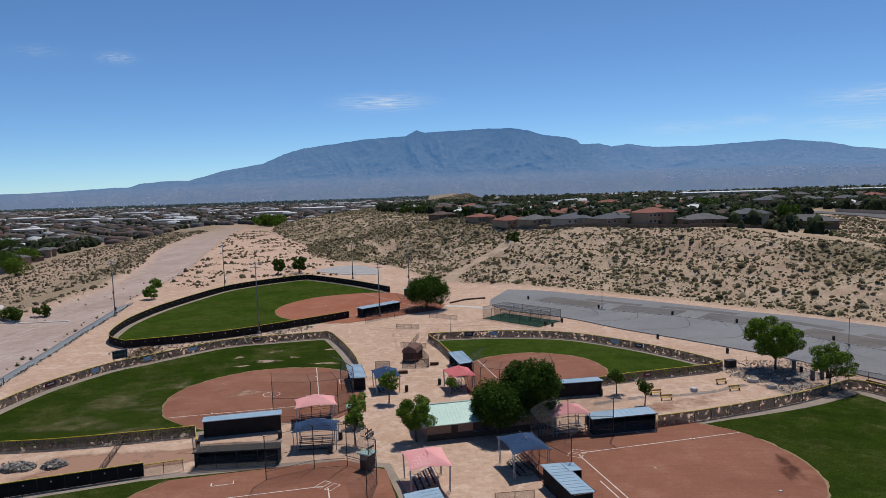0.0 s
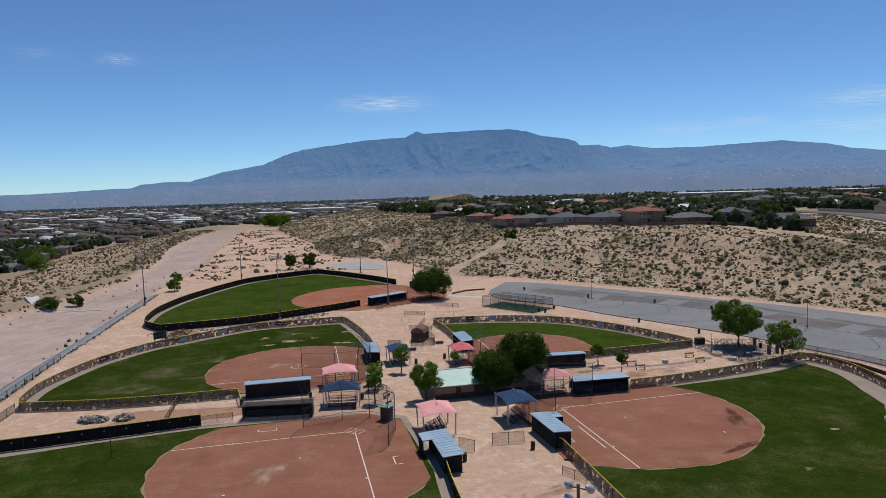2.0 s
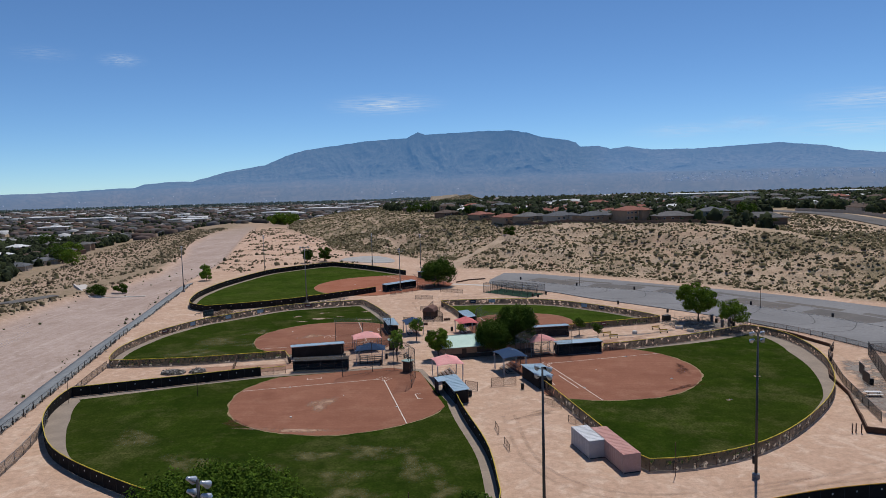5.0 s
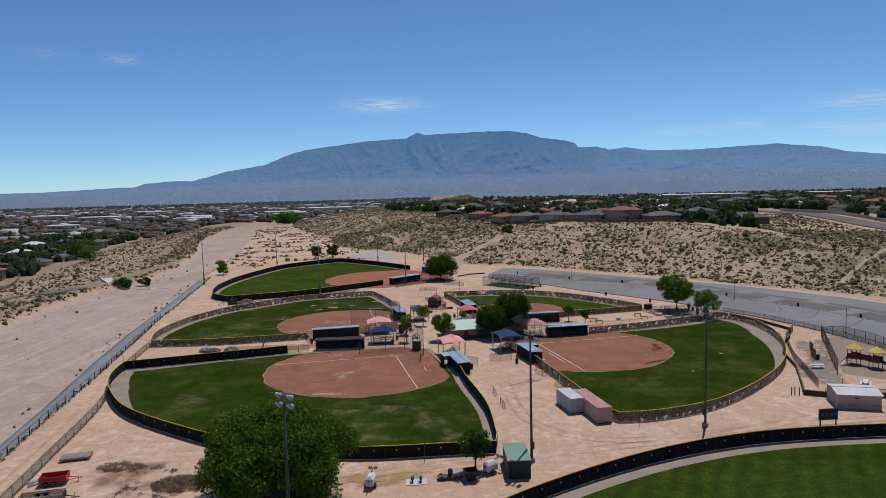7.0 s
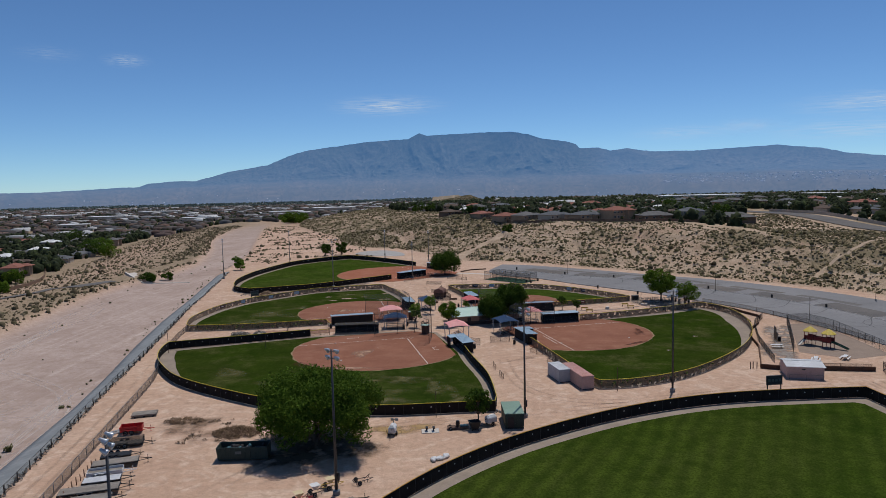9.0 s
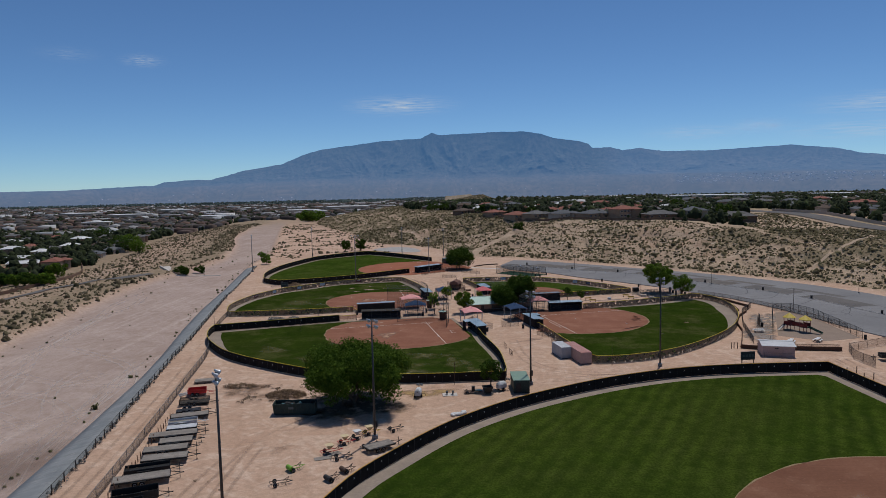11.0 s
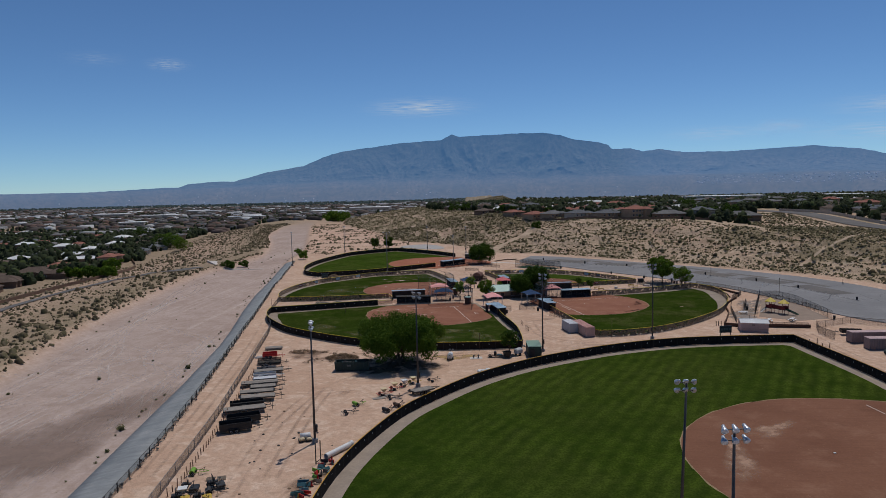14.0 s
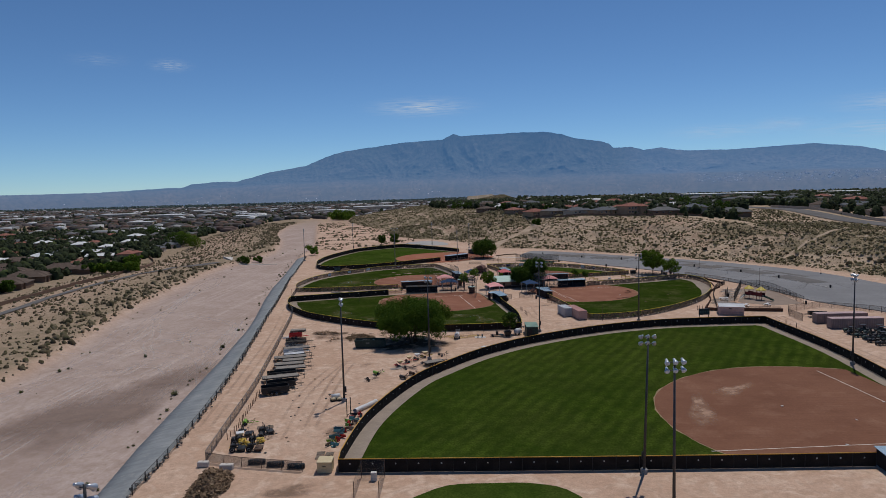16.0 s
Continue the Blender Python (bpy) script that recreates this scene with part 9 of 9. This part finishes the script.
for pts in ([(-114, 59), (-98, 50), (-82, 38), (-73, 23), (-70, 5), (-66, -20)], [(-70, 5), (-78, -1), (-85, -9), (-88, -24), (-88, -47), (-92, -60)], [(-82, 30), (-90, 10), (-97, -20), (-99, -60), (-96, -100)], [(-72, 0), (-74, -30), (-70, -60), (-64, -95)], [(-77, -4), (-80, -34), (-78, -70), (-74, -110)]):
    tyre_track(pts, PALE_TRACK, 0.8, 1.9)
rnd = random.Random(21)
for k in range(9):
    f = rnd.uniform(0.1, 0.9)
    y0 = rnd.uniform(-150, 60)
    span = rnd.uniform(50, 150)
    pts, drift = [], rnd.uniform(-0.45, 0.45)
    for j in range(6):
        y = y0 + span * j / 5
        lo, hi = float(np.interp(y, WASH_Y, WASH_L)) + 4, float(np.interp(y, BANK_Y, BANK_R)) - 4
        ff = min(max(f + drift * j / 5 + rnd.uniform(-0.06, 0.06), 0.02), 0.98)
        pts.append((lo + (hi - lo) * ff, y))
    tyre_track(pts, PALE_TRACK)
for pts in ([(-66, -20), (-74, 2), (-90, 14), (-108, 12)], [(-64, -30), (-75, -8), (-95, 4), (-110, -6)], [(-72, 20), (-88, 22), (-104, 30)], [(-66, -36), (-80, -14), (-100, -30), (-110, -60)]):
    tyre_track(pts, PALE_TRACK, 0.6)
for pts in ([(60, 30), (40, 22), (20, 17), (-2, 11)], [(72, 29), (50, 25.5), (26, 21), (14, 30), (11, 52)], [(-30, -60), (-32, -30), (-30, -12), (-16, 6), (4, 14)], [(-34, -66), (-36, -40), (-34, -16)], [(-48, -60), (-54, -20), (-61, 20), (-68, 52)], [(78, 30), (78, 10), (80, -20)], [(81, 31), (81, 8), (83, -24)], [(-8, 176), (10, 172), (30, 166)], [(-20, 172), (6, 178), (18, 190)], [(-10, 128), (-9, 145), (-12, 165)], [(-6, 128), (-5, 150), (-2, 172)]):
    tyre_track(pts, DARK_TRACK, 0.8, 1.9)


# ---- worn and dry patches of the fields ----
def patch(cx, cy, rx, ry, turn, mat, z, label, seed):
    r, pts = random.Random(seed), []
    c, s = math.cos(radians(turn)), math.sin(radians(turn))
    for k in range(26):
        a = 2 * math.pi * k / 26
        q = 1 + 0.22 * math.sin(3 * a + seed) + r.uniform(-0.14, 0.14)
        u, v = rx * q * math.cos(a), ry * q * math.sin(a)
        pts.append((cx + c * u - s * v, cy + s * u + c * v))
    n = len(pts)
    rings = [(cx, cy, z)] + [(cx + (p[0] - cx) * f, cy + (p[1] - cy) * f, z) for f in (0.55, 1.0) for p in pts]
    faces = [(0, 1 + k, 1 + (k + 1) % n) for k in range(n)]
    for k in range(n):
        a, b, e, g = 1 + k, 1 + (k + 1) % n, 1 + n + k, 1 + n + (k + 1) % n
        faces += [(a, e, g), (a, g, b)]
    fade = [1.0] * (n + 1) + [0.0] * n
    tagged(new("worn_patch", fast_mesh("worn_patch", rings, faces, mat, fade=fade)), label, "ground patch", kind="structure")


DRY_GRASS = track_material("dry_grass_patch", (0.14, 0.13, 0.055), 0.8)
BARE = track_material("bare_soil_patch", (0.36, 0.27, 0.19), 1.6)
DAMP = track_material("damp_clay_patch", (0.115, 0.048, 0.032), 1.1)
DUST = track_material("dusty_clay_patch", (0.43, 0.27, 0.19), 1.1)
for k, (x, y, a, b, t) in enumerate(((-9.5, 37, 6, 3, -8), (-12.5, 28.5, 4, 2.6, 10), (-10.5, 22.8, 4.5, 2.4, 5), (-2.5, 31, 3.2, 5, 20), (-24, 30, 6, 3, -20), (-36, 34, 5, 2.6, -30), (-48, 44, 5, 3, -40), (-18, 36, 4, 2, 0), (1, 24, 2.2, 3, 0))):
    patch(x, y, a, b, t, DRY_GRASS, 0.068 + 0.0008 * k, "pale dry patch in the outfield grass", k)
for k, (x, y, a, b, t) in enumerate(((-38.6, 139.8, 3.2, 1.3, 0), (-26.3, 149.9, 1.6, 1.0, 0), (-39, 149, 1.6, 1.2, 30), (-25, 137, 3.4, 0.9, 0), (-46, 144, 1.5, 1.1, 60), (-43, 136, 1.8, 0.8, 10), (-33, 143, 1.4, 0.7, 0), (60, 72, 0.8, 0.5, 0), (49.5, 58, 0.9, 0.5, 30))):
    patch(x, y, a, b, t, BARE, 0.077 + 0.0006 * k, "bare sandy spot in the outfield grass", 20 + k)
patch(47.6, 78, 1.5, 4.4, -8, DAMP, 0.095, "damp dark crescent in the clay infield", 3)
patch(44.6, 66, 5, 0.8, 30, DAMP, 0.096, "damp dark streak in the clay infield", 4)
patch(-21.8, 59.5, 2.4, 4.2, -10, DUST, 0.095, "pale dusty patch in the clay infield", 5)
patch(-24, 46.5, 9, 1.0, -6, DUST, 0.097, "pale dusty edge of the clay infield", 6)
patch(-34, 50, 3, 1.4, -40, DAMP, 0.096, "damp dark streak in the clay infield", 7)
patch(45, -40, 6, 2.2, 40, DUST, 0.095, "pale dusty patch in the clay infield", 8)
patch(36, -52, 2.4, 9, -12, DUST, 0.097, "pale dusty edge of the clay infield", 9)
patch(-36, 116, 4, 2, 30, DUST, 0.095, "pale dusty patch in the clay infield", 10)
DAMP_SAND = track_material("damp_sand", (0.25, 0.165, 0.115), 0.8, 0.3)
SCUFF = track_material("scuffed_dirt", (0.25, 0.165, 0.115), 0.4)
patch(-74, -45, 13, 34, -12, track_material("damp_wash_sand", (0.27, 0.195, 0.16), 0.9, 0.05), -1.5, "darker brown damp sand in the wash bed", 41)
patch(-24.6, -61.5, 2.2, 5, -20, DAMP_SAND, 0.032, "damp dark sand beside the fence", 42)
patch(-26.5, -84.5, 4.6, 2.2, 20, DAMP_SAND, 0.033, "damp dark sand below the yard fence", 43)
patch(-8, 8.2, 6, 2.6, 8, track_material("ochre_dirt", (0.4, 0.27, 0.13), 1.3, 0.25), 0.031, "ochre stained dirt behind the outfield fence", 44)
patch(-44, 11, 6, 4, 30, DAMP_SAND, 0.03, "dark churned dirt beside the trailers", 45)
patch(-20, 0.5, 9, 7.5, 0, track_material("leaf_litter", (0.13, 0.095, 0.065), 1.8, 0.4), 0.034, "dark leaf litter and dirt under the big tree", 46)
patch(15.5, 52, 5.2, 0.9, 28, SCUFF, 0.03, "dark scuffed rut in the plaza dirt", 11)
patch(17.5, 55, 3.4, 0.7, 40, SCUFF, 0.031, "dark scuffed rut in the plaza dirt", 12)
patch(60, 26, 7, 0.9, 8, SCUFF, 0.03, "dark wheel ruts in the service lane", 13)
patch(-38, 6, 6, 3, 30, SCUFF, 0.03, "dark scuffed dirt beside the big tree", 14)
patch(-28, -20, 3, 1.2, 60, SCUFF, 0.031, "dark scuffed dirt in the yard", 15)


# ---- heaps, paths, stops, banners and carts ----
def over_heap(name, x, y, w, d, h, n, seed, mat, label, size=0.55, tris=9):
    """Twigs or rocks lying over a heap."""
    r = np.random.RandomState(seed)
    a, q = r.uniform(0, 6.28, n), np.sqrt(r.uniform(0, 0.92, n))
    px_, py_ = x + q * np.cos(a) * w / 2, y + q * np.sin(a) * d / 2
    s = r.uniform(0.25, 0.75, n)
    P, Fc, T = clumps(px_, py_, s, s * 1.3, tris, seed, size=size, lift=0.2)
    P[:, 2] += np.repeat(h * ease(1 - q) * 0.95, tris * 3)
    tagged(new(name, fast_mesh(name, P, Fc, mat, tone=T)), label, "brush", kind="stuff")


TWIGS = tone_material("dry_twigs", [(0.2, 0.13, 0.085), (0.36, 0.255, 0.17), (0.28, 0.19, 0.12), (0.14, 0.095, 0.065)], thin=0.2)
over_heap("heap_twigs", -37.2, -84, 5, 11, 2.4, 700, 61, TWIGS, "dry tan twigs and straw over a brush heap", 0.3)
over_heap("heap_twigs", -69.5, 148, 8, 10, 1.7, 420, 62, TWIGS, "dry scrub twigs over a low earth heap", 0.35)
over_heap("heap_rocks", -58, 82.5, 5, 3, 0.35, 170, 63, bpy.data.materials["pale_rocks"], "pale broken rubble pieces on a heap", 0.4)
over_heap("heap_rocks", -53, 83.2, 3.4, 2.4, 0.4, 110, 64, bpy.data.materials["pale_rocks"], "pale broken rubble pieces on a heap", 0.4)
over_heap("yard_twigs", -34.5, 7, 8, 5, 0.8, 420, 65, TWIGS, "dry cut branches piled beside the big tree", 0.13, 26)
over_heap("yard_twigs", -45.5, 13, 7, 3, 0.35, 180, 66, TWIGS, "dry cut branches strewn over dug-up dirt", 0.12, 22)
ribbon("plaza_walk", curve_through([(-5, 205.5), (1.7, 203.8), (8.7, 200.8), (13.8, 197.4)], 1.5), 2.6, CONCRETE_PALE, 0.035, "pale concrete walk between tree and batting cage", "path")
ribbon("plaza_walk", curve_through([(27, 105.6), (29.2, 106.5), (37, 109.2), (42.5, 109.8), (49.1, 111.3), (56.9, 115.2)], 1.5), 1.8, track_material("grey_walk", (0.27, 0.245, 0.225), 1.2, 0.5), 0.035, "worn grey gravel walk across the plaza", "path")
LANE = track_material("red_lane_dirt", (0.36, 0.21, 0.145), 3.0, 0.15)
patch(-45, 83.6, 14, 5.2, 16, LANE, 0.027, "reddish packed dirt in the lane between two fields", 33)
patch(-30, 89, 7, 2.2, 8, LANE, 0.0275, "reddish packed dirt behind a dugout", 34)
for k, (x, y, a, b, t) in enumerate(((-44, 108, 9, 4, 10), (-58, 112, 8, 5, -10), (-34, 126, 6, 3, 40), (-60, 100, 9, 4, 0), (-48, 96, 8, 2.5, 12), (-52, 122, 5, 3, 30))):
    patch(x, y, a, b, t, DRY_GRASS, 0.069 + 0.0008 * k, "brownish dry patch in the outfield grass", 50 + k)
GRAVEL = track_material("grey_gravel", (0.27, 0.235, 0.21), 1.6, 0.4)
patch(65.5, 119, 10, 8.5, 60, GRAVEL, 0.024, "dark grey gravel bed under the trees", 35)
patch(74.5, 57, 4.2, 13, -20, GRAVEL, 0.0245, "grey gravel beside the playground fence", 36)
patch(82, 74, 4, 13, -24, GRAVEL, 0.025, "grey gravel beside the playground fence", 37)
patch(40, 104.6, 13, 2.6, 20, track_material("red_dirt", (0.36, 0.19, 0.125), 0.7, 0.2), 0.028, "reddish trampled dirt beside the dugout", 31)
patch(7, 100, 6, 9, 0, track_material("grey_dirt", (0.33, 0.27, 0.225), 0.6, 0.2), 0.029, "greyish trampled dirt on the plaza", 32)
stop_mesh = Mesh().box((0, 0, 0.07), (1.8, 0.16, 0.14), 0, 0.03).done("bar", CONCRETE_PALE)
pin_mesh = Mesh().lathe([(0.025, 0.1), (0.03, 0.15), (0.01, 0.16)], 6).done("pin", RUST)
for p, q in zip(mid_line[2:-1], mid_line[3:]):
    c, d = (p + q) / 2, q - p
    stop = thing("wheel_stop", c.x, c.y, 0.045, math.degrees(math.atan2(d.y, d.x)), "low concrete wheel stop in the parking lot", "wheel stop", "wheel stops")
    part("bar", stop_mesh, None, stop)
    part("pin", pin_mesh, None, stop, m=pose(0.6, 0, 0))
    part("pin", pin_mesh, None, stop, m=pose(-0.6, 0, 0))


def banner(field, x, y, w, paint, word):
    line = LINES[field]
    i = min(range(1, len(line) - 1), key=lambda k: (line[k] - Vector((x, y))).length)
    d = (line[i + 1] - line[i - 1]).normalized()
    n = Vector((-d.y, d.x))
    n = n if n.y < 0 else -n
    p = line[i] + n * 0.09
    ob = thing("fence_banner", p.x, p.y, 0, math.degrees(math.atan2(d.y, d.x)), word + " vinyl banner tied to the outfield fence", "banner", "fence banners")
    part("sheet", Mesh().box((0, 0, 1.0), (w, 0.03, 0.95), 0, 0.01), paint, ob)
    part("print_bar", Mesh().box((0, 0, 1.05), (w * 0.6, 0.04, 0.22), 0, 0.005), PATCHY, ob)


MAROON = surf("maroon_vinyl", (0.09, 0.02, 0.03), (0.12, 0.03, 0.04), None, 1, 5, 0.5)
SKYBLUE = surf("pale_blue_vinyl", (0.3, 0.42, 0.52), (0.36, 0.48, 0.56), None, 1, 5, 0.5)
NAVY_V = surf("navy_vinyl", (0.02, 0.028, 0.06), (0.03, 0.04, 0.08), None, 1, 5, 0.5)
for f_, x, y, w, paint, word in (("c", -76.1, 121.5, 2.6, MAROON, "dark maroon"), ("c", -71.9, 131.7, 1.8, SKYBLUE, "pale blue"), ("c", -66.6, 141, 1.9, SKYBLUE, "pale blue"), ("c", -59.5, 149.1, 2.2, SKYBLUE, "pale blue and white"), ("c", -46, 158, 2.2, MAROON, "dark maroon"), ("e", 6, 158.5, 2.0, NAVY_V, "navy blue"), ("e", 13, 158.6, 2.0, SKYBLUE, "pale blue"), ("e", 40, 147, 2.0, SKYBLUE, "pale blue"), ("e", 44, 142.5, 2.0, NAVY_V, "navy blue and white"), ("e", 40, 120, 1.6, MAROON, "dark red")):
    banner(f_, x, y, w, paint, word)


def cart(x, y, turn, canopy_on, paint):
    root = thing("utility_cart", x, y, 0, turn, "dark green utility cart parked in the equipment pen", "cart", "parked utility carts")
    part("body", Mesh().box((0, 0, 0.55), (2.5, 1.15, 0.42), 0, 0.08), paint, root)
    part("hood", Mesh().add([(0.6, -0.5, 0.76), (1.3, -0.5, 0.76), (1.3, 0.5, 0.76), (0.6, 0.5, 0.76), (0.6, -0.45, 1.05), (1.1, -0.42, 0.95), (1.1, 0.42, 0.95), (0.6, 0.45, 1.05)], [(0, 1, 2, 3), (4, 5, 6, 7), (0, 1, 5, 4), (1, 2, 6, 5), (2, 3, 7, 6), (3, 0, 4, 7)]), paint, root)
    part("seat", Mesh().box((-0.05, 0, 0.9), (0.5, 1.0, 0.14), 0, 0.04).box((-0.32, 0, 1.2), (0.12, 1.0, 0.5), 0, 0.04), BLACK, root)
    part("cargo_bed", Mesh().box((-0.9, 0, 0.85), (0.9, 1.1, 0.2), 0, 0.03), DARK, root)
    for sx in (-0.85, 0.85):
        for sy in (-0.6, 0.6):
            wheel(root, sx, sy, 0.3, 0.83)
    for sx in (-0.4, 0.55):
        part("roll_bar", Mesh().path([(sx, -0.5, 0.75), (sx, -0.48, 1.85), (sx, 0.48, 1.85), (sx, 0.5, 0.75)], 0.035), BLACK, root)
    if canopy_on:
        part("roof", Mesh().box((0.08, 0, 1.92), (1.4, 1.2, 0.07), 0, 0.03), canopy_on, root)


rnd = random.Random(77)
TEAL_ROOF = surf("teal_roof", (0.06, 0.2, 0.16), (0.08, 0.24, 0.2), None, 1, 5, 0.5)
for k in range(22):
    cart(89.4 + (k % 4) * 3.6 + rnd.uniform(-0.4, 0.4) + 0.1 * (k // 4), 9.4 - (k // 4) * 2.9 + rnd.uniform(-0.3, 0.3), 182 + rnd.uniform(-8, 8), rnd.choice((None, BLACK, TEAL_ROOF, None)), rnd.choice((GREEN_METAL, DARK, GREEN_METAL, BLACK)))


def mower(x, y, turn, paint, word):
    root = thing("mower", x, y, 0, turn, word + " groundskeeping mower parked in the yard corner", "mower", "parked mowers")
    part("deck", Mesh().box((0.6, 0, 0.42), (1.2, 1.7, 0.3), 0, 0.1), paint, root)
    part("engine", Mesh().box((-0.55, 0, 0.85), (0.9, 0.8, 0.6), 0, 0.1), DARK, root)
    part("seat", Mesh().box((0.05, 0, 1.0), (0.5, 0.55, 0.16), 0, 0.05).box((-0.2, 0, 1.28), (0.14, 0.55, 0.5), 0, 0.05), BLACK, root)
    part("roll_bar", Mesh().path([(-0.4, -0.45, 0.8), (-0.4, -0.45, 1.9), (-0.4, 0.45, 1.9), (-0.4, 0.45, 0.8)], 0.045), BLACK, root)
    part("steering_wheel", Mesh().lathe([(0.16, 1.3), (0.19, 1.32), (0.16, 1.34)], 12, pose(0.55, 0, 0)).tube((0.55, 0, 0.5), (0.55, 0, 1.32), 0.03), BLACK, root)
    for sx, sy, s in ((-0.7, 0.6, 1.25), (-0.7, -0.6, 1.25), (0.9, 0.6, 0.75), (0.9, -0.6, 0.75)):
        wheel(root, sx, sy, 0.36 * s, s)


for x, y, a, paint, word in ((-39.4, -67.6, 20, MUSTARD, "yellow"), (-36.6, -67.2, 24, MUSTARD, "yellow and black"), (-39.6, -64.2, 10, BLACK, "black"), (-36.4, -63.2, 30, DARK, "dark grey"), (-38.4, -70.6, 15, BLACK, "black"), (-35.8, -70.4, 5, RUST, "rusty")):
    mower(x, y, a, paint, word)


def pallet(x, y, turn, z=0.0):
    root = thing("wooden_pallet", x, y, z, turn, "weathered brown wooden pallet lying in the yard", "pallet", "wooden pallets")
    for k in range(7):
        part("board", Mesh().box((0, -0.54 + 0.18 * k, 0.13), (1.2, 0.12, 0.025)), WOOD, root)
    for sx in (-0.5, 0, 0.5):
        part("runner", Mesh().box((sx, 0, 0.055), (0.1, 1.2, 0.11)), WOOD, root)


for x, y, a in ((-38.2, -60.6, 12), (-36.8, -60.2, 20), (-25.2, -71.6, 8), (-23.8, -71.8, 4), (-25.0, -73.2, 0), (-23.6, -73.3, 12)):
    pallet(x, y, a)
rnd = random.Random(8)
for k in range(26):
    x, y = rnd.uniform(-38, -24), rnd.uniform(-72, -30)
    s = rnd.uniform(0.12, 0.3)
    ob = new("loose_rock", Mesh().lathe([(s * 0.7, 0), (s, s * 0.35), (s * 0.6, s * 0.7), (s * 0.1, s * 0.8)], 6).done("loose_rock", DARK if k % 3 else STRAW))
    ob.matrix_basis = pose(x, y, -0.02, rnd.uniform(-8, 8), rnd.uniform(-8, 8), rnd.uniform(0, 360))
    tagged(ob, "small dark clod of earth on the yard dirt", "clod", "clods in the yard")
